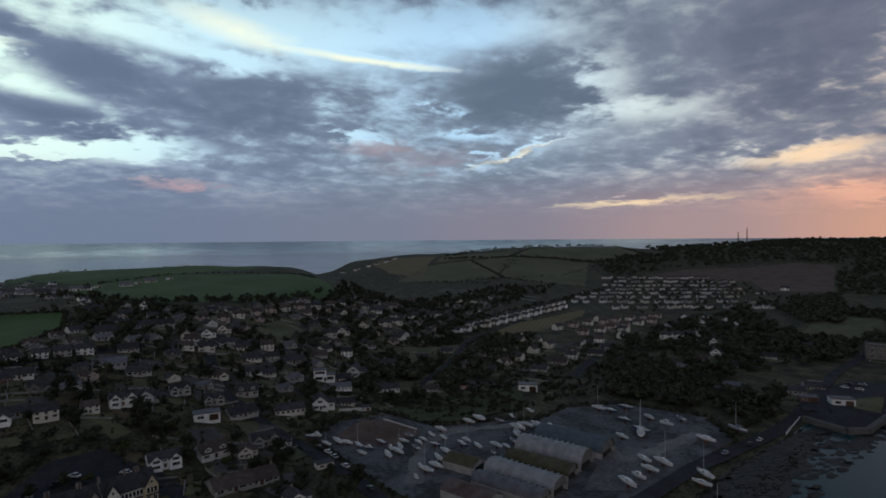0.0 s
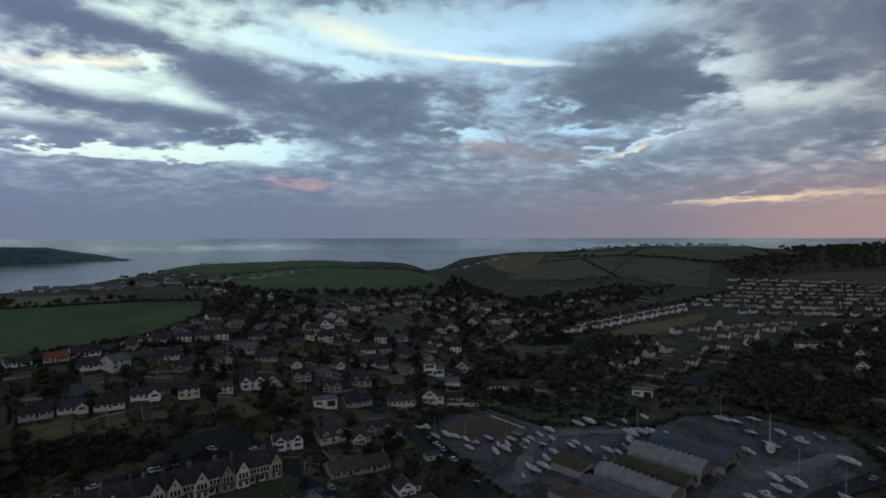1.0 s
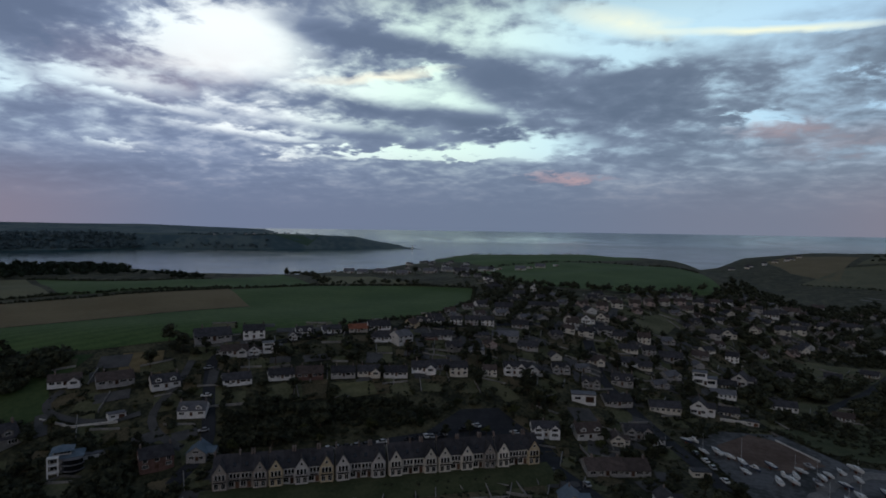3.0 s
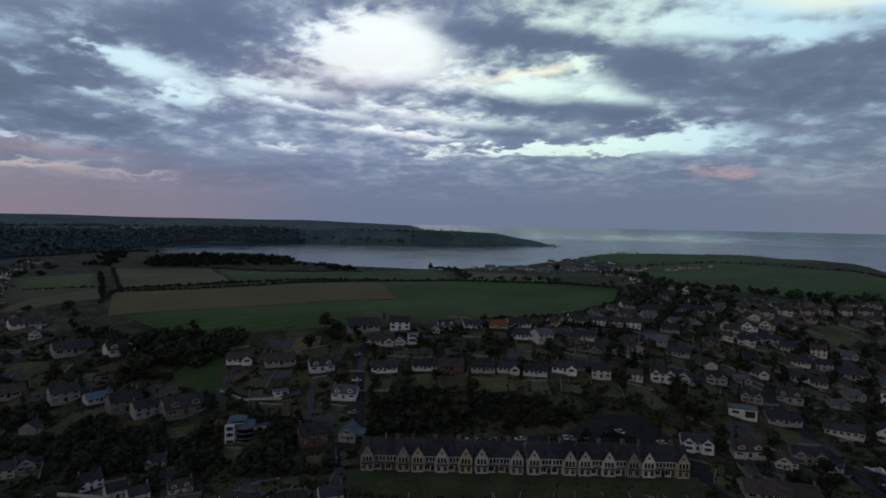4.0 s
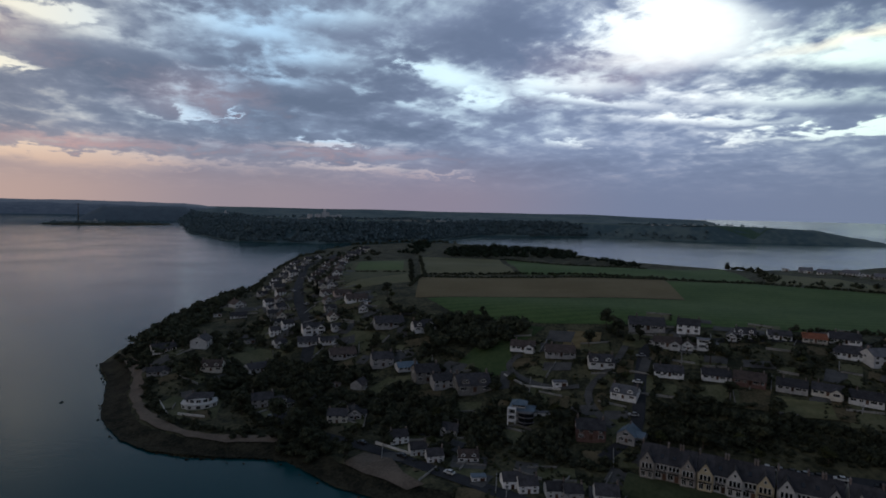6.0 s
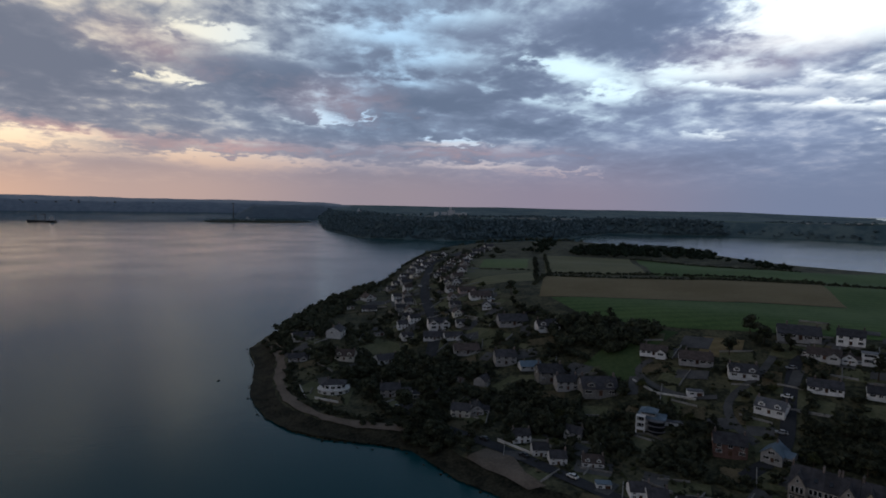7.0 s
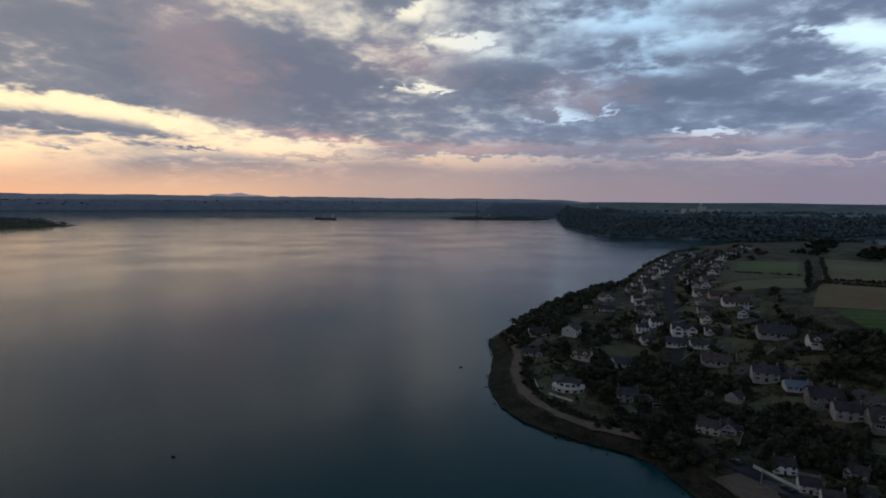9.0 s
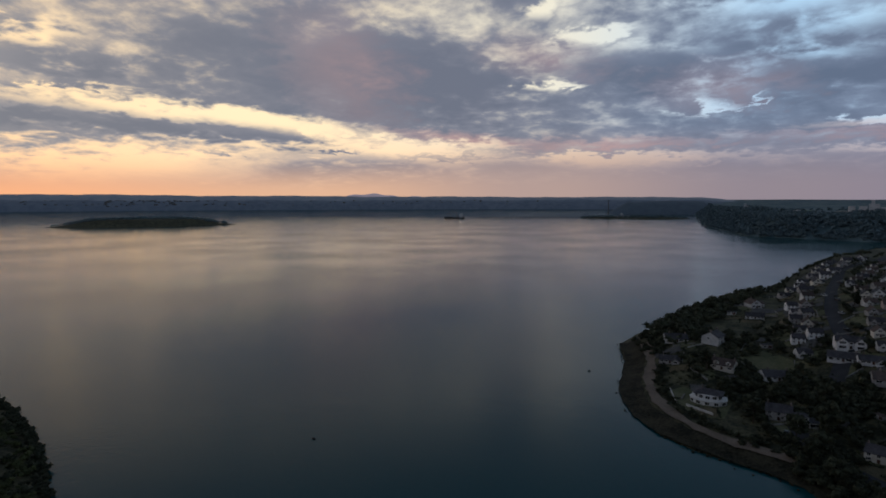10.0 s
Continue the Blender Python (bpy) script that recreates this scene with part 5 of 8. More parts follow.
MID2 = [
    (-79, 280, "hall", "white", "grey", 16, 0.55),
    (-68, 378, "hall", "grey", "slate", 10, 0.90),
    (-84, 363, "bungalow", "white", "slate", 13, 1.20),
    (-85, 412, "two", "grey", "slate", 12, 1.00),
    (-81, 451, "gablefront", "white", "slate", 10, 1.00),
    (-112, 447, "bungalow", "white", "slate", 14, 1.20),
    (-56, 376, "semi", "grey", "slate", 9, 1.00),
    (4, 350, "two", "grey", "slate", 4, 0.90),
    (16, 355, "bungalow", "grey", "slate", 2, 1.20),
    (33, 341, "flat", "white", "grey", -6, 1.40),
    (53, 357, "gablefront", "white", "slate", -18, 1.25),
    (41, 331, "hall", "white", "grey", -2, 0.85),
    (68, 332, "hall", "white", "slate", -3, 1.00),
    (11, 292, "hall", "cream", "slate", 8, 1.00),
    (27, 302, "gablefront", "white", "slate", -5, 1.25),
    (41, 309, "bungalow", "cream", "slate", -3, 0.90),
    (50, 300, "small", "white", "slate", -4, 1.00),
]
MID3 = [
    (94, 327, "bungalow", "white", "tile", -16, 0.85),
    (114, 324, "small", "pink", "orange", -18, 0.80),
    (45, 418, "semi", "grey", "slate", -6, 1.00),
    (55, 431, "gablefront", "cream", "slate", -7, 1.00),
    (76, 463, "gablefront", "cream", "tile", -9, 0.90),
    (98, 482, "semi", "cream", "slate", -6, 1.10),
    (113, 499, "semi", "cream", "slate", -8, 0.90),
    (137, 537, "semi", "cream", "slate", -9, 1.10),
    (164, 575, "semi", "grey", "slate", -11, 1.20),
    (181, 603, "semi", "cream", "slate", -12, 0.90),
    (97, 521, "bungalow", "white", "slate", -11, 1.20),
    (120, 558, "semi", "grey", "tile", -12, 1.10),
    (186, 748, "bungalow", "white", "tile", -14, 1.20),
    (-7, 344, "bungalow", "cream", "slate", 1, 1.00),
    (-7, 327, "bungalow", "white", "slate", 1, 1.00),
    (1, 330, "bungalow", "cream", "slate", 0, 0.90),
]
LOWER = [
    (-37, 237, "twin", "white", "slate", 19, 0.85),
    (-21, 246, "dormer", "white", "tile", 30, 1.00),
    (-9, 247, "gablefront", "cream", "tile", 17, 0.75),
    (-1, 258, "twin", "grey", "slate", 15, 0.85),
    (6, 256, "gablefront", "white", "slate", 14, 0.60),
    (-13, 223, "bungalow", "grey", "tile", 23, 1.10),
    (-4, 227, "bungalow", "grey", "tile", 21, 1.10),
    (9, 205, "gablefront", "white", "slate", 18, 0.80),
    (22, 233, "small", "cream", "slate", 15, 1.00),
    (-25, 273, "small", "white", "grey", 10, 1.60),
    (-11, 282, "bungalow", "grey", "slate", 22, 1.00),
    (-21, 193, "gablefront", "grey", "blue", 21, 0.90),
]
VALLEY = [
    (218, 379, "two", "white", "slate", -40, 1.00),
    (252, 417, "gablefront", "white", "slate", -31, 1.00),
    (271, 425, "two", "white", "tile", -32, 1.00),
    (241, 384, "bungalow", "cream", "slate", -32, 1.00),
    (261, 395, "two", "grey", "slate", -33, 1.00),
    (201, 368, "bungalow", "grey", "tile", -39, 1.20),
    (178, 352, "bungalow", "white", "slate", -35, 1.00),
    (149, 310, "small", "white", "grey", -26, 2.00),
    (144, 356, "two", "grey", "slate", -22, 0.90),
    (133, 374, "gablefront", "stone", "tile", -20, 0.90),
    (348, 421, "semi", "white", "slate", -35, 1.00),
    (337, 424, "semi", "white", "slate", -33, 1.00),
    (361, 422, "semi", "white", "slate", -36, 1.00),
    (356, 388, "gablefront", "white", "tile", -42, 1.00),
    (328, 356, "gablefront", "white", "slate", -33, 1.00),
    (272, 326, "small", "white", "grey", -40, 1.50),
    (303, 345, "hall", "brick", "tile", -41, 0.90),
    (310, 323, "bungalow", "cream", "slate", -44, 1.00),
    (270, 277, "hall", "grey", "grey", -44, 0.80),
    (245, 278, "hall", "white", "grey", -41, 0.60),
]
QUAY = [
    (292, 258, "hall", "grey", "slate", -34, 1.00),
    (286, 242, "small", "brick", "grey", -35, 1.60),
    (298, 232, "small", "white", "grey", -32, 2.00),
    (358, 335, "bungalow", "white", "slate", -47, 1.00),
    (314, 262, "bungalow", "grey", "slate", -35, 1.00),
    (715, 685, "bungalow", "white", "slate", -46, 1.20),
    (784, 704, "semi", "white", "slate", -48, 1.20),
]

for row in (POINT, SHORE_ROAD, HILL, UPPER, MID, MID2, MID3, LOWER, VALLEY, QUAY):
    for x, y, kind, wall, roof, turn_, size in row:
        house(x, y, kind, wall, roof, turn_, size * (1.3 if row in (POINT, HILL) and kind != "small" else 1.22 if row is LOWER else 1.0), 0.8 if row in (POINT, HILL, LOWER) else 0.9)


def street(a, b, n, kinds, walls, roofs, delta=0, size=0.95, jitter=1.5):
    """A row of houses between two places, all turned to the water."""
    for i in range(n):
        q = (i + 0.5) / n
        x, y = a[0] + (b[0] - a[0]) * q + rng.uniform(-jitter, jitter), a[1] + (b[1] - a[1]) * q + rng.uniform(-jitter, jitter)
        house(x, y, kinds[i % len(kinds)], walls[(i * 5 + i // 3) % len(walls)], roofs[(i * 3 + i // 4) % len(roofs)], bearing(x, y) + delta + rng.uniform(-8, 8), size)


W, C, G = "white", "cream", "grey"
street((-350, 86), (-456, 107), 5, ["two", "gablefront"], [W, G, C], ["slate", "tile"], 15, 0.85)
street((-470, 108), (-640, 196), 8, ["bungalow", "gablefront", "two"], [G, W, C], ["slate"], 15, 0.9)
street((-400, 130), (-560, 195), 7, ["gablefront", "bungalow"], [W, G], ["slate", "tile"], 15, 0.85)
street((-600, 215), (-760, 300), 7, ["bungalow", "semi"], [W, G, C], ["slate"], 10, 1.0)
street((165, 500), (358, 634), 15, ["semi"], [W, C, W], ["slate", "tile"], -35, 0.85)
street((190, 535), (377, 671), 14, ["semi"], [W, C, G], ["slate"], -35, 0.8)
street((281, 501), (420, 532), 7, ["semi"], ["pink", C], ["tile"], -15, 0.95)
street((268, 458), (390, 506), 6, ["semi"], ["pink", C], ["tile"], -15, 0.95)
for i, (a, b, n) in enumerate((((600, 935), (800, 880), 16), ((590, 890), (800, 828), 17), ((545, 850), (760, 785), 17), ((510, 800), (730, 730), 17), ((450, 765), (690, 690), 18),
                               ((415, 722), (650, 645), 18), ((395, 672), (620, 600), 16), ((400, 610), (620, 540), 15))):
    street(a, b, n + 5, ["far_semi"], [W, G, C, W, G], ["slate", "slate", "tile"], -14 + i * 6, 0.86, 7)
street((-32, 397), (22, 467), 5, ["semi"], ["pink", C], ["tile"], 0, 0.8)
street((22, 467), (95, 545), 6, ["semi"], ["pink", W, C], ["tile", "slate"], 0, 0.85)
street((20, 450), (175, 615), 8, ["bungalow", "semi"], [C, G, "pink"], ["tile", "slate"], 0, 0.85)
street((-238, 572), (-168, 680), 9, ["small", "bungalow"], [W, C], ["grey"], 0, 1.1, 8)
street((-348, 592), (-228, 556), 8, ["small", "bungalow"], [W, G], ["grey"], 0, 1.1, 6)
street((-215, 600), (-100, 760), 9, ["small", "bungalow"], [W, C], ["grey", "slate"], 0, 1.2, 10)
street((160, 1250), (330, 1480), 8, ["bungalow", "two"], [W, C], ["slate"], 0, 1.1, 12)
street((-70, 330), (60, 400), 6, ["bungalow", "two"], [G, C, W], ["slate", "tile"], 0, 0.9, 8)
street((30, 330), (140, 440), 5, ["bungalow"], [C, G, W], ["slate"], 0, 0.9, 8)


street((-318, 108), (-440, 134), 7, ["plain", "gablefront"], [W, G, C], ["slate", "tile"], 15, 0.8)
street((-330, 78), (-440, 96), 6, ["plain", "two"], [W, G, W], ["slate"], 15, 0.8)
street((-455, 132), (-600, 205), 10, ["plain"], [W, G, C], ["slate", "tile"], 15, 0.8)
street((-470, 95), (-610, 165), 9, ["plain"], [G, W, C], ["slate"], 15, 0.8)


def infill(zone, n, kinds, walls, roofs, room=15.0, size=0.9, spin=0.0):
    """Houses that fill up a quarter between those already there."""
    left = n
    for x, y, q in filling(zone, n * 14, (0.85, 1.1)):
        if left == 0 or any((x - a) ** 2 + (y - b) ** 2 < (room * 0.5 + r) ** 2 for a, b, r in taken):
            continue
        if any(inside_by(np.array([x]), np.array([y]), o)[0] > -4.5 for o in OPEN):
            continue
        left -= 1
        turn_ = 33 + spin + float(rng.choice((0, 0, 90, -90, 180))) + rng.uniform(-12, 12)
        if abs((turn_ - bearing(x, y) + 180) % 360 - 180) > 110:
            turn_ += 180
        house(x, y, kinds[left % len(kinds)], walls[(left * 3) % len(walls)], roofs[left % len(roofs)], turn_, size * q)


infill([(-134, 362), (-77, 417), (-3, 467), (110, 590), (156, 501), (66, 407), (40, 329), (-13, 289), (-95, 253), (-150, 262)], 64, ["plain", "bungalow", "plain", "gabled"], ["stone", G, G, C, "stone", G, "pink", W], ["slate", "slate", "tile", "grey"], 13.0, 0.8)
infill([(-3, 467), (228, 732), (310, 760), (258, 556), (130, 480), (60, 430)], 34, ["plain"], ["stone", C, G, G], ["slate", "tile"], 12, 0.85)
infill([(-219, 560), (-125, 439), (-70, 465), (-50, 478), (-115, 505), (-180, 566), (-200, 730), (-330, 860), (-300, 700)], 26, ["plain"], [G, C, G, W], ["slate"], 12, 0.75)
infill([(145, 390), (205, 464), (299, 533), (426, 534), (275, 415), (199, 355), (149, 338)], 14, ["plain", "semi"], [C, G, W], ["tile", "slate"], 12)
infill([(310, 330), (470, 350), (520, 400), (430, 560), (330, 470)], 10, ["plain"], [W, G, C], ["slate", "tile"], 12, 1.1)
infill([(-250, 60), (-180, 100), (-150, 160), (-230, 140), (-330, 100), (-360, 50), (-300, 40)], 3, ["plain", "small"], [G, W, C], ["slate", "tile"], 14, 0.8)


far_houses("estate_houses", "rows of pale estate houses on the far hillside", FAR_HOUSES["estate"])
far_houses("outlying_houses", "small white and grey houses at the village edge", FAR_HOUSES["outlying"])


# --- the terrace of gabled houses ---
TERRACE_FROM, TERRACE_TURN = (-131.0, 150.0), 33.0


def terrace_pose(s, back=0.0):
    a = radians(TERRACE_TURN)
    x, y = TERRACE_FROM[0] + math.cos(a) * s - math.sin(a) * back, TERRACE_FROM[1] + math.sin(a) * s + math.cos(a) * back
    taken.append((x, y, 7))
    return pose(x, y, 8.1 - s * 0.004, 0, 0, TERRACE_TURN)


def rail(ob, x0, x1, y, z):
    bm = bmesh.new()
    add_box(bm, x0, x1, y - 0.9, y - 0.003, z - 0.12, z)
    add_box(bm, x0, x1, y - 0.9, y - 0.82, z + 0.85, z + 0.93)
    for i in range(9):
        x = x0 + 0.05 + (x1 - x0 - 0.1) * i / 8
        add_box(bm, x - 0.03, x + 0.03, y - 0.88, y - 0.84, z, z + 0.85)
    part("balcony", bm, M_TRIM, ob)


def gable_unit(wall):
    ob = thing("terraced_house", f"{WALLS[wall][1]} gable-fronted house in a long slate-roofed terrace", "house", "terraced houses above the lawn")
    w, g, d = 5.0, 4.3, 10.5
    bm = bmesh.new()
    gable_block(bm, -w / 2, w / 2, 1.0, d, 5.5, 4.2, base=-3)
    gable_block(bm, -g / 2, g / 2, 0, 4.4, 5.5, 3.4, False, base=-3)
    body(ob, bm, wall)
    bm = bmesh.new()
    gable_roof(bm, -w / 2 + 0.15, w / 2 - 0.15, 1.0, d, 5.5, 4.2, over=0.2)
    gable_roof(bm, -g / 2, g / 2, 0, 4.6, 5.5, 3.4, False, over=0.2)
    topping(ob, bm, "slate")
    for x in (-1.15, 0, 1.15):
        window(ob, x, 0, 4.2, 0.85, 1.7, panes=1)
    for x in (-1.1, 1.1):
        window(ob, x, 0, 1.3, 1.2, 1.7)
    window(ob, 0, 0, 6.8, 0.7, 0.9, panes=1)
    rail(ob, -2.0, 2.0, 0, 2.75)
    chimney(ob, -w / 2 + 0.4, 5.75, 9.4, 1.5, 0.5, 1.1)
    return ob


def bay_unit(wall, w):
    ob = thing("terraced_house", f"{WALLS[wall][1]} two-storey house between gables of a terrace", "house", "terraced houses above the lawn")
    d = 10.5
    bm = bmesh.new()
    gable_block(bm, -w / 2, w / 2, 1.0, d, 5.5, 4.2, base=-3)
    body(ob, bm, wall)
    bm = bmesh.new()
    gable_roof(bm, -w / 2, w / 2, 1.0, d, 5.5, 4.2, over=0.2)
    topping(ob, bm, "slate")
    for x in (-1.0, 0.15, 1.3):
        window(ob, x, 1.0, 4.2, 0.9, 1.5, panes=1)
    window(ob, -0.9, 1.0, 1.4, 1.6, 1.6)
    door(ob, 1.0, 1.0)
    rail(ob, -w / 2 + 0.3, w / 2 - 0.3, 1.0, 2.75)
    bm = bmesh.new()
    add_hull(bm, [[(x, 2.2, 6.62), (x, 3.2, 7.50), (x, 3.2, 7.78), (x, 2.2, 6.90)] for x in (-0.5, 0.5)])
    part("skylight", bm, M_GLASS, ob)
    chimney(ob, w / 2 - 0.4, 5.75, 9.4, 1.5, 0.5, 1.1)
    return ob


BLOCKS = [[(2.2, "dun"), (14.8, "dun")], [(19.9, "yellow"), (28.3, "pale"), (36.6, "yellow")], [(42.2, "pale"), (54.5, "pale")],
          [(60.5, "cream"), (73.0, "cream")], [(78.3, "cream"), (86.6, "cream"), (95.2, "dun")], [(100.5, "cream"), (112.5, "yellow")]]
for n, blk in enumerate(BLOCKS):
    for s, wall in blk:
        put(("gable", wall), lambda: gable_unit(wall), terrace_pose(s))
    for (s0, w0), (s1, _) in zip(blk, blk[1:]):
        m = max(1, round((s1 - s0 - 5.0) / 4.0))
        width = (s1 - s0 - 5.0) / m
        for i in range(m):
            wall = "dun" if n == 0 else ("pale" if w0 == "yellow" else w0)
            put(("bay", wall, round(width, 1)), lambda: bay_unit(wall, width), terrace_pose(s0 + 2.5 + width * (i + 0.5)))


def terrace_bank():
    """The raised garden before the terrace, level at the house fronts and falling to the lawn below."""
    vs, fs, n = [], [], 31
    for i in range(n):
        q = -4 + 122 * i / (n - 1)
        for back, drop in ((1.2, 0.1), (-0.6, 0.15), (-3.5, 0.5), (-6.5, 1.5), (-11.0, 60.0)):
            a = radians(TERRACE_TURN)
            x, y = TERRACE_FROM[0] + math.cos(a) * q - math.sin(a) * back, TERRACE_FROM[1] + math.sin(a) * q + math.cos(a) * back
            vs.append((x, y, max(8.1 - q * 0.004 - drop + 0.12 * math.sin(q * 0.9 + back), z_at(x, y) + 0.25)))
    for i in range(n - 1):
        for k in range(4):
            fs.append((i * 5 + k, i * 5 + k + 1, i * 5 + 6 + k, i * 5 + 5 + k))
    tagged(mesh_object("garden_bank", vs, fs, M_BANK, True), "sloping grass bank below the terraced houses", "lawn", kind="structure")


terrace_bank()


# --- singular houses ---
def round_villa(x, y, turn_):
    ob = thing("villa", "white two-tier villa with a curved glazed front", "house", "village buildings")
    for name, r, z0, z1 in (("lower_wall", 7.5, -2.0, 2.6), ("upper_wall", 5.6, 2.75, 5.4)):
        bm = bmesh.new()
        pts = [(math.sin(a) * r * 1.25, -math.cos(a) * r) for a in np.linspace(-1.35, 1.35, 15)] + [(r * 1.1, 4.5), (-r * 1.1, 4.5)]
        add_hull(bm, [[(px, py, z) for px, py in pts] for z in (z0, z1)])
        wl = part(name, bm, WALLS["white"][0], ob)
        for a in (-1.0, -0.5, 0.0, 0.5, 1.0):
            w = window(wl, math.sin(a) * r * 1.25, -math.cos(a) * r, (max(z0, 0) + z1) / 2, 2.0, 1.5, panes=2)
            w.matrix_basis = pose(math.sin(a) * r * 1.25, -math.cos(a) * r - 0.02, (max(z0, 0) + z1) / 2, 0, 0, math.degrees(a) * 0.85)
    bm = bmesh.new()
    pts = [(math.sin(a) * 7.9 * 1.25, -math.cos(a) * 7.9) for a in np.linspace(-1.35, 1.35, 15)] + [(8.6, 4.6), (-8.6, 4.6)]
    add_hull(bm, [[(px, py, z) for px, py in pts] for z in (2.603, 2.75)])
    part("terrace_slab", bm, M_FRAME, ob)
    bm = bmesh.new()
    hip_roof(bm, -7.0, 7.0, -4.6, 4.6, 5.42, 2.2)
    topping(ob, bm, "slate")
    chimney(ob, -3.5, 1.0, 7.0)
    taken.append((x, y, 11))
    ob.matrix_basis = pose(x, y, z_at(x, y), 0, 0, turn_) @ Matrix.Scale(0.84, 4)


def tower_house(x, y, turn_):
    ob = thing("house", "modern white and grey house with blue tiered roofs", "house", "village buildings")
    bm = bmesh.new()
    add_box(bm, -5.5, 5.5, -3.5, 4.5, -3, 5.0)
    part("wall", bm, WALLS["grey"][0], ob)
    bm = bmesh.new()
    for z in (-0.3, 2.7, 5.6):
        add_box(bm, -6.2, -2.2, -5.6, -3.503, z, z + 0.5)
    for xx in (-6.2, -2.7):
        add_box(bm, xx, xx + 0.5, -5.6, -5.1, -3.5, 5.6)
    part("balcony_frame", bm, WALLS["white"][0], ob)
    bm = bmesh.new()
    bay = [(2.3 + math.sin(a) * 3.6, -3.4 - math.cos(a) * 2.8) for a in np.linspace(-1.5, 1.5, 11)]
    add_hull(bm, [[(px, py, z) for px, py in bay] for z in (-3, 4.4)])
    part("glazed_bay", bm, M_GLASS, ob)
    for z in (-0.2, 2.2, 4.41):
        bm = bmesh.new()
        add_hull(bm, [[(2.3 + (px - 2.3) * 1.16, -3.4 + (py + 3.4) * 1.2, q) for px, py in bay] for q in (z, z + 0.32)])
        part("balcony_slab", bm, ROOFS["grey"][0], ob)
    bm = bmesh.new()
    hip_roof(bm, -5.5, 5.5, -3.5, 4.5, 5.02, 1.5, 0.8)
    part("lower_roof", bm, ROOFS["blue"][0], ob)
    bm = bmesh.new()
    add_box(bm, -4.4, 1.8, -2.4, 3.0, 5.2, 7.3)
    part("lantern_wall", bm, WALLS["grey"][0], ob)
    bm = bmesh.new()
    hip_roof(bm, -4.4, 1.8, -2.4, 3.0, 7.32, 1.7, 0.9)
    topping(ob, bm, "blue")
    window(ob, -1.3, -2.4, 6.6, 5.2, 0.9, panes=5)
    for z in (1.4, 4.0):
        window(ob, -3.9, -3.5, z, 2.6, 2.0, panes=2)
    bm = bmesh.new()
    add_box(bm, 5.51, 17.0, 1.5, 4.4, -1, 3.0)
    wing = part("wing", bm, WALLS["white"][0], ob)
    bm = bmesh.new()
    add_box(bm, 5.6, 17.3, 1.2, 4.7, 3.003, 3.25)
    part("flat_roof", bm, ROOFS["grey"][0], wing)
    for xx in (8.0, 12.0, 15.0):
        window(wing, xx, 1.5, 1.7, 1.8, 1.3)
    taken.append((x, y, 9))
    ob.matrix_basis = pose(x, y, z_at(x, y), 0, 0, turn_) @ Matrix.Scale(0.86, 4)


round_villa(-283, 30, 78)
tower_house(-187, 143, 46)


def stone_keep(x, y, turn_):
    ob = thing("stone_building", "square roofless grey stone building among dark trees", "building", "village buildings")
    bm = bmesh.new()
    add_box(bm, -9, 9, -7, 7, -2, 10)
    part("wall", bm, WALLS["stone"][0], ob)
    bm = bmesh.new()
    for x0, x1, y0, y1 in ((-9.2, 9.2, -7.2, -6.4), (-9.2, 9.2, 6.4, 7.2), (-9.2, -8.4, -6.4, 6.4), (8.4, 9.2, -6.4, 6.4)):
        add_box(bm, x0, x1, y0, y1, 10.003, 10.9)
    part("parapet", bm, M_STONE, ob)
    for xx in (-5, 0, 5):
        for z in (2.5, 6.8):
            window(ob, xx, -7, z, 1.4, 2.0)
    taken.append((x, y, 14))
    ob.matrix_basis = pose(x, y, z_at(x, y), 0, 0, turn_)


stone_keep(434, 308, -52)


# --- garden ground round the houses ---
GROVES = [[(-313, 81), (-290, 98), (-263, 110), (-237, 124), (-221, 133), (-194, 138), (-175, 129), (-188, 114), (-215, 99), (-253, 89), (-291, 75)],
          [(-190, 142), (-166, 153), (-144, 157), (-141, 146), (-157, 133), (-174, 131)], [(-364, 43), (-318, 104), (-275, 90), (-245, 74), (-257, 52), (-288, 33)]]


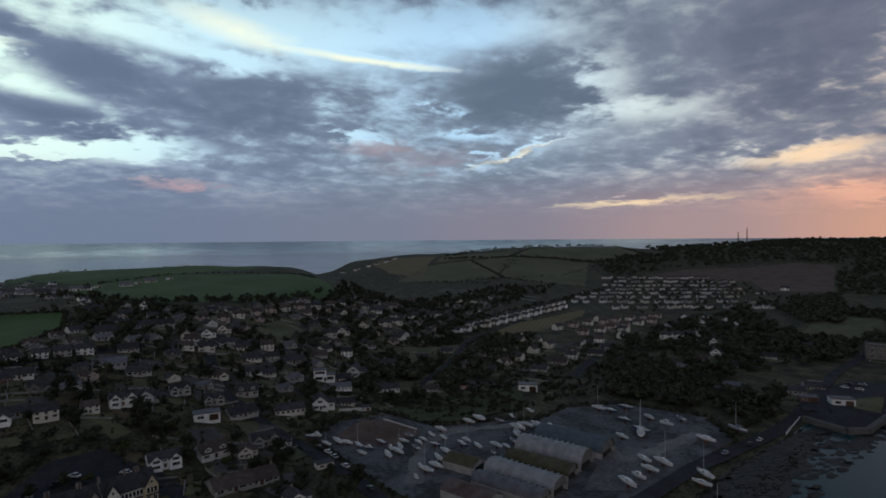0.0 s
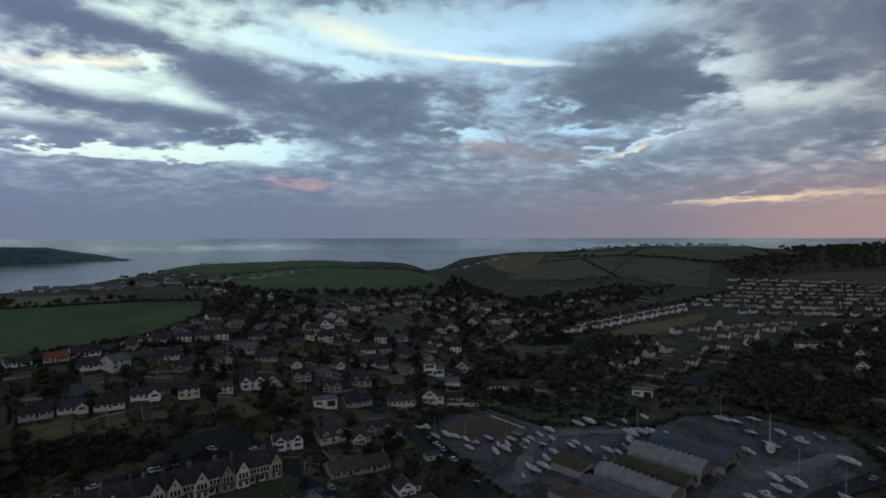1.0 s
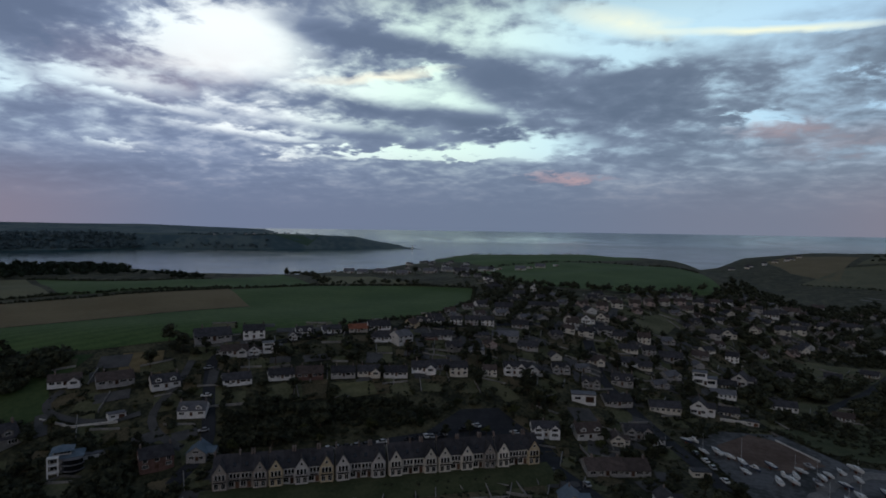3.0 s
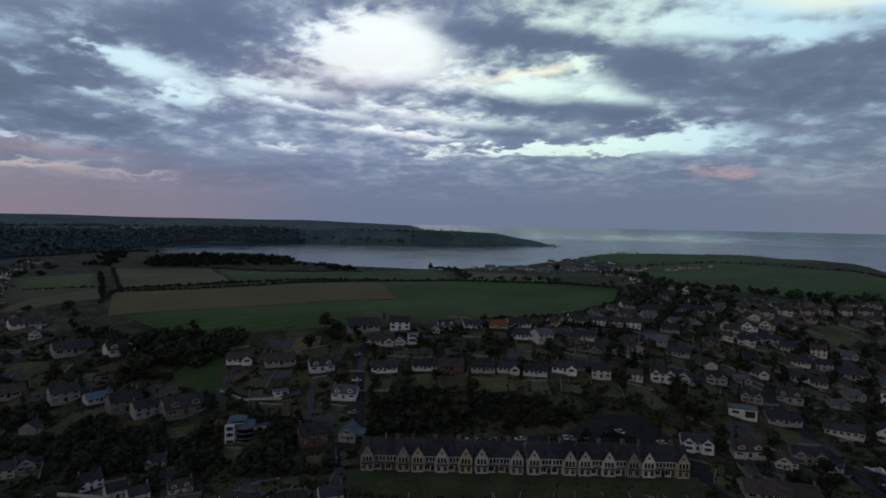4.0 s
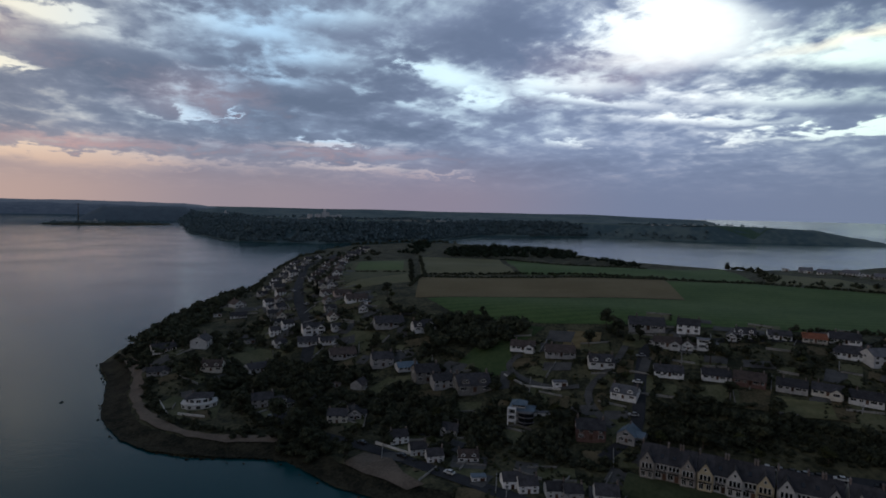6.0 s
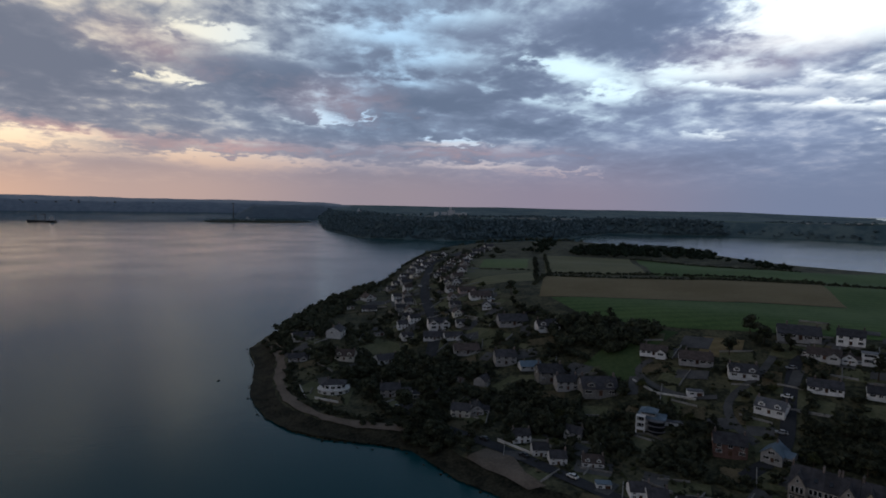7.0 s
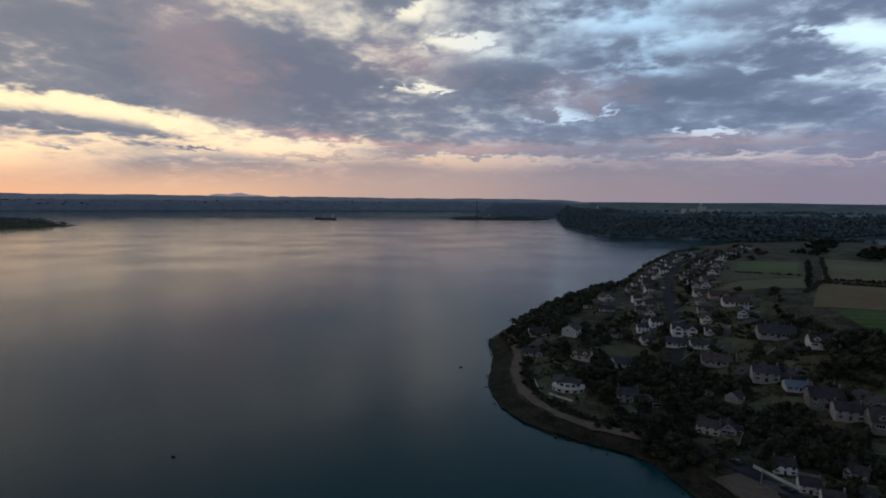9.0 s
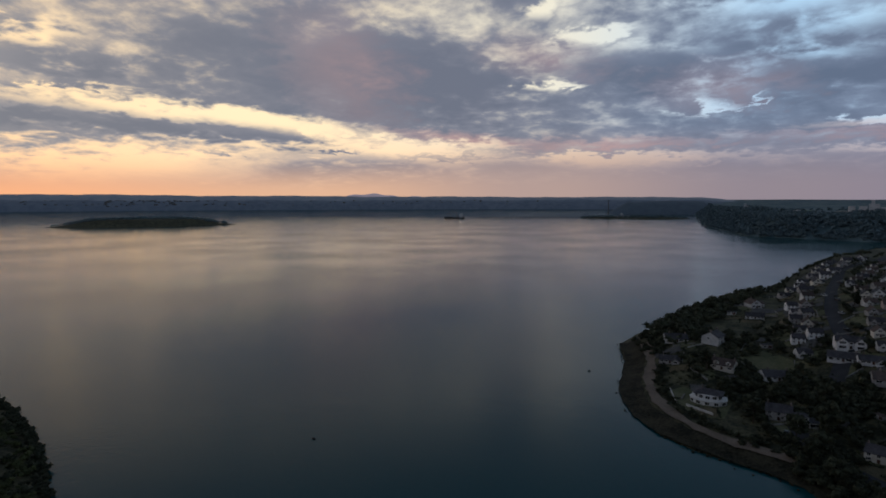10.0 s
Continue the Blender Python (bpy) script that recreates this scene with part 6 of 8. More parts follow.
def garden_ground():
    """Lawns, beds and drives, each laid as a small piece that follows the land, joined by kind."""
    heaps = {"lawn": ([], []), "bed": ([], []), "drive": ([], []), "wall": ([], [])}
    for n, (x, y, r) in enumerate(list(taken)):
        if math.hypot(x, y) > 640 or (100 < y < 262 and 20 < x < 215):
            continue
        if any(inside_by(np.array([x]), np.array([y]), g)[0] > 0 for g in GROVES) and n % 3:
            continue
        face = radians(bearing(x, y)) if n % 3 else radians(33)
        for kind, fx, fy, w, d in ((("lawn", "lawn", "bed")[n % 3], rng.uniform(-4, 4), -r * 0.75 - 6, rng.uniform(7, 15), rng.uniform(6, 12)),
                                   (("lawn", "bed", "lawn", "drive")[n % 4], rng.choice((-1, 1)) * r * 1.3, rng.uniform(-6, 5), rng.uniform(4, 8), rng.uniform(7, 14)),
                                   (("drive", "lawn")[n % 2], rng.uniform(-5, 5), r * 0.9 + 6, rng.uniform(7, 14), rng.uniform(5, 10))):
            vs, fs = heaps[kind]
            turn_ = face + rng.uniform(-0.15, 0.15)
            u = np.linspace(-0.5, 0.5, 4)
            gx, gy = np.meshgrid(fx + u * w, fy + u * d)
            px = x + gx * math.cos(turn_) - gy * math.sin(turn_)
            py = y + gx * math.sin(turn_) + gy * math.cos(turn_)
            pz = ground_at(px, py) + {"lawn": 0.26, "bed": 0.30, "drive": 0.36}[kind]
            k = len(vs)
            vs += np.stack([px, py, pz], -1).reshape(-1, 3).tolist()
            fs += [(k + i * 4 + j, k + i * 4 + j + 1, k + i * 4 + j + 5, k + i * 4 + j + 4) for i in range(3) for j in range(3)]
            edge = [(0, 0), (0, 3), (3, 3), (3, 0)]
            for m, ((a, b), (c, e)) in enumerate(zip(edge, edge[1:] + edge[:1])):
                p, q = (float(px[a, b]), float(py[a, b])), (float(px[c, e]), float(py[c, e]))
                if kind == "lawn" and m == n % 4 or kind == "bed" and m != n % 4:
                    PLOT_HEDGES.append([p, q])
                elif m == (n + 1) % 4 and kind != "drive":
                    ux, uy = q[0] - p[0], q[1] - p[1]
                    long = math.hypot(ux, uy)
                    ox, oy = -uy / long * 0.14, ux / long * 0.14
                    wv, wf = heaps["wall"]
                    k = len(wv)
                    for (cx, cy), h in ((p, -0.6), (q, -0.6), (q, 1.0), (p, 1.0)):
                        z = z_at(cx, cy) + h
                        wv += [(cx - ox, cy - oy, z), (cx + ox, cy + oy, z)]
                    wf += [(k, k + 2, k + 4, k + 6), (k + 1, k + 7, k + 5, k + 3), (k + 6, k + 4, k + 5, k + 7), (k, k + 6, k + 7, k + 1), (k + 2, k + 3, k + 5, k + 4)]
    for kind, m, label in (("lawn", M_LAWN, "mown garden lawns round the houses"), ("bed", M_BED, "rough olive-brown garden ground"), ("drive", M_DRIVE, "grey gravel drives beside the houses"), ("wall", M_PLOTWALL, "low rendered garden walls between plots")):
        tagged(mesh_object("garden_" + kind, *heaps[kind], m), label, "garden", kind="stuff")


PLOT_HEDGES = []
M_PLOTWALL = mottled("weathered garden wall", (0.16, 0.155, 0.145), (0.34, 0.33, 0.31), 0.15, 2)
garden_ground()


# ---------------- boatyard, quay, boats ----------------
M_SHEET = {"pale": ROOFS["grey"][0], "blue": mottled("blue-grey sheet", (0.075, 0.095, 0.115), (0.12, 0.14, 0.16), 0.3, 3),
           "olive": mottled("mossy olive sheet", (0.06, 0.056, 0.030), (0.11, 0.10, 0.06), 0.3, 3, vary=0.1),
           "light": mottled("light grey fibre sheet", (0.22, 0.22, 0.225), (0.34, 0.34, 0.34), 0.3, 3, vary=0.1),
           "rust": mottled("rust-red sheet", (0.085, 0.050, 0.042), (0.16, 0.13, 0.12), 0.12, 2)}


def vault_shed(ax, ay, bx, by, width, high, sheet, words):
    """A workshop under a barrel-vaulted sheet roof, with an open front."""
    ob = thing("boat_shed", words, "shed", "boatyard sheds")
    ln = math.hypot(bx - ax, by - ay)
    arc = [(-math.cos(a) * width / 2, 2.4 + math.sin(a) * (high - 2.4)) for a in np.linspace(0, math.pi, 13)]
    n = int(ln / 2.4)
    for i in range(n):
        y0, y1 = ln * i / n + 0.03, ln * (i + 1) / n - 0.03
        bm = bmesh.new()
        add_hull(bm, [[(px, y, pz) for px, pz in arc] + [(px * 0.965, y, pz - 0.12) for px, pz in arc[::-1]] for y in (y1, y0)])
        part("roof_sheet", bm, M_SHEET[sheet], ob)
    bm = bmesh.new()
    for s in (-1, 1):
        add_box(bm, s * width / 2 - 0.15, s * width / 2 + 0.15, 0, ln, -1, 2.35)
    add_hull(bm, [[(px * 0.95, y, pz - 0.13) for px, pz in arc] + [(width * 0.47, y, -1), (-width * 0.47, y, -1)] for y in (ln - 0.2, ln - 0.45)])
    part("wall", bm, WALLS["grey"][0], ob)
    bm = bmesh.new()
    add_hull(bm, [[(px * 0.95, y, pz - 0.13) for px, pz in arc] for y in (0.9, 0.6)])
    part("front_panel", bm, WALLS["stone"][0], ob)
    bm = bmesh.new()
    add_box(bm, -width * 0.3, width * 0.3, 0.75, 0.95, -1, 2.2)
    part("sliding_door", bm, M_TRIM, ob)
    if sheet in ("light", "pale"):
        for i in range(1, n):
            bm = bmesh.new()
            a = 2.1
            px, pz = -math.cos(a) * width / 2, 2.4 + math.sin(a) * (high - 2.4)
            add_box(bm, px - 0.9, px + 0.9, ln * i / n - 0.35, ln * i / n + 0.35, pz - 0.25, pz + 0.12)
            part("rooflight", bm, M_GLASS, ob)
    turn_ = math.degrees(math.atan2(-(bx - ax), by - ay))
    for q in np.linspace(0, 1, 4):
        taken.append((ax + (bx - ax) * q, ay + (by - ay) * q, width * 0.7))
    ob.matrix_basis = pose(ax, ay, z_at((ax + bx) / 2, (ay + by) / 2) + 0.1, 0, 0, turn_)


vault_shed(137, 208, 119, 235, 13, 7.0, "blue", "large blue-grey barrel-roofed boat shed")
vault_shed(122, 200, 105, 225, 12, 7.2, "light", "light grey barrel-roofed boat shed with rooflights")
vault_shed(111, 192, 95, 215, 9, 5.6, "olive", "mossy olive barrel-roofed boat shed")
vault_shed(100, 182, 84, 208, 10, 6.2, "light", "light grey barrel-roofed boat shed with ribs")
vault_shed(91, 176, 75, 200, 8, 5.2, "pale", "low grey barrel-roofed boat shed")


def gable_shed(x, y, turn_, w, d, sheet, words):
    ob = thing("boat_shed", words, "shed", "boatyard sheds")
    bm = bmesh.new()
    gable_block(bm, -w / 2, w / 2, -d / 2, d / 2, 3.4, 1.9, False)
    body(ob, bm, "grey")
    bm = bmesh.new()
    gable_roof(bm, -w / 2, w / 2, -d / 2, d / 2, 3.4, 1.9, False)
    part("roof", bm, M_SHEET[sheet], ob)
    bm = bmesh.new()
    add_box(bm, -w * 0.3, w * 0.3, -d / 2 - 0.12, -d / 2 - 0.003, -0.5, 2.9)
    part("sliding_door", bm, M_TRIM, ob)
    taken.append((x, y, d * 0.6))
    ob.matrix_basis = pose(x, y, z_at(x, y) + 0.1, 0, 0, turn_)


gable_shed(68, 187, 33, 10, 20, "rust", "low gabled shed with a rust-red and grey roof")
gable_shed(75, 214, 37, 10, 14, "olive", "low gabled shed with a mossy olive roof")

M_HULL = {"white": mottled("white gelcoat", (0.60, 0.60, 0.58), (0.74, 0.74, 0.72), 1, 6, rough=0.35, spec=0.5, vary=0.12),
          "blue": mottled("dark blue gelcoat", (0.02, 0.03, 0.07), (0.04, 0.06, 0.12), 1, 6, rough=0.35, spec=0.5, vary=0.2),
          "grey": mottled("grey boat cover", (0.16, 0.17, 0.19), (0.26, 0.27, 0.29), 1, 6, vary=0.2)}
M_HULL["dark"] = mottled("black tarred hull", (0.012, 0.012, 0.014), (0.03, 0.03, 0.032), 1, 6)
M_FOUL = mottled("red-brown antifouling", (0.10, 0.03, 0.02), (0.18, 0.06, 0.04), 1, 6, vary=0.4)
M_DECK = mottled("pale deck", (0.42, 0.41, 0.38), (0.58, 0.57, 0.54), 1, 6)
M_ALU = mottled("mast aluminium", (0.42, 0.42, 0.42), (0.55, 0.55, 0.55), 1, 9, rough=0.4)
M_STEEL = mottled("rusty steel props", (0.06, 0.04, 0.03), (0.14, 0.10, 0.08), 1, 8)


def hull_rings(L, B, D, top):
    rings = []
    for q in np.linspace(0, 1, 9):
        y = (q - 0.5) * L
        b = B / 2 * (math.sin(math.pi * min(1.0, 0.22 + q * 0.78)) ** 0.75 if q < 1 else 0.03)
        b = max(b, 0.05)
        k = D * (0.45 + 0.55 * math.sin(math.pi * (0.15 + 0.7 * q)))
        sheer = top + 0.35 * (q ** 2)
        rings.append([(-b, y, sheer), (-b * 0.92, y, top - k * 0.45), (-b * 0.5, y, top - k * 0.9), (0, y, top - k),
                      (b * 0.5, y, top - k * 0.9), (b * 0.92, y, top - k * 0.45), (b, y, sheer)])
    return rings[::-1]


def boat_build(kind, hull, afloat=False):
    L, B, D = {"yacht": (10.5, 3.3, 1.5), "masted": (11.0, 3.4, 1.5), "motor": (7.5, 2.7, 1.3)}[kind]
    words = {"yacht": "sailing yacht without a mast", "masted": "sailing yacht with a tall mast", "motor": "small motor cruiser"}[kind]
    colour = {"white": "white", "blue": "dark blue", "grey": "grey covered", "dark": "black"}[hull]
    ob = thing("boat", f"{colour} {words} " + ("lying on the water" if afloat else "propped ashore"), "boat", "boats")
    top = 0.9 if afloat else (3.1 if kind != "motor" else 2.2)
    bm = bmesh.new()
    add_hull(bm, hull_rings(L, B, D, top))
    part("hull", bm, M_HULL[hull], ob)
    bm = bmesh.new()
    add_hull(bm, [[(x * 0.9, y * 0.96, max(z, top) + 0.02 + dz) for x, y, z in (r[0], r[6])] + [(r[6][0] * 0.9, r[6][1] * 0.96, top - 0.2), (r[0][0] * 0.9, r[0][1] * 0.96, top - 0.2)] for r, dz in zip(hull_rings(L, B, D, top), [0] * 9)])
    part("deck", bm, M_DECK if hull != "dark" else M_HULL["dark"], ob)
    bm = bmesh.new()
    cab = [(-B * 0.27, top + 0.05), (B * 0.27, top + 0.05), (B * 0.22, top + 0.75), (-B * 0.22, top + 0.75)]
    h = 1.0 if kind != "motor" else 1.9
    add_hull(bm, [[(px * s, y, top + (pz - top) * h * k) for px, pz in cab] for y, s, k in ((L * 0.26, 0.55, 0.6), (L * 0.12, 0.95, 1), (-L * 0.14, 1, 1), (-L * 0.16, 1, 0.9))])
    cabin = part("cabin", bm, M_HULL[hull if hull in ("grey", "dark") else "white"], ob)
    bm = bmesh.new()
    for s in (-1, 1):
        add_box(bm, s * B * 0.255 - 0.03, s * B * 0.255 + 0.03, -L * 0.1, L * 0.1, top + 0.3 * h, top + 0.55 * h)
    part("cabin_window", bm, M_GLASS, cabin)
    if not afloat:
        if kind != "motor":
            bm = bmesh.new()
            add_hull(bm, [[(-0.12, -0.9, z), (0.12, -0.9, z), (0.05, 0.9 + k, z), (-0.05, 0.9 + k, z)] for z, k in ((0.1, 0.0), (top - D * 0.75, 0.5))])
            part("keel", bm, M_FOUL, ob)
        for x, y in ((-B * 0.42, -L * 0.2), (B * 0.42, -L * 0.2), (-B * 0.42, L * 0.18), (B * 0.42, L * 0.18)):
            bm = bmesh.new()
            add_hull(bm, [[(x * (1.25 if z < 0.5 else 1) + dx, y + dy, z) for dx, dy in ((-.06, -.06), (.06, -.06), (.06, .06), (-.06, .06))] for z in (-0.1, top - D * 0.55)])
            part("prop", bm, M_STEEL, ob)
    if kind == "masted":
        bm = bmesh.new()
        add_hull(bm, [[(math.cos(a) * r, 0.8 + math.sin(a) * r, z) for a in np.linspace(0, 6.283, 7)[:-1]] for z, r in ((top, 0.11), (top + 13.5, 0.07))])
        mast = part("mast", bm, M_ALU, ob)
        bm = bmesh.new()
        for z, w in ((top + 5, 1.0), (top + 9, 0.75)):
            add_box(bm, -w, w, 0.77, 0.83, z, z + 0.06)
        part("spreader", bm, M_ALU, mast)
        bm = bmesh.new()
        add_box(bm, -0.06, 0.06, -3.6, 0.7, top + 1.45, top + 1.58)
        part("boom", bm, M_ALU, ob)
    return ob


def boat(x, y, kind, hull, turn_, size=1.0, afloat=False):
    z = 0.0 if afloat else z_at(x, y) + 0.3
    taken.append((x, y, 5))
    put(("boat", kind, hull, afloat), lambda: boat_build(kind, hull, afloat), pose(x, y, z, 0, 0, turn_) @ Matrix.Scale(size, 4))


YARD_WEST = [(34, 252), (25, 254), (38, 239), (42, 243), (48, 233), (48, 248), (53, 235), (55, 241), (61, 237), (64, 242), (62, 253), (72, 251), (78, 255), (76, 246), (67, 224),
             (64, 216), (58, 218), (54, 210), (19, 262), (30, 255), (38, 247), (67, 246), (111, 243), (120, 248), (125, 246), (109, 259), (102, 265), (118, 264), (130, 269), (59, 214), (95, 229), (51, 241), (58, 247), (70, 238), (72, 229), (81, 235), (85, 239), (87, 231), (91, 223), (99, 227), (104, 231), (109, 240)]
YARD_EAST = [(113, 246), (118, 249), (123, 246), (128, 243), (94, 262), (100, 265), (168, 241), (153, 222), (166, 226), (182, 241), (184, 231), (195, 234), (186, 207), (209, 213),
             (146, 197), (151, 191), (142, 188), (134, 184), (126, 179), (156, 176), (162, 181), (169, 255), (166, 261), (180, 258), (22, 264)]
for i, (x, y) in enumerate(YARD_WEST + YARD_EAST):
    kind = ("yacht", "masted", "yacht", "motor", "yacht", "yacht", "masted")[i % 7]
    hull = ("white", "white", "white", "blue", "white", "white", "grey", "white", "white")[(i * 4 + i // 5) % 9]
    boat(x, y, kind, hull, bearing(x, y) + (50 if i >= len(YARD_WEST) else 32) + rng.uniform(-18, 18) + (180 if i % 3 == 0 else 0), rng.uniform(0.7, 0.92) if i >= len(YARD_WEST) else rng.uniform(0.52, 0.72))
boat(163, 222, "masted", "white", -35, 1.05)
for x, y in ((146, 158), (133, 152)):
    boat(x, y, "masted", "white", 40 + x, 0.75, True)
for x, y in ((-944, -707), (-874, 88), (-403, -194), (-325, -27), (-194, -123), (-1458, -529), (-641, -79), (-397, -285), (-1524, 40), (-1383, -503)):
    boat(x, y, "motor", "dark", x % 180, 0.27, True)

# quay
bm = bmesh.new()
for a, b in (((262, 224), (264, 203)), ((264, 203), (274, 200)), ((274, 200), (312, 215)), ((312, 215), (380, 240))):
    d = Vector((b[0] - a[0], b[1] - a[1], 0)).normalized()
    s = Vector((-d.y, d.x, 0)) * 1.3
    add_hull(bm, [[(p[0] - s.x, p[1] - s.y, -3), (p[0] + s.x, p[1] + s.y, -3), (p[0] + s.x, p[1] + s.y, 2.7), (p[0] - s.x, p[1] - s.y, 2.7)] for p in (b, a)])
me = bpy.data.meshes.new("quay_wall")
bm.to_mesh(me)
bm.free()
me.materials.append(M_STONE)
tagged(new("quay_wall", me), "grey stone quay wall round a car park", "quay", kind="structure")
patch("quay_apron", [(265, 224), (266, 206), (274, 203), (312, 218), (372, 245), (350, 268), (300, 248)], M_ROAD, "dark asphalt quay with parked cars", "quay", lift=0.5, step=6)


# --- garden and shore walls ---
def low_wall(line, high, label, material=M_PALEWALL):
    bm = bmesh.new()
    for a, b in zip(line, line[1:]):
        d = Vector((b[0] - a[0], b[1] - a[1], 0)).normalized()
        s = Vector((-d.y, d.x, 0)) * 0.16
        n = max(1, int(math.dist(a, b) / 5))
        pts = [(a[0] + (b[0] - a[0]) * i / n, a[1] + (b[1] - a[1]) * i / n) for i in range(n + 1)]
        add_hull(bm, [[(p[0] - s.x, p[1] - s.y, z_at(*p) - 0.8), (p[0] + s.x, p[1] + s.y, z_at(*p) - 0.8), (p[0] + s.x, p[1] + s.y, z_at(*p) + high), (p[0] - s.x, p[1] - s.y, z_at(*p) + high)] for p in pts[::-1]])
    m = bpy.data.meshes.new("garden_wall")
    bm.to_mesh(m)
    bm.free()
    m.materials.append(material)
    tagged(new("garden_wall", m), label, "wall", kind="structure")


low_wall([(-274, 20), (-265, 30)], 1.3, "low white garden wall by the shore villa")
low_wall([(-296, 14), (-276, 16)], 0.9, "low white wall above the beach")
low_wall([(-206, 86), (-196, 91), (-190, 94)], 1.2, "white wall before the shore cottages")
low_wall([(-190, 166), (-203, 157), (-217, 155)], 0.9, "low pale wall round a drive")
low_wall([(-184, 130), (-187, 134), (-184, 139), (-178, 141)], 0.7, "low curved stone garden wall", M_STONE)
low_wall([(-128, 147), (-84, 172), (-36, 206)], 1.0, "low stone wall above the terrace lawn", M_STONE)
low_wall([(236, 211), (262, 226)], 1.1, "pale wall beside the shore road")
low_wall([(56, 281), (68, 262)], 1.0, "pale wall across the bare soil")
low_wall([(36, 297), (52, 300)], 1.6, "long pale wall above the yard")


# --- cars ---
PAINT = {"white": M_HULL["white"], "dark": mottled("dark car paint", (0.012, 0.013, 0.016), (0.03, 0.03, 0.034), 1, 5, rough=0.3, spec=0.6),
         "silver": mottled("silver car paint", (0.26, 0.27, 0.28), (0.34, 0.35, 0.36), 1, 5, rough=0.3, spec=0.6),}
M_RUBBER = surface("tyre rubber", (0.015, 0.015, 0.015), 0.85)


def car_build(paint):
    ob = thing("car", f"{paint} hatchback car parked on the asphalt", "car", "parked cars")
    bm = bmesh.new()
    prof = [(-2.0, 0.35), (2.0, 0.35), (2.05, 0.7), (1.9, 0.9), (-1.2, 1.0), (-1.95, 0.95), (-2.08, 0.6)]
    add_hull(bm, [[(x * k, y, z) for y, z in prof] for x, k in ((-0.86, 1.0), (0.86, 1.0))])
    part("body", bm, PAINT[paint], ob)
    bm = bmesh.new()
    prof = [(-1.7, 0.94), (1.0, 0.94), (0.3, 1.42), (-1.1, 1.45)]
    add_hull(bm, [[(x, y, z) for y, z in prof] for x in (-0.72, 0.72)])
    cab = part("cabin_glass", bm, M_GLASS, ob)
    bm = bmesh.new()
    add_box(bm, -0.7, 0.7, -1.1, 0.35, 1.43, 1.5)
    part("car_roof", bm, PAINT[paint], cab)
    for x in (-0.8, 0.8):
        for y in (-1.25, 1.3):
            bm = bmesh.new()
            bmesh.ops.create_cone(bm, cap_ends=True, segments=12, radius1=0.33, radius2=0.33, depth=0.22, matrix=pose(x, y, 0.33, 0, 90, 0))
            part("wheel", bm, M_RUBBER, ob)
    return ob


CARS = [(-81, 207, 33), (-79, 209, 33), (-77, 210, 33), (-75, 212, 33), (-73, 214, 33), (-67, 220, 120), (-63, 225, 60), (-84, 204, 120), (-93, 198, 125), (-157, 175, 140), (-190, 90, 115),
        (27, 240, 20), (33, 217, 22), (25, 246, 22), (206, 203, -60), (215, 206, -60), (187, 197, -65), (-252, 55, 70), (-17, 208, 30), (-30, 212, 50), (330, 255, 20), (340, 260, 20), (334, 249, 20), (346, 256, 20), (-358, 104, 100), (-390, 110, 105), (-420, 116, 105), (-440, 114, 112), (-480, 134, 112), (-170, 191, 125), (-182, 206, 150), (-140, 272, 140), (-120, 288, 140), (22, 252, 22), (30, 229, 22), (36, 206, 10),
        (-110, 186, 123), (-107, 188, 123), (-104, 190, 123), (-101, 192, 123), (-98, 194, 123), (-48, 229, 60), (-45, 227, 60), (-42, 225, 60), (-8, 290, 35), (-24, 312, 20), (-27, 350, 0), (-208, 81, 120), (-170, 99, 115)]
for i, (x, y, a) in enumerate(CARS):
    paint = ("dark", "white", "silver", "dark", "silver", "dark", "white")[i % 7]
    put(("car", paint), lambda: car_build(paint), pose(x, y, z_at(x, y) + 0.42, 0, 0, a))


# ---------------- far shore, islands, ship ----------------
# backdrop strips: bluish base colours that already hold the distance haze
M_HAZELAND = mottled("haze-tinted wooded shore", (0.030, 0.046, 0.060), (0.066, 0.082, 0.094), 0.012, 0.03)
M_HAZEHILL = mottled("haze-tinted farmed hills", (0.070, 0.088, 0.100), (0.130, 0.138, 0.140), 0.008, 0.03)
M_HAZEWOOD = mottled("haze-tinted dark wood", (0.016, 0.026, 0.034), (0.030, 0.044, 0.052), 0.012, 0.03)
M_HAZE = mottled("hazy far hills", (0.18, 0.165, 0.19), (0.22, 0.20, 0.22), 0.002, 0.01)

# faint emission stands in for hazy air before the strips; none is a lamp
for m, glow in ((M_HAZELAND, (0.016, 0.022, 0.036)), (M_HAZEWOOD, (0.010, 0.015, 0.024)), (M_HAZEHILL, (0.030, 0.038, 0.056)), (M_HAZE, (0.17, 0.145, 0.175))):
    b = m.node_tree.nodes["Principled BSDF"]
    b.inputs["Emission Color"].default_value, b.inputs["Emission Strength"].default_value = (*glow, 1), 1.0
# leaves lightened and blued, so the haze over far woods sits in their colour
M_HAZETREE = leafy("haze-tinted far trees", (0.082, 0.124, 0.142), (0.118, 0.166, 0.180))
# pasture and stubble again with blue mixed in, as painted haze for far fields
M_HAZEGREEN = mottled("haze-tinted far green field", (0.050, 0.094, 0.066), (0.074, 0.120, 0.082), 0.01, 0.05)
M_HAZESTUBBLE = mottled("haze-tinted far stubble field", (0.140, 0.140, 0.120), (0.180, 0.176, 0.150), 0.01, 0.05)


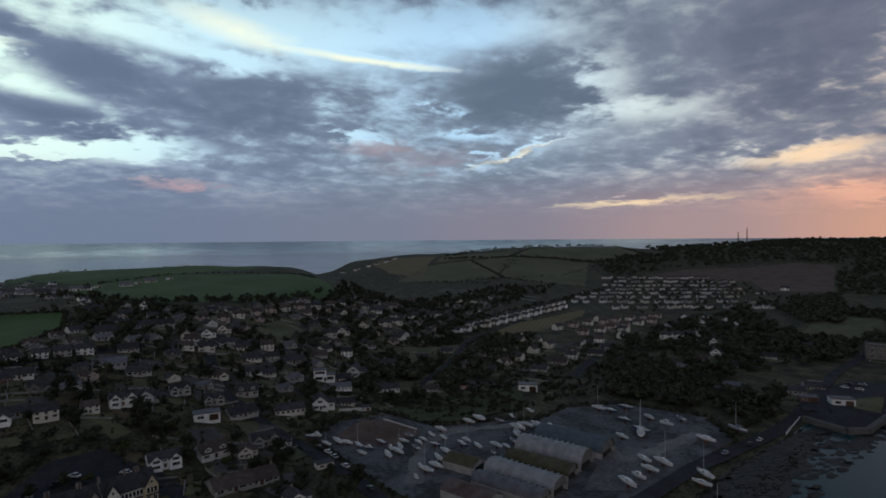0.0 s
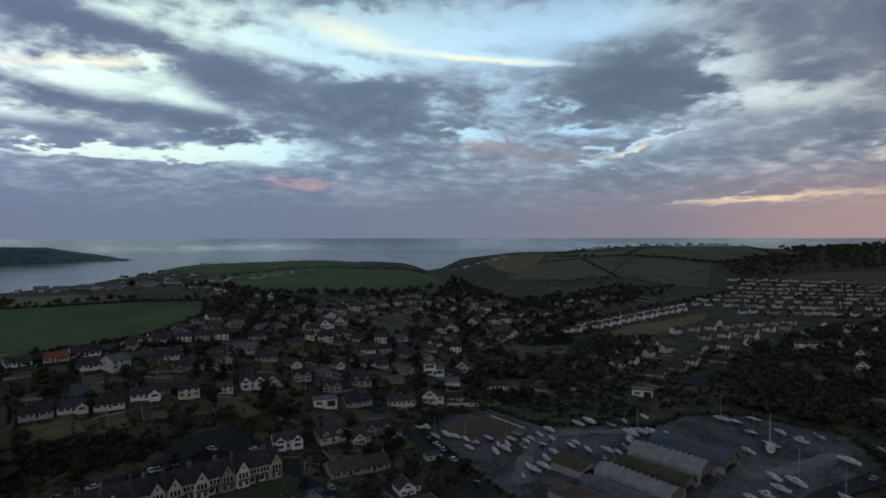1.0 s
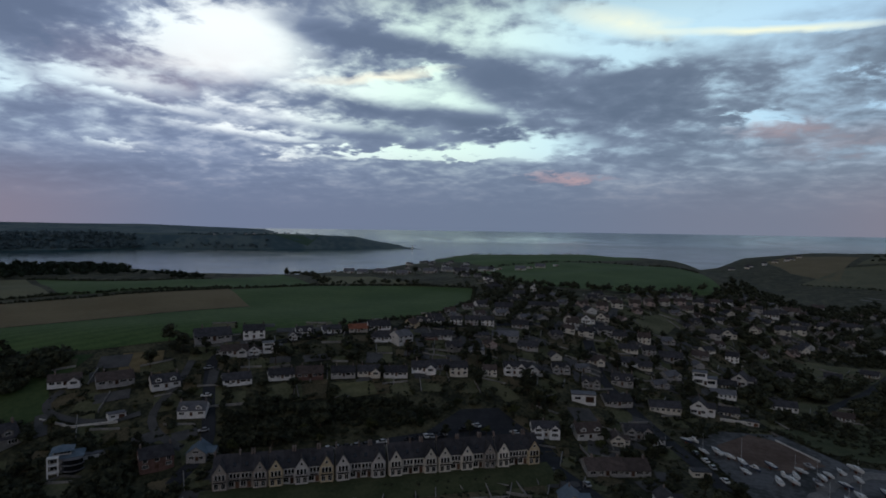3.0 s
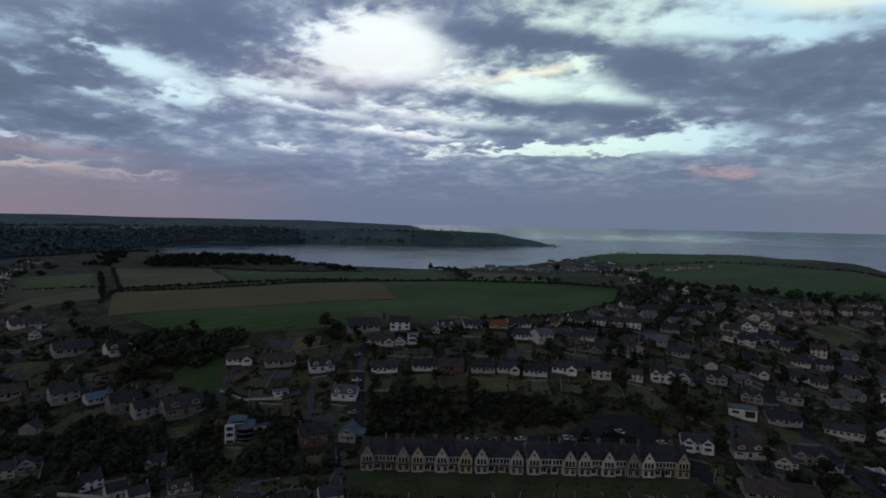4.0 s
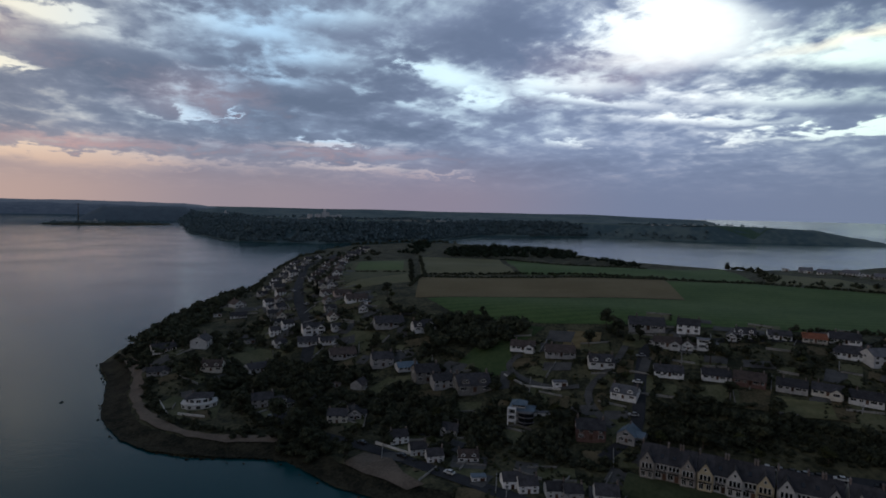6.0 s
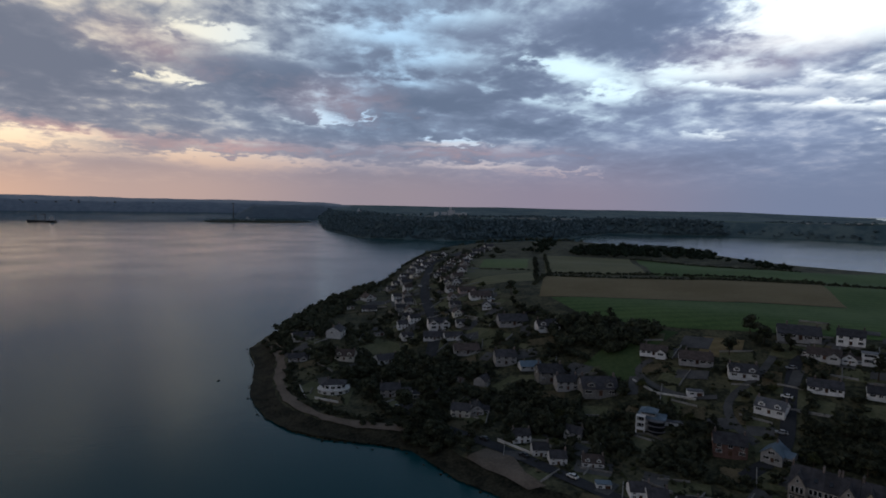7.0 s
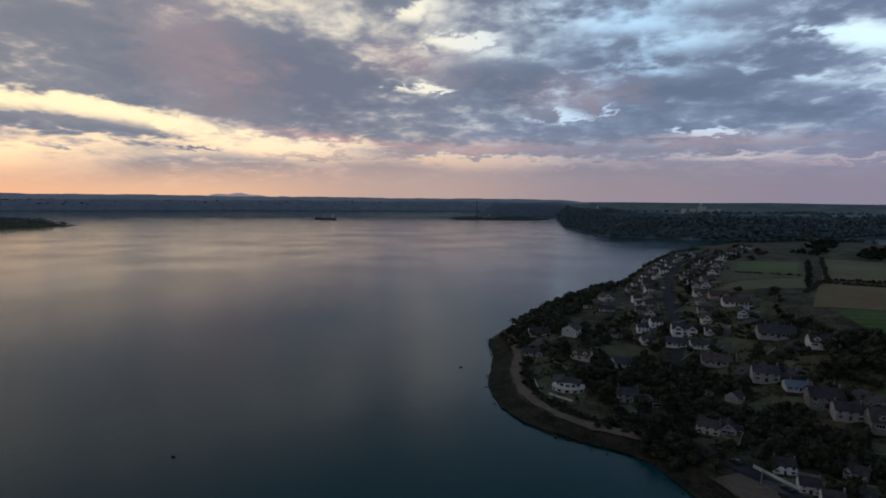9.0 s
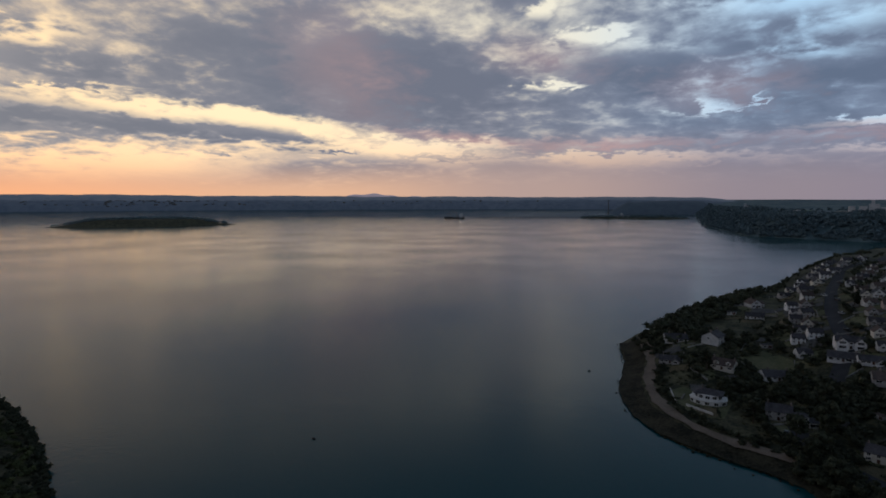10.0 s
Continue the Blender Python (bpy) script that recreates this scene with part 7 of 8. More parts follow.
def far_strip(name, a0, a1, r, top, top2, material, label, seed, low=-0.3, ends=6, peaks=1.0):
    """A distant shore as a long low ridge, its crest uneven, standing beyond the water."""
    n = int((a1 - a0) / 0.25)
    vs, fs = [], []
    for i in range(n + 1):
        a = radians(a0 + (a1 - a0) * i / n)
        fade = min(1, i / ends, (n - i) / ends)
        crest = (top + (top2 - top) * i / n) * fade * (0.95 + peaks * 0.03 * math.sin(a * 23 + seed) + peaks * 0.02 * math.sin(a * 71 + seed * 2) + peaks * 0.012 * math.sin(a * 190))
        for dr, h in ((0, low), (30, 0.35), (130, 0.8), (240, 1.0), (420, 0.75)):
            q = r + dr
            base = float(far_rise(np.array(q), np.array(0.0)))
            vs.append((-math.sin(a) * q, math.cos(a) * q, base - 3 if h < 0 else float(far_rise(np.array(r), np.array(0.0))) + crest * h))
    for i in range(n):
        for k in range(4):
            fs.append((i * 5 + k, i * 5 + k + 1, i * 5 + 5 + k + 1, i * 5 + 5 + k))
    return tagged(mesh_object(name, vs, fs, material, True), label, "backdrop", kind="structure")


far_strip("backdrop_shore_1", 76, 166, 4450, 76, 84, M_HAZELAND, "low dark far shore across the harbour", 1.0, ends=36)
far_strip("backdrop_shore_2", 76, 166, 4560, 84, 122, M_HAZEHILL, "farmed hills behind the far shore", 2.3, ends=36, peaks=0.7)
far_strip("backdrop_shore_3", 83, 93.5, 4000, 99, 84, M_HAZEWOOD, "dark wooded hill behind the harbour spit", 3.1, ends=8)
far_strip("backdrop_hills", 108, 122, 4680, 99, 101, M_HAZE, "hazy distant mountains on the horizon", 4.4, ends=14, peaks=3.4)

# tree cover of the islands and the far head
def ashore(places):
    p = np.array(places)
    return [tuple(q) for q in p[ground_at(p[:, 0], p[:, 1]) > 0.8].tolist()]


thicket("wood_island", "dark scrub and trees covering a harbour island", ashore(filling([(-1490, -2090), (-1560, -2130), (-1790, -1980), (-2010, -1700), (-2000, -1610), (-1900, -1650), (-1650, -1850)], 320, (1.0, 2.0))), M_HAZETREE, 7, 5, 1.6)
thicket("wood_spit", "low dark trees on a far harbour spit", ashore(filling([(-3200, -330), (-3420, -330), (-3420, 210), (-3200, 210)], 260, (0.9, 1.9))), M_HAZETREE, 8, 4, 2.0)
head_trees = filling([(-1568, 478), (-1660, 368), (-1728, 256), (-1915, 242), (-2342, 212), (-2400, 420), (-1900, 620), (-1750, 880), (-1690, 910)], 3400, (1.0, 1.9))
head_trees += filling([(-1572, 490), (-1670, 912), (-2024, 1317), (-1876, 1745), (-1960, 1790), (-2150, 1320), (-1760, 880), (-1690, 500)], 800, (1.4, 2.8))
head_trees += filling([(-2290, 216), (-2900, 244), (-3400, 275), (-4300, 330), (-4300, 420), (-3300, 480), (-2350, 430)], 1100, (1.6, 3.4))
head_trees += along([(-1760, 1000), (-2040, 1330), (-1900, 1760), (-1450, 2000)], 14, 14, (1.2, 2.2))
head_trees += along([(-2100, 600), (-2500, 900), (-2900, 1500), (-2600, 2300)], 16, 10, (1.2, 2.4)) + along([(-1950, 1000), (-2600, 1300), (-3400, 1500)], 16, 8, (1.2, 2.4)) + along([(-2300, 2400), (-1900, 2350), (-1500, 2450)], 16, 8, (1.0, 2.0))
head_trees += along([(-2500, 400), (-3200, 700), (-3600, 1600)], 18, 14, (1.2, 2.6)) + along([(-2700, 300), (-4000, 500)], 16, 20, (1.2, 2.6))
thicket("wood_far_head", "dark woods and hedges on the far headland", ashore(head_trees), M_HAZETREE, 8, 4, 2.0)
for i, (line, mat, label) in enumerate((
        ([(-1900, 700), (-2300, 650), (-2500, 1000), (-2100, 1150)], M_HAZEGREEN, "dull green field on the far headland"),
        ([(-2150, 1250), (-2600, 1100), (-2900, 1500), (-2300, 1650)], M_HAZESTUBBLE, "pale stubble field on the far headland"),
        ([(-2000, 1850), (-2500, 1800), (-2500, 2250), (-1900, 2250)], M_HAZEGREEN, "dull green field above the far cliffs"),
        ([(-1350, 2120), (-1750, 1950), (-1800, 2250), (-1350, 2400)], M_HAZEGREEN, "green headland field near the far point"),
        ([(-2700, 700), (-3300, 900), (-3400, 1400), (-2800, 1300)], M_HAZESTUBBLE, "pale field far across the bay"),
        ([(-2600, 380), (-3300, 480), (-3300, 800), (-2600, 600)], M_HAZEGREEN, "haze-tinted far green field across the bay")), 15):
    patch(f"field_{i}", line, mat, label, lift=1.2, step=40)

M_PALE = mottled("pale far concrete", (0.42, 0.43, 0.45), (0.56, 0.57, 0.58), 0.1, 1)


def works(x, y, z0, size, label):
    """A pale industrial block with tanks and a chimney on the far shore."""
    ob = thing("works", label, "factory")
    bm = bmesh.new()
    for x0, w, h in ((-22, 14, 9), (-6, 18, 14), (14, 16, 7), (-2, 6, 22)):
        add_box(bm, x0, x0 + w, -7 + w * 0.1, 7, -4, h)
    part("building", bm, M_PALE, ob)
    for k in (-34, 36):
        bm = bmesh.new()
        bmesh.ops.create_cone(bm, cap_ends=True, segments=16, radius1=6, radius2=6, depth=12, matrix=Matrix.Translation((k, 0, 3)))
        part("tank", bm, M_PALE, ob)
    ob.matrix_basis = pose(x, y, z0, 0, 0, bearing(x, y)) @ Matrix.Scale(size, 4)


works(-3030, 950, z_at(-3030, 950) + 4, 2.2, "pale industrial plant on a far hill")
works(-3300, -120, z_at(-3300, -120), 1.0, "grey works and tanks on a low far point")
works(-2860, 420, z_at(-2860, 420) + 4, 1.4, "pale buildings on the far wooded head")


def tall_stack(x, y, h, label):
    ob = thing("factory_chimney", label, "chimney")
    bm = bmesh.new()
    add_hull(bm, [[(math.cos(a) * r, math.sin(a) * r, z) for a in np.linspace(0, 6.283, 11)[:-1]] for z, r in ((-3, 3.2), (h * 0.6, 2.3), (h, 1.9))])
    part("shaft", bm, M_STONE, ob)
    bm = bmesh.new()
    add_hull(bm, [[(math.cos(a) * r, math.sin(a) * r, z) for a in np.linspace(0, 6.283, 11)[:-1]] for z, r in ((h * 0.93, 2.3), (h * 0.98, 2.3))])
    part("band", bm, M_FOUL, ob)
    ob.matrix_basis = pose(x, y, z_at(x, y))


tall_stack(-3320, -190, 80, "tall slim works chimney on a far point")


def ship_at(x, y, turn_):
    ob = thing("ship", "grey working ship with cranes moored in the harbour", "ship")
    bm = bmesh.new()
    add_hull(bm, [[(-b, yy, 5 + k), (-b * 0.8, yy, -1), (b * 0.8, yy, -1), (b, yy, 5 + k)] for yy, b, k in ((52, 0.4, 3), (40, 6, 2), (10, 8, 0), (-40, 8, 0), (-50, 6.5, 1))])
    part("hull", bm, M_TRIM, ob)
    bm = bmesh.new()
    add_box(bm, -6, 6, -42, -26, 5, 16)
    add_box(bm, -4.5, 4.5, -40, -30, 16, 20)
    part("bridge", bm, M_PALE, ob)
    for yy, h in ((-10, 26), (22, 22)):
        bm = bmesh.new()
        add_box(bm, -1, 1, yy - 1, yy + 1, 5, h)
        add_box(bm, -0.6, 0.6, yy, yy + 18, h - 2, h - 0.8)
        part("crane", bm, M_STEEL, ob)
    ob.matrix_basis = pose(x, y, 0, 0, 0, turn_) @ Matrix.Diagonal((1.1, 1.1, 1.4, 1))


ship_at(-3010, -985, bearing(-3010, -985) + 82)

# long jetty
jetty = thing("jetty", "long low jetty on piles reaching across the harbour", "jetty")
a, b = Vector((-3330, -200, 0)), Vector((-3080, -900, 0))
d = (b - a).normalized()
s = Vector((-d.y, d.x, 0)) * 3
bm = bmesh.new()
add_hull(bm, [[(p.x - s.x, p.y - s.y, 4), (p.x + s.x, p.y + s.y, 4), (p.x + s.x, p.y + s.y, 5.5), (p.x - s.x, p.y - s.y, 5.5)] for p in (b, a)])
part("deck", bm, M_TRIM, jetty)
for i in range(18):
    p = a + (b - a) * i / 17
    bm = bmesh.new()
    add_box(bm, p.x - 1.5, p.x + 1.5, p.y - 1.5, p.y + 1.5, -2, 4)
    part("timber_post", bm, M_TRIM, jetty)

# lighthouse point and rocks
lamp = thing("lighthouse", "small white lighthouse at the end of the head", "lighthouse")
bm = bmesh.new()
add_hull(bm, [[(math.cos(a) * r, math.sin(a) * r, z) for a in np.linspace(0, 6.283, 11)[:-1]] for z, r in ((-2, 3), (12, 2.2))])
part("tower", bm, WALLS["white"][0], lamp)
bm = bmesh.new()
add_hull(bm, [[(math.cos(a) * r, math.sin(a) * r, z) for a in np.linspace(0, 6.283, 11)[:-1]] for z, r in ((12.003, 1.6), (14.5, 1.6), (16, 0.2))])
part("lantern", bm, M_GLASS, lamp)
lamp.matrix_basis = pose(-985, 2400, z_at(-985, 2400))


# masts on the wooded hill
def lattice(x, y, h):
    ob = thing("radio_mast", "slim lattice radio mast above a wooded hill", "mast", "hilltop masts")
    for sx_, sy_ in ((-1, -1), (1, -1), (0, 1.2)):
        bm = bmesh.new()
        add_hull(bm, [[(sx_ * k + dx, sy_ * k + dy, z) for dx, dy in ((-.3, -.3), (.3, -.3), (.3, .3), (-.3, .3))] for z, k in ((-1, 1.6), (h, 0.4))])
        part("leg", bm, M_STEEL, ob)
    for i in range(1, 10):
        bm = bmesh.new()
        k = 1.6 - 1.2 * i / 10
        add_box(bm, -k, k, -k, k, h * i / 10 - 0.12, h * i / 10 + 0.12)
        part("brace", bm, M_STEEL, ob)
    ob.matrix_basis = pose(x, y, z_at(x, y))


lattice(1289, 1312, 43)
lattice(1315, 1306, 55)


# pale specks of far towns
def far_town(label, places, material):
    bm = bmesh.new()
    for x, y, s in places:
        z = z_at(x, y)
        add_box(bm, x - 4 * s, x + 4 * s, y - 4 * s, y + 4 * s, z - 3, z + 4.5 * s)
    me = bpy.data.meshes.new("far_town")
    bm.to_mesh(me)
    bm.free()
    me.materials.append(material)
    tagged(new("far_town", me), label, "buildings", kind="stuff")


far_town("pale scattered houses of a far village", filling([(-2500, 330), (-3200, 420), (-3300, 700), (-2700, 640)], 60, (0.9, 1.6)) + filling([(-1500, 2200), (-1700, 2050), (-1900, 2150), (-1600, 2350)], 16, (0.8, 1.2)), M_PALE)


def shore_town(label, a0, a1, r, n):
    """Pale houses strung along a far shore."""
    bm = bmesh.new()
    for _ in range(n):
        a, q, k = radians(rng.normal((a0 + a1) / 2, (a1 - a0) / 4)), r + rng.uniform(40, 200), rng.uniform(3, 8)
        x, y = -math.sin(a) * q, math.cos(a) * q
        z = float(far_rise(np.array(r), np.array(0.0))) + 76 * np.interp(q - r, [0, 30, 130, 240], [0, 0.35, 0.8, 1.0])
        v = add_box(bm, x - k, x + k, y - k, y + k, z - 6, z + k * 0.7)
    me = bpy.data.meshes.new("far_town")
    bm.to_mesh(me)
    bm.free()
    me.materials.append(M_STONE)
    tagged(new("far_town", me), label, "buildings", kind="stuff")


shore_town("pale houses of a town on the far shore", 126, 148, 4450, 130)
shore_town("scattered pale houses along the far shore", 98, 126, 4450, 34)


# ---------------- hedges, woods and garden trees ----------------
def clear_of(places, room=0.95):
    """Those of the places that lie on no house, road, yard or field."""
    p = np.array(places, float)
    ok = np.ones(len(p), bool)
    for a, b, r in taken:
        ok &= np.hypot(p[:, 0] - a, p[:, 1] - b) > r * room
        if room < 0.9 and math.hypot(a, b) < 520:
            k = 1 - (r + 1) / math.hypot(a, b)
            ok &= np.hypot(p[:, 0] - a * k, p[:, 1] - b * k) > r * 0.7
    for o in OPEN:
        q = np.array(o)
        near = ok & (p[:, 0] > q[:, 0].min() - 2) & (p[:, 0] < q[:, 0].max() + 2) & (p[:, 1] > q[:, 1].min() - 2) & (p[:, 1] < q[:, 1].max() + 2)
        if near.any():
            ok[near] &= inside_by(p[near, 0], p[near, 1], o) < -1
    return [tuple(q) for q in p[ok].tolist()]


FIELD_HEDGES = [[(-415, 212), (-303, 368), (-261, 420)], [(-398, 296), (-436, 224)], [(-405, 292), (-310, 376)], [(-261, 418), (-183, 450), (-128, 452)],
                [(-372, 180), (-430, 222), (-603, 305)], [(-130, 452), (-112, 385), (-120, 320), (-155, 274)], [(-535, 372), (-445, 404), (-380, 436)]]
thicket("hedge", "clipped hedges round the village gardens", [q for h in PLOT_HEDGES for q in along(h, 1.3, 0.15, (0.5, 0.95))], M_LEAF, 1.9, 7, 0.4)
thicket("hedge", "low hedges across the playing pitch", along([(-476, 177), (-468, 196)], 1.5, 0.3, (0.6, 0.9)) + along([(-466, 200), (-459, 218)], 1.5, 0.3, (0.6, 0.9)) + along([(-579, 281), (-453, 221), (-388, 189)], 2.5, 0.8, (0.7, 1.4)), M_LEAF, 2.6, 8, 0.5)
thicket("hedge", "dark clipped field hedges on the ridge", [q for h in FIELD_HEDGES for q in along(h, 1.3, 0.5, (0.5, 1.05))], M_LEAF, 3.2, 8, 0.6)
thicket("hedge", "low hedges between the terrace lawn and the shore", along([(-136, 139), (-82, 157), (-30, 192), (-14, 200)], 1.6, 0.5, (0.6, 1.0)) + along([(-134, 136), (-80, 153), (-26, 186)], 1.6, 1.5, (0.6, 1.2)), M_LEAF, 2.4, 12, 0.45)
far_hedges = along([(232, 1040), (325, 987), (430, 1005), (508, 835)], 5, 1.5, (0.35, 0.9)) + along([(358, 1250), (480, 1290), (590, 1330), (720, 1480)], 5, 1.5, (0.35, 0.9)) + along([(470, 1290), (435, 1005)], 5, 2, (0.35, 0.9)) + along([(700, 1142), (600, 1330)], 4, 6, (0.4, 1.2)) + along([(720, 1150), (900, 1200), (1010, 1500)], 4, 5, (0.4, 1.3))
far_hedges += along([(-190, 730), (-120, 865), (10, 835), (60, 700)], 4, 1.5, (0.3, 0.9)) + along([(-4, 480), (69, 545), (130, 640), (250, 740), (400, 820)], 3.5, 8, (0.9, 2.0)) + along([(-330, 860), (-330, 1050), (-60, 1200), (60, 1330)], 6, 4, (0.3, 1.0))
far_hedges += along([(-177, 568), (-115, 508), (-50, 478), (-4, 480)], 3, 3, (0.8, 1.7)) + along([(-180, 460), (-270, 450), (-330, 530), (-400, 580)], 5, 2, (0.6, 1.4)) + along([(200, 560), (380, 690), (520, 800)], 4, 4, (0.8, 1.6))
thicket("hedge", "dark far hedges and tree lines between fields", far_hedges, M_LEAF, 4.5, 7, 1.0)
thicket("wood_hilltop", "dark dense wood covering the hilltop", filling([(704, 1113), (644, 988), (600, 885), (707, 966), (806, 1007), (1018, 1036), (1124, 1022), (1206, 952), (1442, 1013), (1900, 1000), (3000, 1200), (3000, 1700), (1700, 1600), (1250, 1500), (1050, 1400), (945, 1218), (819, 1202)], 2900, (1.1, 2.2)) + filling([(1190, 935), (836, 660), (829, 621), (848, 595), (1100, 500), (1700, 700), (1442, 1010)], 900, (1.0, 1.8)) + filling([(696, 611), (786, 617), (577, 443), (527, 431), (527, 460)], 130, (1.0, 1.7)) + along([(450, 1400), (600, 1570), (850, 1590), (1010, 1560)], 9, 6, (0.8, 1.6)), M_LEAF, 7, 5, 1.5)
thicket("hedge", "overgrown dark hedgerows across the hillside fields", along([(310, 995), (368, 946), (447, 1056), (580, 1283)], 5, 5, (0.2, 0.8)) + along([(384, 1018), (476, 1000), (555, 1001), (690, 1096)], 5, 3, (0.2, 0.6)) + along([(413, 1324), (515, 1322), (614, 1307), (664, 1225), (713, 1133)], 4, 3, (0.7, 1.6)), M_LEAF, 4.5, 7, 1.0)
thicket("scrub", "low dark scrub on the rough grass behind the boatyard", clear_of(filling([(62, 298), (108, 313), (150, 319), (133, 282), (100, 282), (76, 284)], 240, (0.25, 0.6)), 0.7), M_LEAF, 4.0, 14, 0.5)
thicket("wood_valley", "dark scrub woodland in the valley", clear_of(filling([(75, 315), (40, 330), (60, 370), (130, 430), (185, 470), (235, 470), (215, 420), (175, 380), (140, 345)], 330, (0.8, 1.5)) + filling([(221, 340), (266, 352), (277, 313), (245, 268), (218, 252), (205, 266), (189, 284)], 230, (0.9, 1.6)) + filling([(239, 270), (270, 268), (262, 238), (246, 226), (222, 234)], 60, (0.8, 1.3)) + filling([(316, 335), (394, 311), (503, 397), (449, 385), (388, 405)], 150, (1.0, 1.8)) + filling([(300, 300), (420, 350), (540, 460), (600, 560), (700, 480), (620, 380), (470, 320)], 330, (0.9, 1.8)), 0.7), M_LEAF, 6, 10, 1.0)
thicket("wood_ridge", "dark conifer plantation on the far ridge", filling([(-540, 385), (-600, 330), (-720, 420), (-760, 520), (-640, 560), (-520, 470)], 330, (0.9, 1.5)) + along([(-400, 440), (-470, 470), (-540, 430)], 5, 5, (0.7, 1.3)) + along([(-640, 310), (-720, 360), (-850, 440)], 5, 8, (0.8, 1.5)), M_NEEDLE, 7, 7, 1.1)
thicket("wood_village_heart", "dark belt of tall trees in the village", clear_of(filling([(-151, 454), (-90, 350), (-52, 330), (-40, 372), (-56, 447), (-100, 470)], 110, (0.7, 1.3)), 0.7), M_LEAF, 7, 10, 0.9)
thicket("wood_coast", "dark dense trees along the steep outer shore", filling([(-386, 6), (-424, 4), (-462, 22), (-505, 54), (-540, 84), (-520, 96), (-462, 70), (-400, 40), (-352, 18), (-350, 8)], 260, (0.7, 1.25)) + along([(-530, 92), (-600, 126), (-690, 178), (-770, 226), (-850, 290)], 2.0, 3.0, (0.45, 0.85)) + along([(-440, 50), (-520, 98), (-590, 132), (-680, 186), (-760, 236)], 2.2, 4.0, (0.3, 0.7)) + along([(-870, 300), (-930, 420), (-890, 520)], 3.5, 6, (0.7, 1.2)), M_LEAF, 6.5, 12, 0.8)
thicket("wood_valley", "dense dark scrub filling the valley above the boatyard", clear_of(filling([(82, 376), (96, 348), (120, 346), (150, 410), (172, 500), (125, 476), (72, 402)], 520, (0.5, 1.0)), 0.7), M_LEAF, 4.8, 14, 0.55)
thicket("wood_bank", "dark hedges and shrubs on the bank behind the terrace", clear_of(along([(-157, 181), (-147, 189), (-135, 198), (-119, 208), (-104, 217), (-93, 223)], 0.9, 1.0, (0.5, 0.95)) + along([(-152, 176), (-133, 190), (-112, 203), (-90, 217), (-78, 228)], 0.9, 1.3, (0.45, 0.85)) + filling([(-146, 168), (-120, 187), (-97, 203), (-80, 221), (-84, 232), (-104, 217), (-128, 200), (-152, 180)], 430, (0.3, 0.62)), 0.7), M_LEAF, 4.6, 14, 0.55)
thicket("wood_near_bank", "dark overgrown river bank", filling([(-124, -178), (-136, -195), (-152, -219), (-172, -260), (-184, -293), (-186, -330), (-148, -420), (-60, -300), (-60, -170)], 560, (0.5, 1.1)) + along([(-125, -180), (-137, -197), (-152, -221), (-172, -262), (-184, -295)], 0.7, 1.2, (0.3, 0.7)), M_LEAF, 5, 15, 0.6)
thicket("scrub", "yellow-green bushes on the near river bank", filling([(-126, -182), (-150, -222), (-170, -262), (-120, -262), (-100, -182)], 160, (0.5, 1.0)), M_LEAF2, 5, 14, 0.5)
village = [(-385, 12), (-300, 14), (-240, 50), (-170, 100), (-60, 160), (20, 170), (25, 280), (100, 330), (60, 420), (-60, 330), (-170, 235), (-260, 150), (-400, 110)]
thicket("scrub", "low dark scrub filling the gaps between gardens", clear_of(filling(village, 1900, (0.35, 0.85)), 0.7), M_LEAF, 3.2, 11, 0.5)
thicket("scrub", "low yellow-green shrubs in the gardens", clear_of(filling(village, 1500, (0.3, 0.75)) + filling([(20, 280), (110, 320), (260, 560), (120, 620), (-20, 460)], 500, (0.4, 0.9)), 0.65), M_LEAF2, 3.0, 11, 0.45)
thicket("scrub", "bushes and weeds along the boatyard edge", along([(21, 268), (36, 287), (60, 293), (80, 265), (114, 265), (128, 258), (154, 275), (187, 270), (214, 237), (202, 207)], 1.6, 1.2, (0.4, 1.0)) + along([(52, 183), (42, 203), (31, 233), (20, 262)], 1.8, 0.8, (0.4, 0.9)) + along([(206, 214), (225, 222), (244, 228)], 1.2, 1.5, (0.6, 1.2)), M_LEAF, 3.2, 12, 0.5)
thicket("scrub", "dark bushes above the shingle beach", along([(-385, 6), (-340, 12), (-308, 10), (-286, 12), (-270, 17), (-255, 25), (-244, 36), (-238, 48)], 1.4, 1.4, (0.5, 1.2)) + along([(-240, 34), (-234, 50), (-226, 60), (-210, 68)], 1.6, 2, (0.6, 1.3)), M_LEAF, 3.4, 12, 0.5)
thicket("scrub", "dark scrub and brambles above the boatyard", clear_of(filling([(63, 303), (86, 276), (119, 272), (164, 290), (200, 284), (160, 320), (110, 340), (80, 330)], 420, (0.4, 1.1)) + filling([(130, 310), (190, 300), (230, 350), (200, 400), (150, 370)], 260, (0.4, 1.0)), 0.7), M_LEAF, 3.4, 11, 0.55)
thicket("scrub", "hedge bushes and trees along the hill roads", along([(-142, 152), (-144, 172), (-154, 184), (-167, 200), (-182, 218), (-146, 268), (-100, 306)], 1.8, 1.0, (0.5, 1.2)) + along([(-192, 213), (-156, 258), (-110, 296), (-66, 336)], 2.2, 1.0, (0.5, 1.1)), M_LEAF, 3.6, 12, 0.55)
thicket("wood_cove", "dark trees overhanging the cove beside the slip", filling([(-232, 50), (-219, 51), (-206, 60), (-206, 72), (-224, 68)], 42, (0.6, 1.0)) + filling([(-398, -6), (-366, -2), (-344, 6), (-350, 14), (-390, 10)], 60, (0.4, 0.8)), M_LEAF, 6, 13, 0.7)


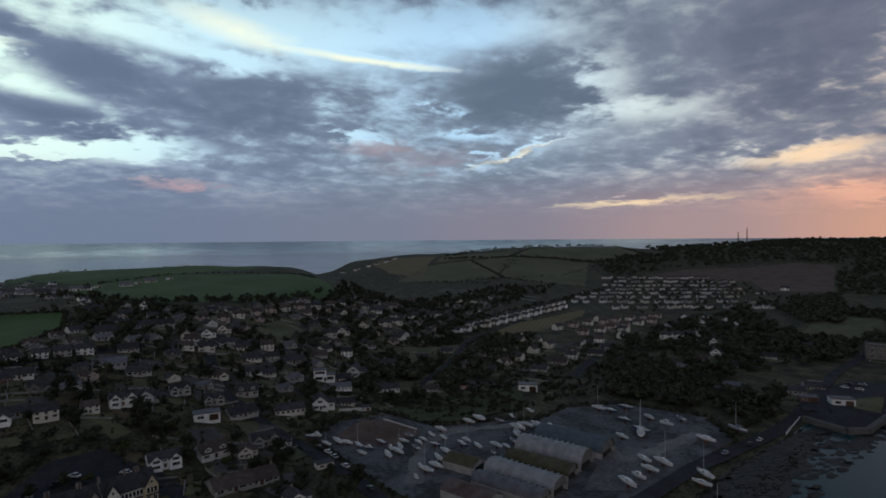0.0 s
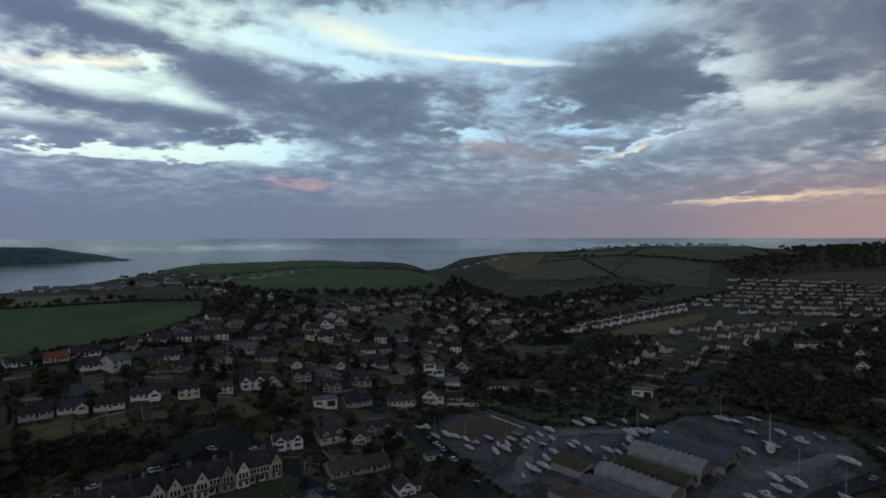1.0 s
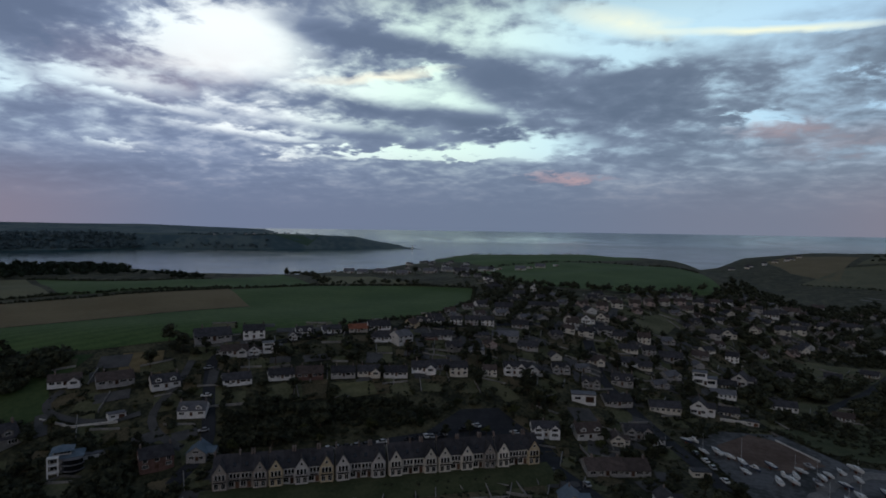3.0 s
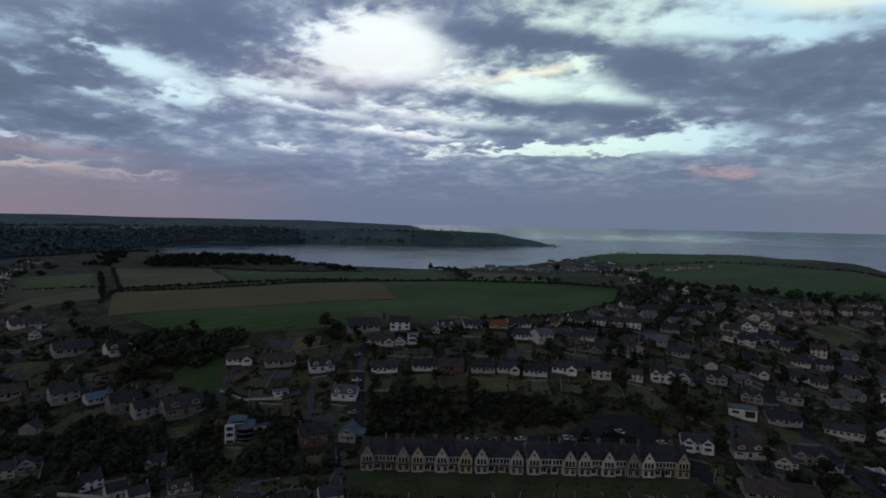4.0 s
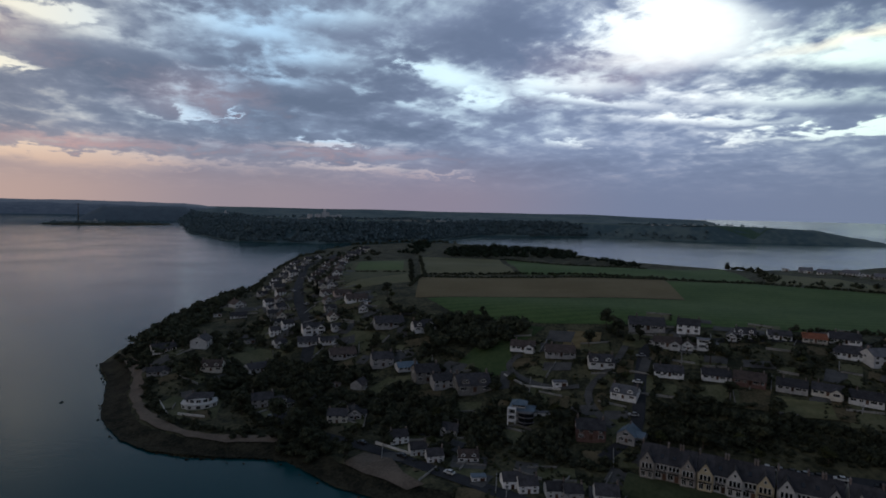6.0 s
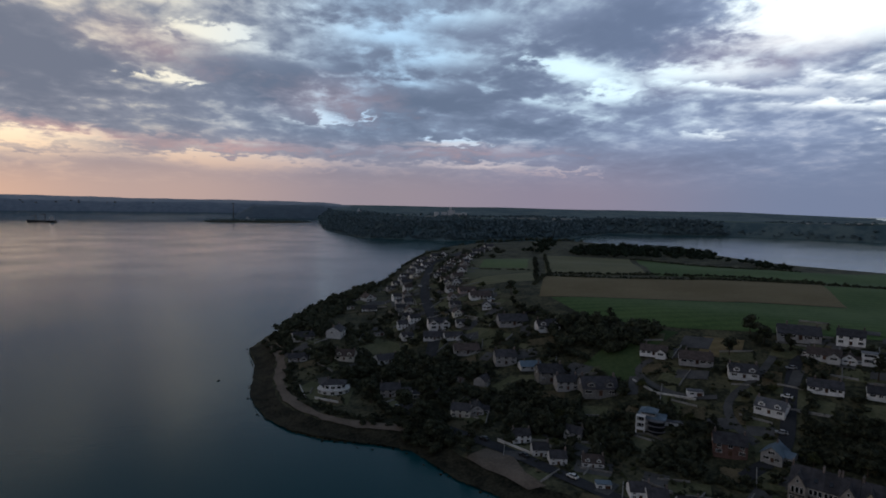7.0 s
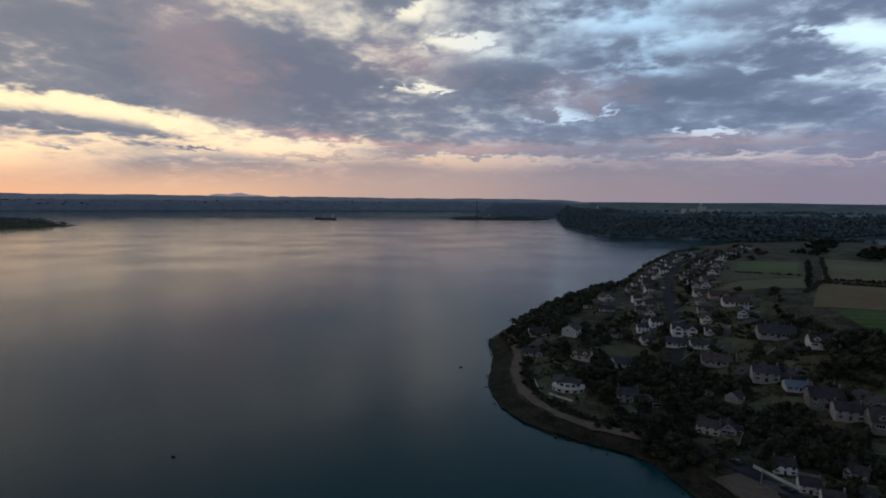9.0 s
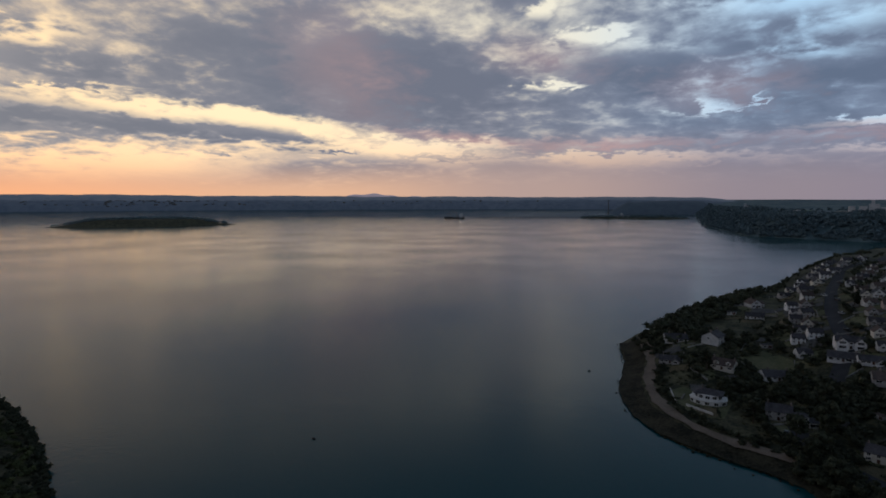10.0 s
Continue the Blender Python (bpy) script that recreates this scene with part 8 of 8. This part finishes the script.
def shore_rocks():
    """Boulders and weedy stones strewn along the waterline, joined."""
    vs, fs, k = [], [], 0
    line = [(-391, -12), (-338, -5), (-306, -7), (-283, -5), (-263, 0), (-244, 10), (-231, 23), (-225, 36), (-217, 49), (-205, 58), (-190, 62), (-172, 74), (-140, 100), (-95, 124), (-50, 139)]
    for x, y, q in along(line, 0.7, 2.2, (0.25, 0.9)) + filling([(145, 160), (190, 178), (240, 204), (258, 210), (240, 196), (215, 184), (180, 165)], 260, (0.2, 0.7)):
        v = ICO_V * rng.uniform(0.6, 1.0, (len(ICO_V), 1)) * (q, q, q * 0.55) + (x, y, max(z_at(x, y), 0.0) + 0.15)
        vs += v.tolist()
        fs += (ICO_F + k).tolist()
        k += len(v)
    tagged(mesh_object("shore_rock", vs, fs, M_WEED), "dark weedy boulders strewn along the waterline", "rocks", kind="stuff")


shore_rocks()


def weed_clumps():
    """Flat mats of weed lying on the mud and in the shallows, joined."""
    vs, fs = [], []
    for x, y, q in filling([(140, 150), (176, 150), (214, 168), (250, 182), (300, 203), (300, 212), (262, 214), (240, 208), (190, 190), (150, 172)], 300, (0.5, 2.4)):
        n, k = 9, len(vs)
        ring = [(x + math.cos(a) * q * rng.uniform(0.5, 1.3) * 1.5, y + math.sin(a) * q * rng.uniform(0.5, 1.3)) for a in np.linspace(0, 6.283, n + 1)[:-1]]
        vs += [(px, py, -0.05) for px, py in ring] + [(x + (px - x) * 0.7, y + (py - y) * 0.7, 0.26) for px, py in ring]
        fs += [(k + i, k + (i + 1) % n, k + n + (i + 1) % n, k + n + i) for i in range(n)] + [tuple(range(k + n, k + 2 * n))]
    tagged(mesh_object("weed_mat", vs, fs, M_MUD), "dark mats of weed lying in the shallows", "seaweed", kind="stuff")


weed_clumps()
thicket("wood_slope", "dense dark trees on the slope above the shore road", clear_of(filling([(-364, 43), (-318, 104), (-275, 90), (-245, 74), (-257, 52), (-288, 33)], 230, (0.6, 1.15)), 0.75) + filling([(-156, 204), (-139, 215), (-121, 213), (-115, 197), (-121, 186), (-137, 177)], 34, (0.3, 0.7)) + filling([(-236, 58), (-238, 64), (-222, 72), (-211, 68), (-206, 62), (-219, 57)], 26, (0.6, 1.0)), M_LEAF, 6, 13, 0.7)
thicket("hedge", "shrubs and small trees along the terrace front", along([(-128, 146.5), (-80, 178), (-32, 209)], 2.0, 0.5, (0.45, 0.95)), M_LEAF, 3.2, 12, 0.45)
thicket("wood_grove", "dark dense trees between the shore cottages and the hill houses", clear_of(filling(GROVES[0], 420, (0.5, 1.0)) + filling([(-273, 55), (-252, 68), (-227, 79), (-215, 72), (-245, 49)], 60, (0.5, 0.9)) + filling(GROVES[1], 130, (0.4, 0.8)), 0.75), M_LEAF, 6, 13, 0.7)
thicket("wood_paddock", "dark tall trees above the sloping paddock", filling([(-290, 146), (-282, 165), (-252, 188), (-238, 184), (-240, 158), (-262, 143)], 90, (0.8, 1.3)), M_LEAF, 7, 14, 0.8)

thicket("wood_gardens", "dark mature trees standing thickly between the houses", clear_of(
    filling([(-385, 12), (-300, 20), (-240, 50), (-175, 105), (-150, 150), (-175, 235), (-260, 170), (-400, 118)], 640, (0.45, 1.1))
    + filling([(-175, 235), (-150, 165), (-60, 228), (-20, 200), (25, 170), (25, 280), (90, 315), (130, 430), (60, 480), (-60, 400), (-110, 320)], 520, (0.5, 1.1))
    + filling([(60, 430), (180, 480), (260, 640), (480, 860), (380, 900), (100, 680), (20, 500)], 420, (0.8, 1.5))
    + filling([(190, 270), (310, 300), (460, 400), (560, 560), (380, 470), (240, 400)], 330, (0.8, 1.6))
    + filling([(400, 560), (640, 520), (830, 840), (620, 920), (520, 800)], 260, (0.6, 1.1))
    + filling([(-420, 100), (-640, 180), (-780, 300), (-660, 280), (-480, 180), (-380, 140)], 150, (0.5, 1.0)), 0.75), M_LEAF, 6.5, 14, 0.75)
ZONES = [([(-380, 15), (-300, 30), (-240, 55), (-195, 96), (-170, 118), (-150, 160), (-190, 165), (-240, 140), (-300, 110), (-380, 90)], 50),
         ([(-300, 110), (-240, 145), (-240, 190), (-300, 170), (-420, 135), (-400, 118)], 25),
         ([(-150, 160), (-60, 225), (20, 260), (0, 330), (-90, 300), (-175, 235), (-190, 200)], 80),
         ([(-25, 200), (25, 170), (20, 250), (-20, 280), (-60, 240)], 30), ([(0, 280), (90, 310), (120, 420), (60, 470), (-60, 400), (-60, 330)], 50),
         ([(60, 440), (180, 480), (260, 640), (100, 640), (20, 500)], 14), ([(200, 260), (300, 300), (430, 400), (420, 560), (300, 480), (220, 380)], 14)]
n_trees = 0
for zone, count in ZONES:
    for x, y, q in clear_of(filling(zone, count, (0.6, 1.15)), 0.88):
        tree(int(rng.choice(8, p=[0.16, 0.10, 0.2, 0.12, 0.1, 0.06, 0.14, 0.12])), x, y, q)
        n_trees += 1
for x, y, i, s in ((-232, 62, 1, 1.0), (-246, 57, 0, 1.2), (-256, 70, 1, 1.2), (-262, 45, 0, 1.1), (-244, 66, 2, 1.3), (-200, 72, 2, 1.2), (-196, 70, 0, 0.8), (-228, 58, 0, 1.0), (-222, 57, 2, 1.1), (-216, 62, 1, 0.8), (-210, 63, 2, 1.0), (262, 240, 1, 1.3), (255, 236, 0, 1.2),
                   (30, 205, 1, 1.0), (26, 198, 0, 1.1), (22, 214, 2, 1.2), (-368, 536, 2, 1.2), (-226, 560, 0, 0.9), 
                   (-205, 196, 0, 0.9), (-212, 214, 1, 0.9), (-202, 212, 0, 1.0), (-192, 216, 2, 1.1), (-72, 212, 2, 0.9), (-64, 219, 2, 0.9), (-58, 222, 3, 0.8)):
    tree(i, x, y, s)
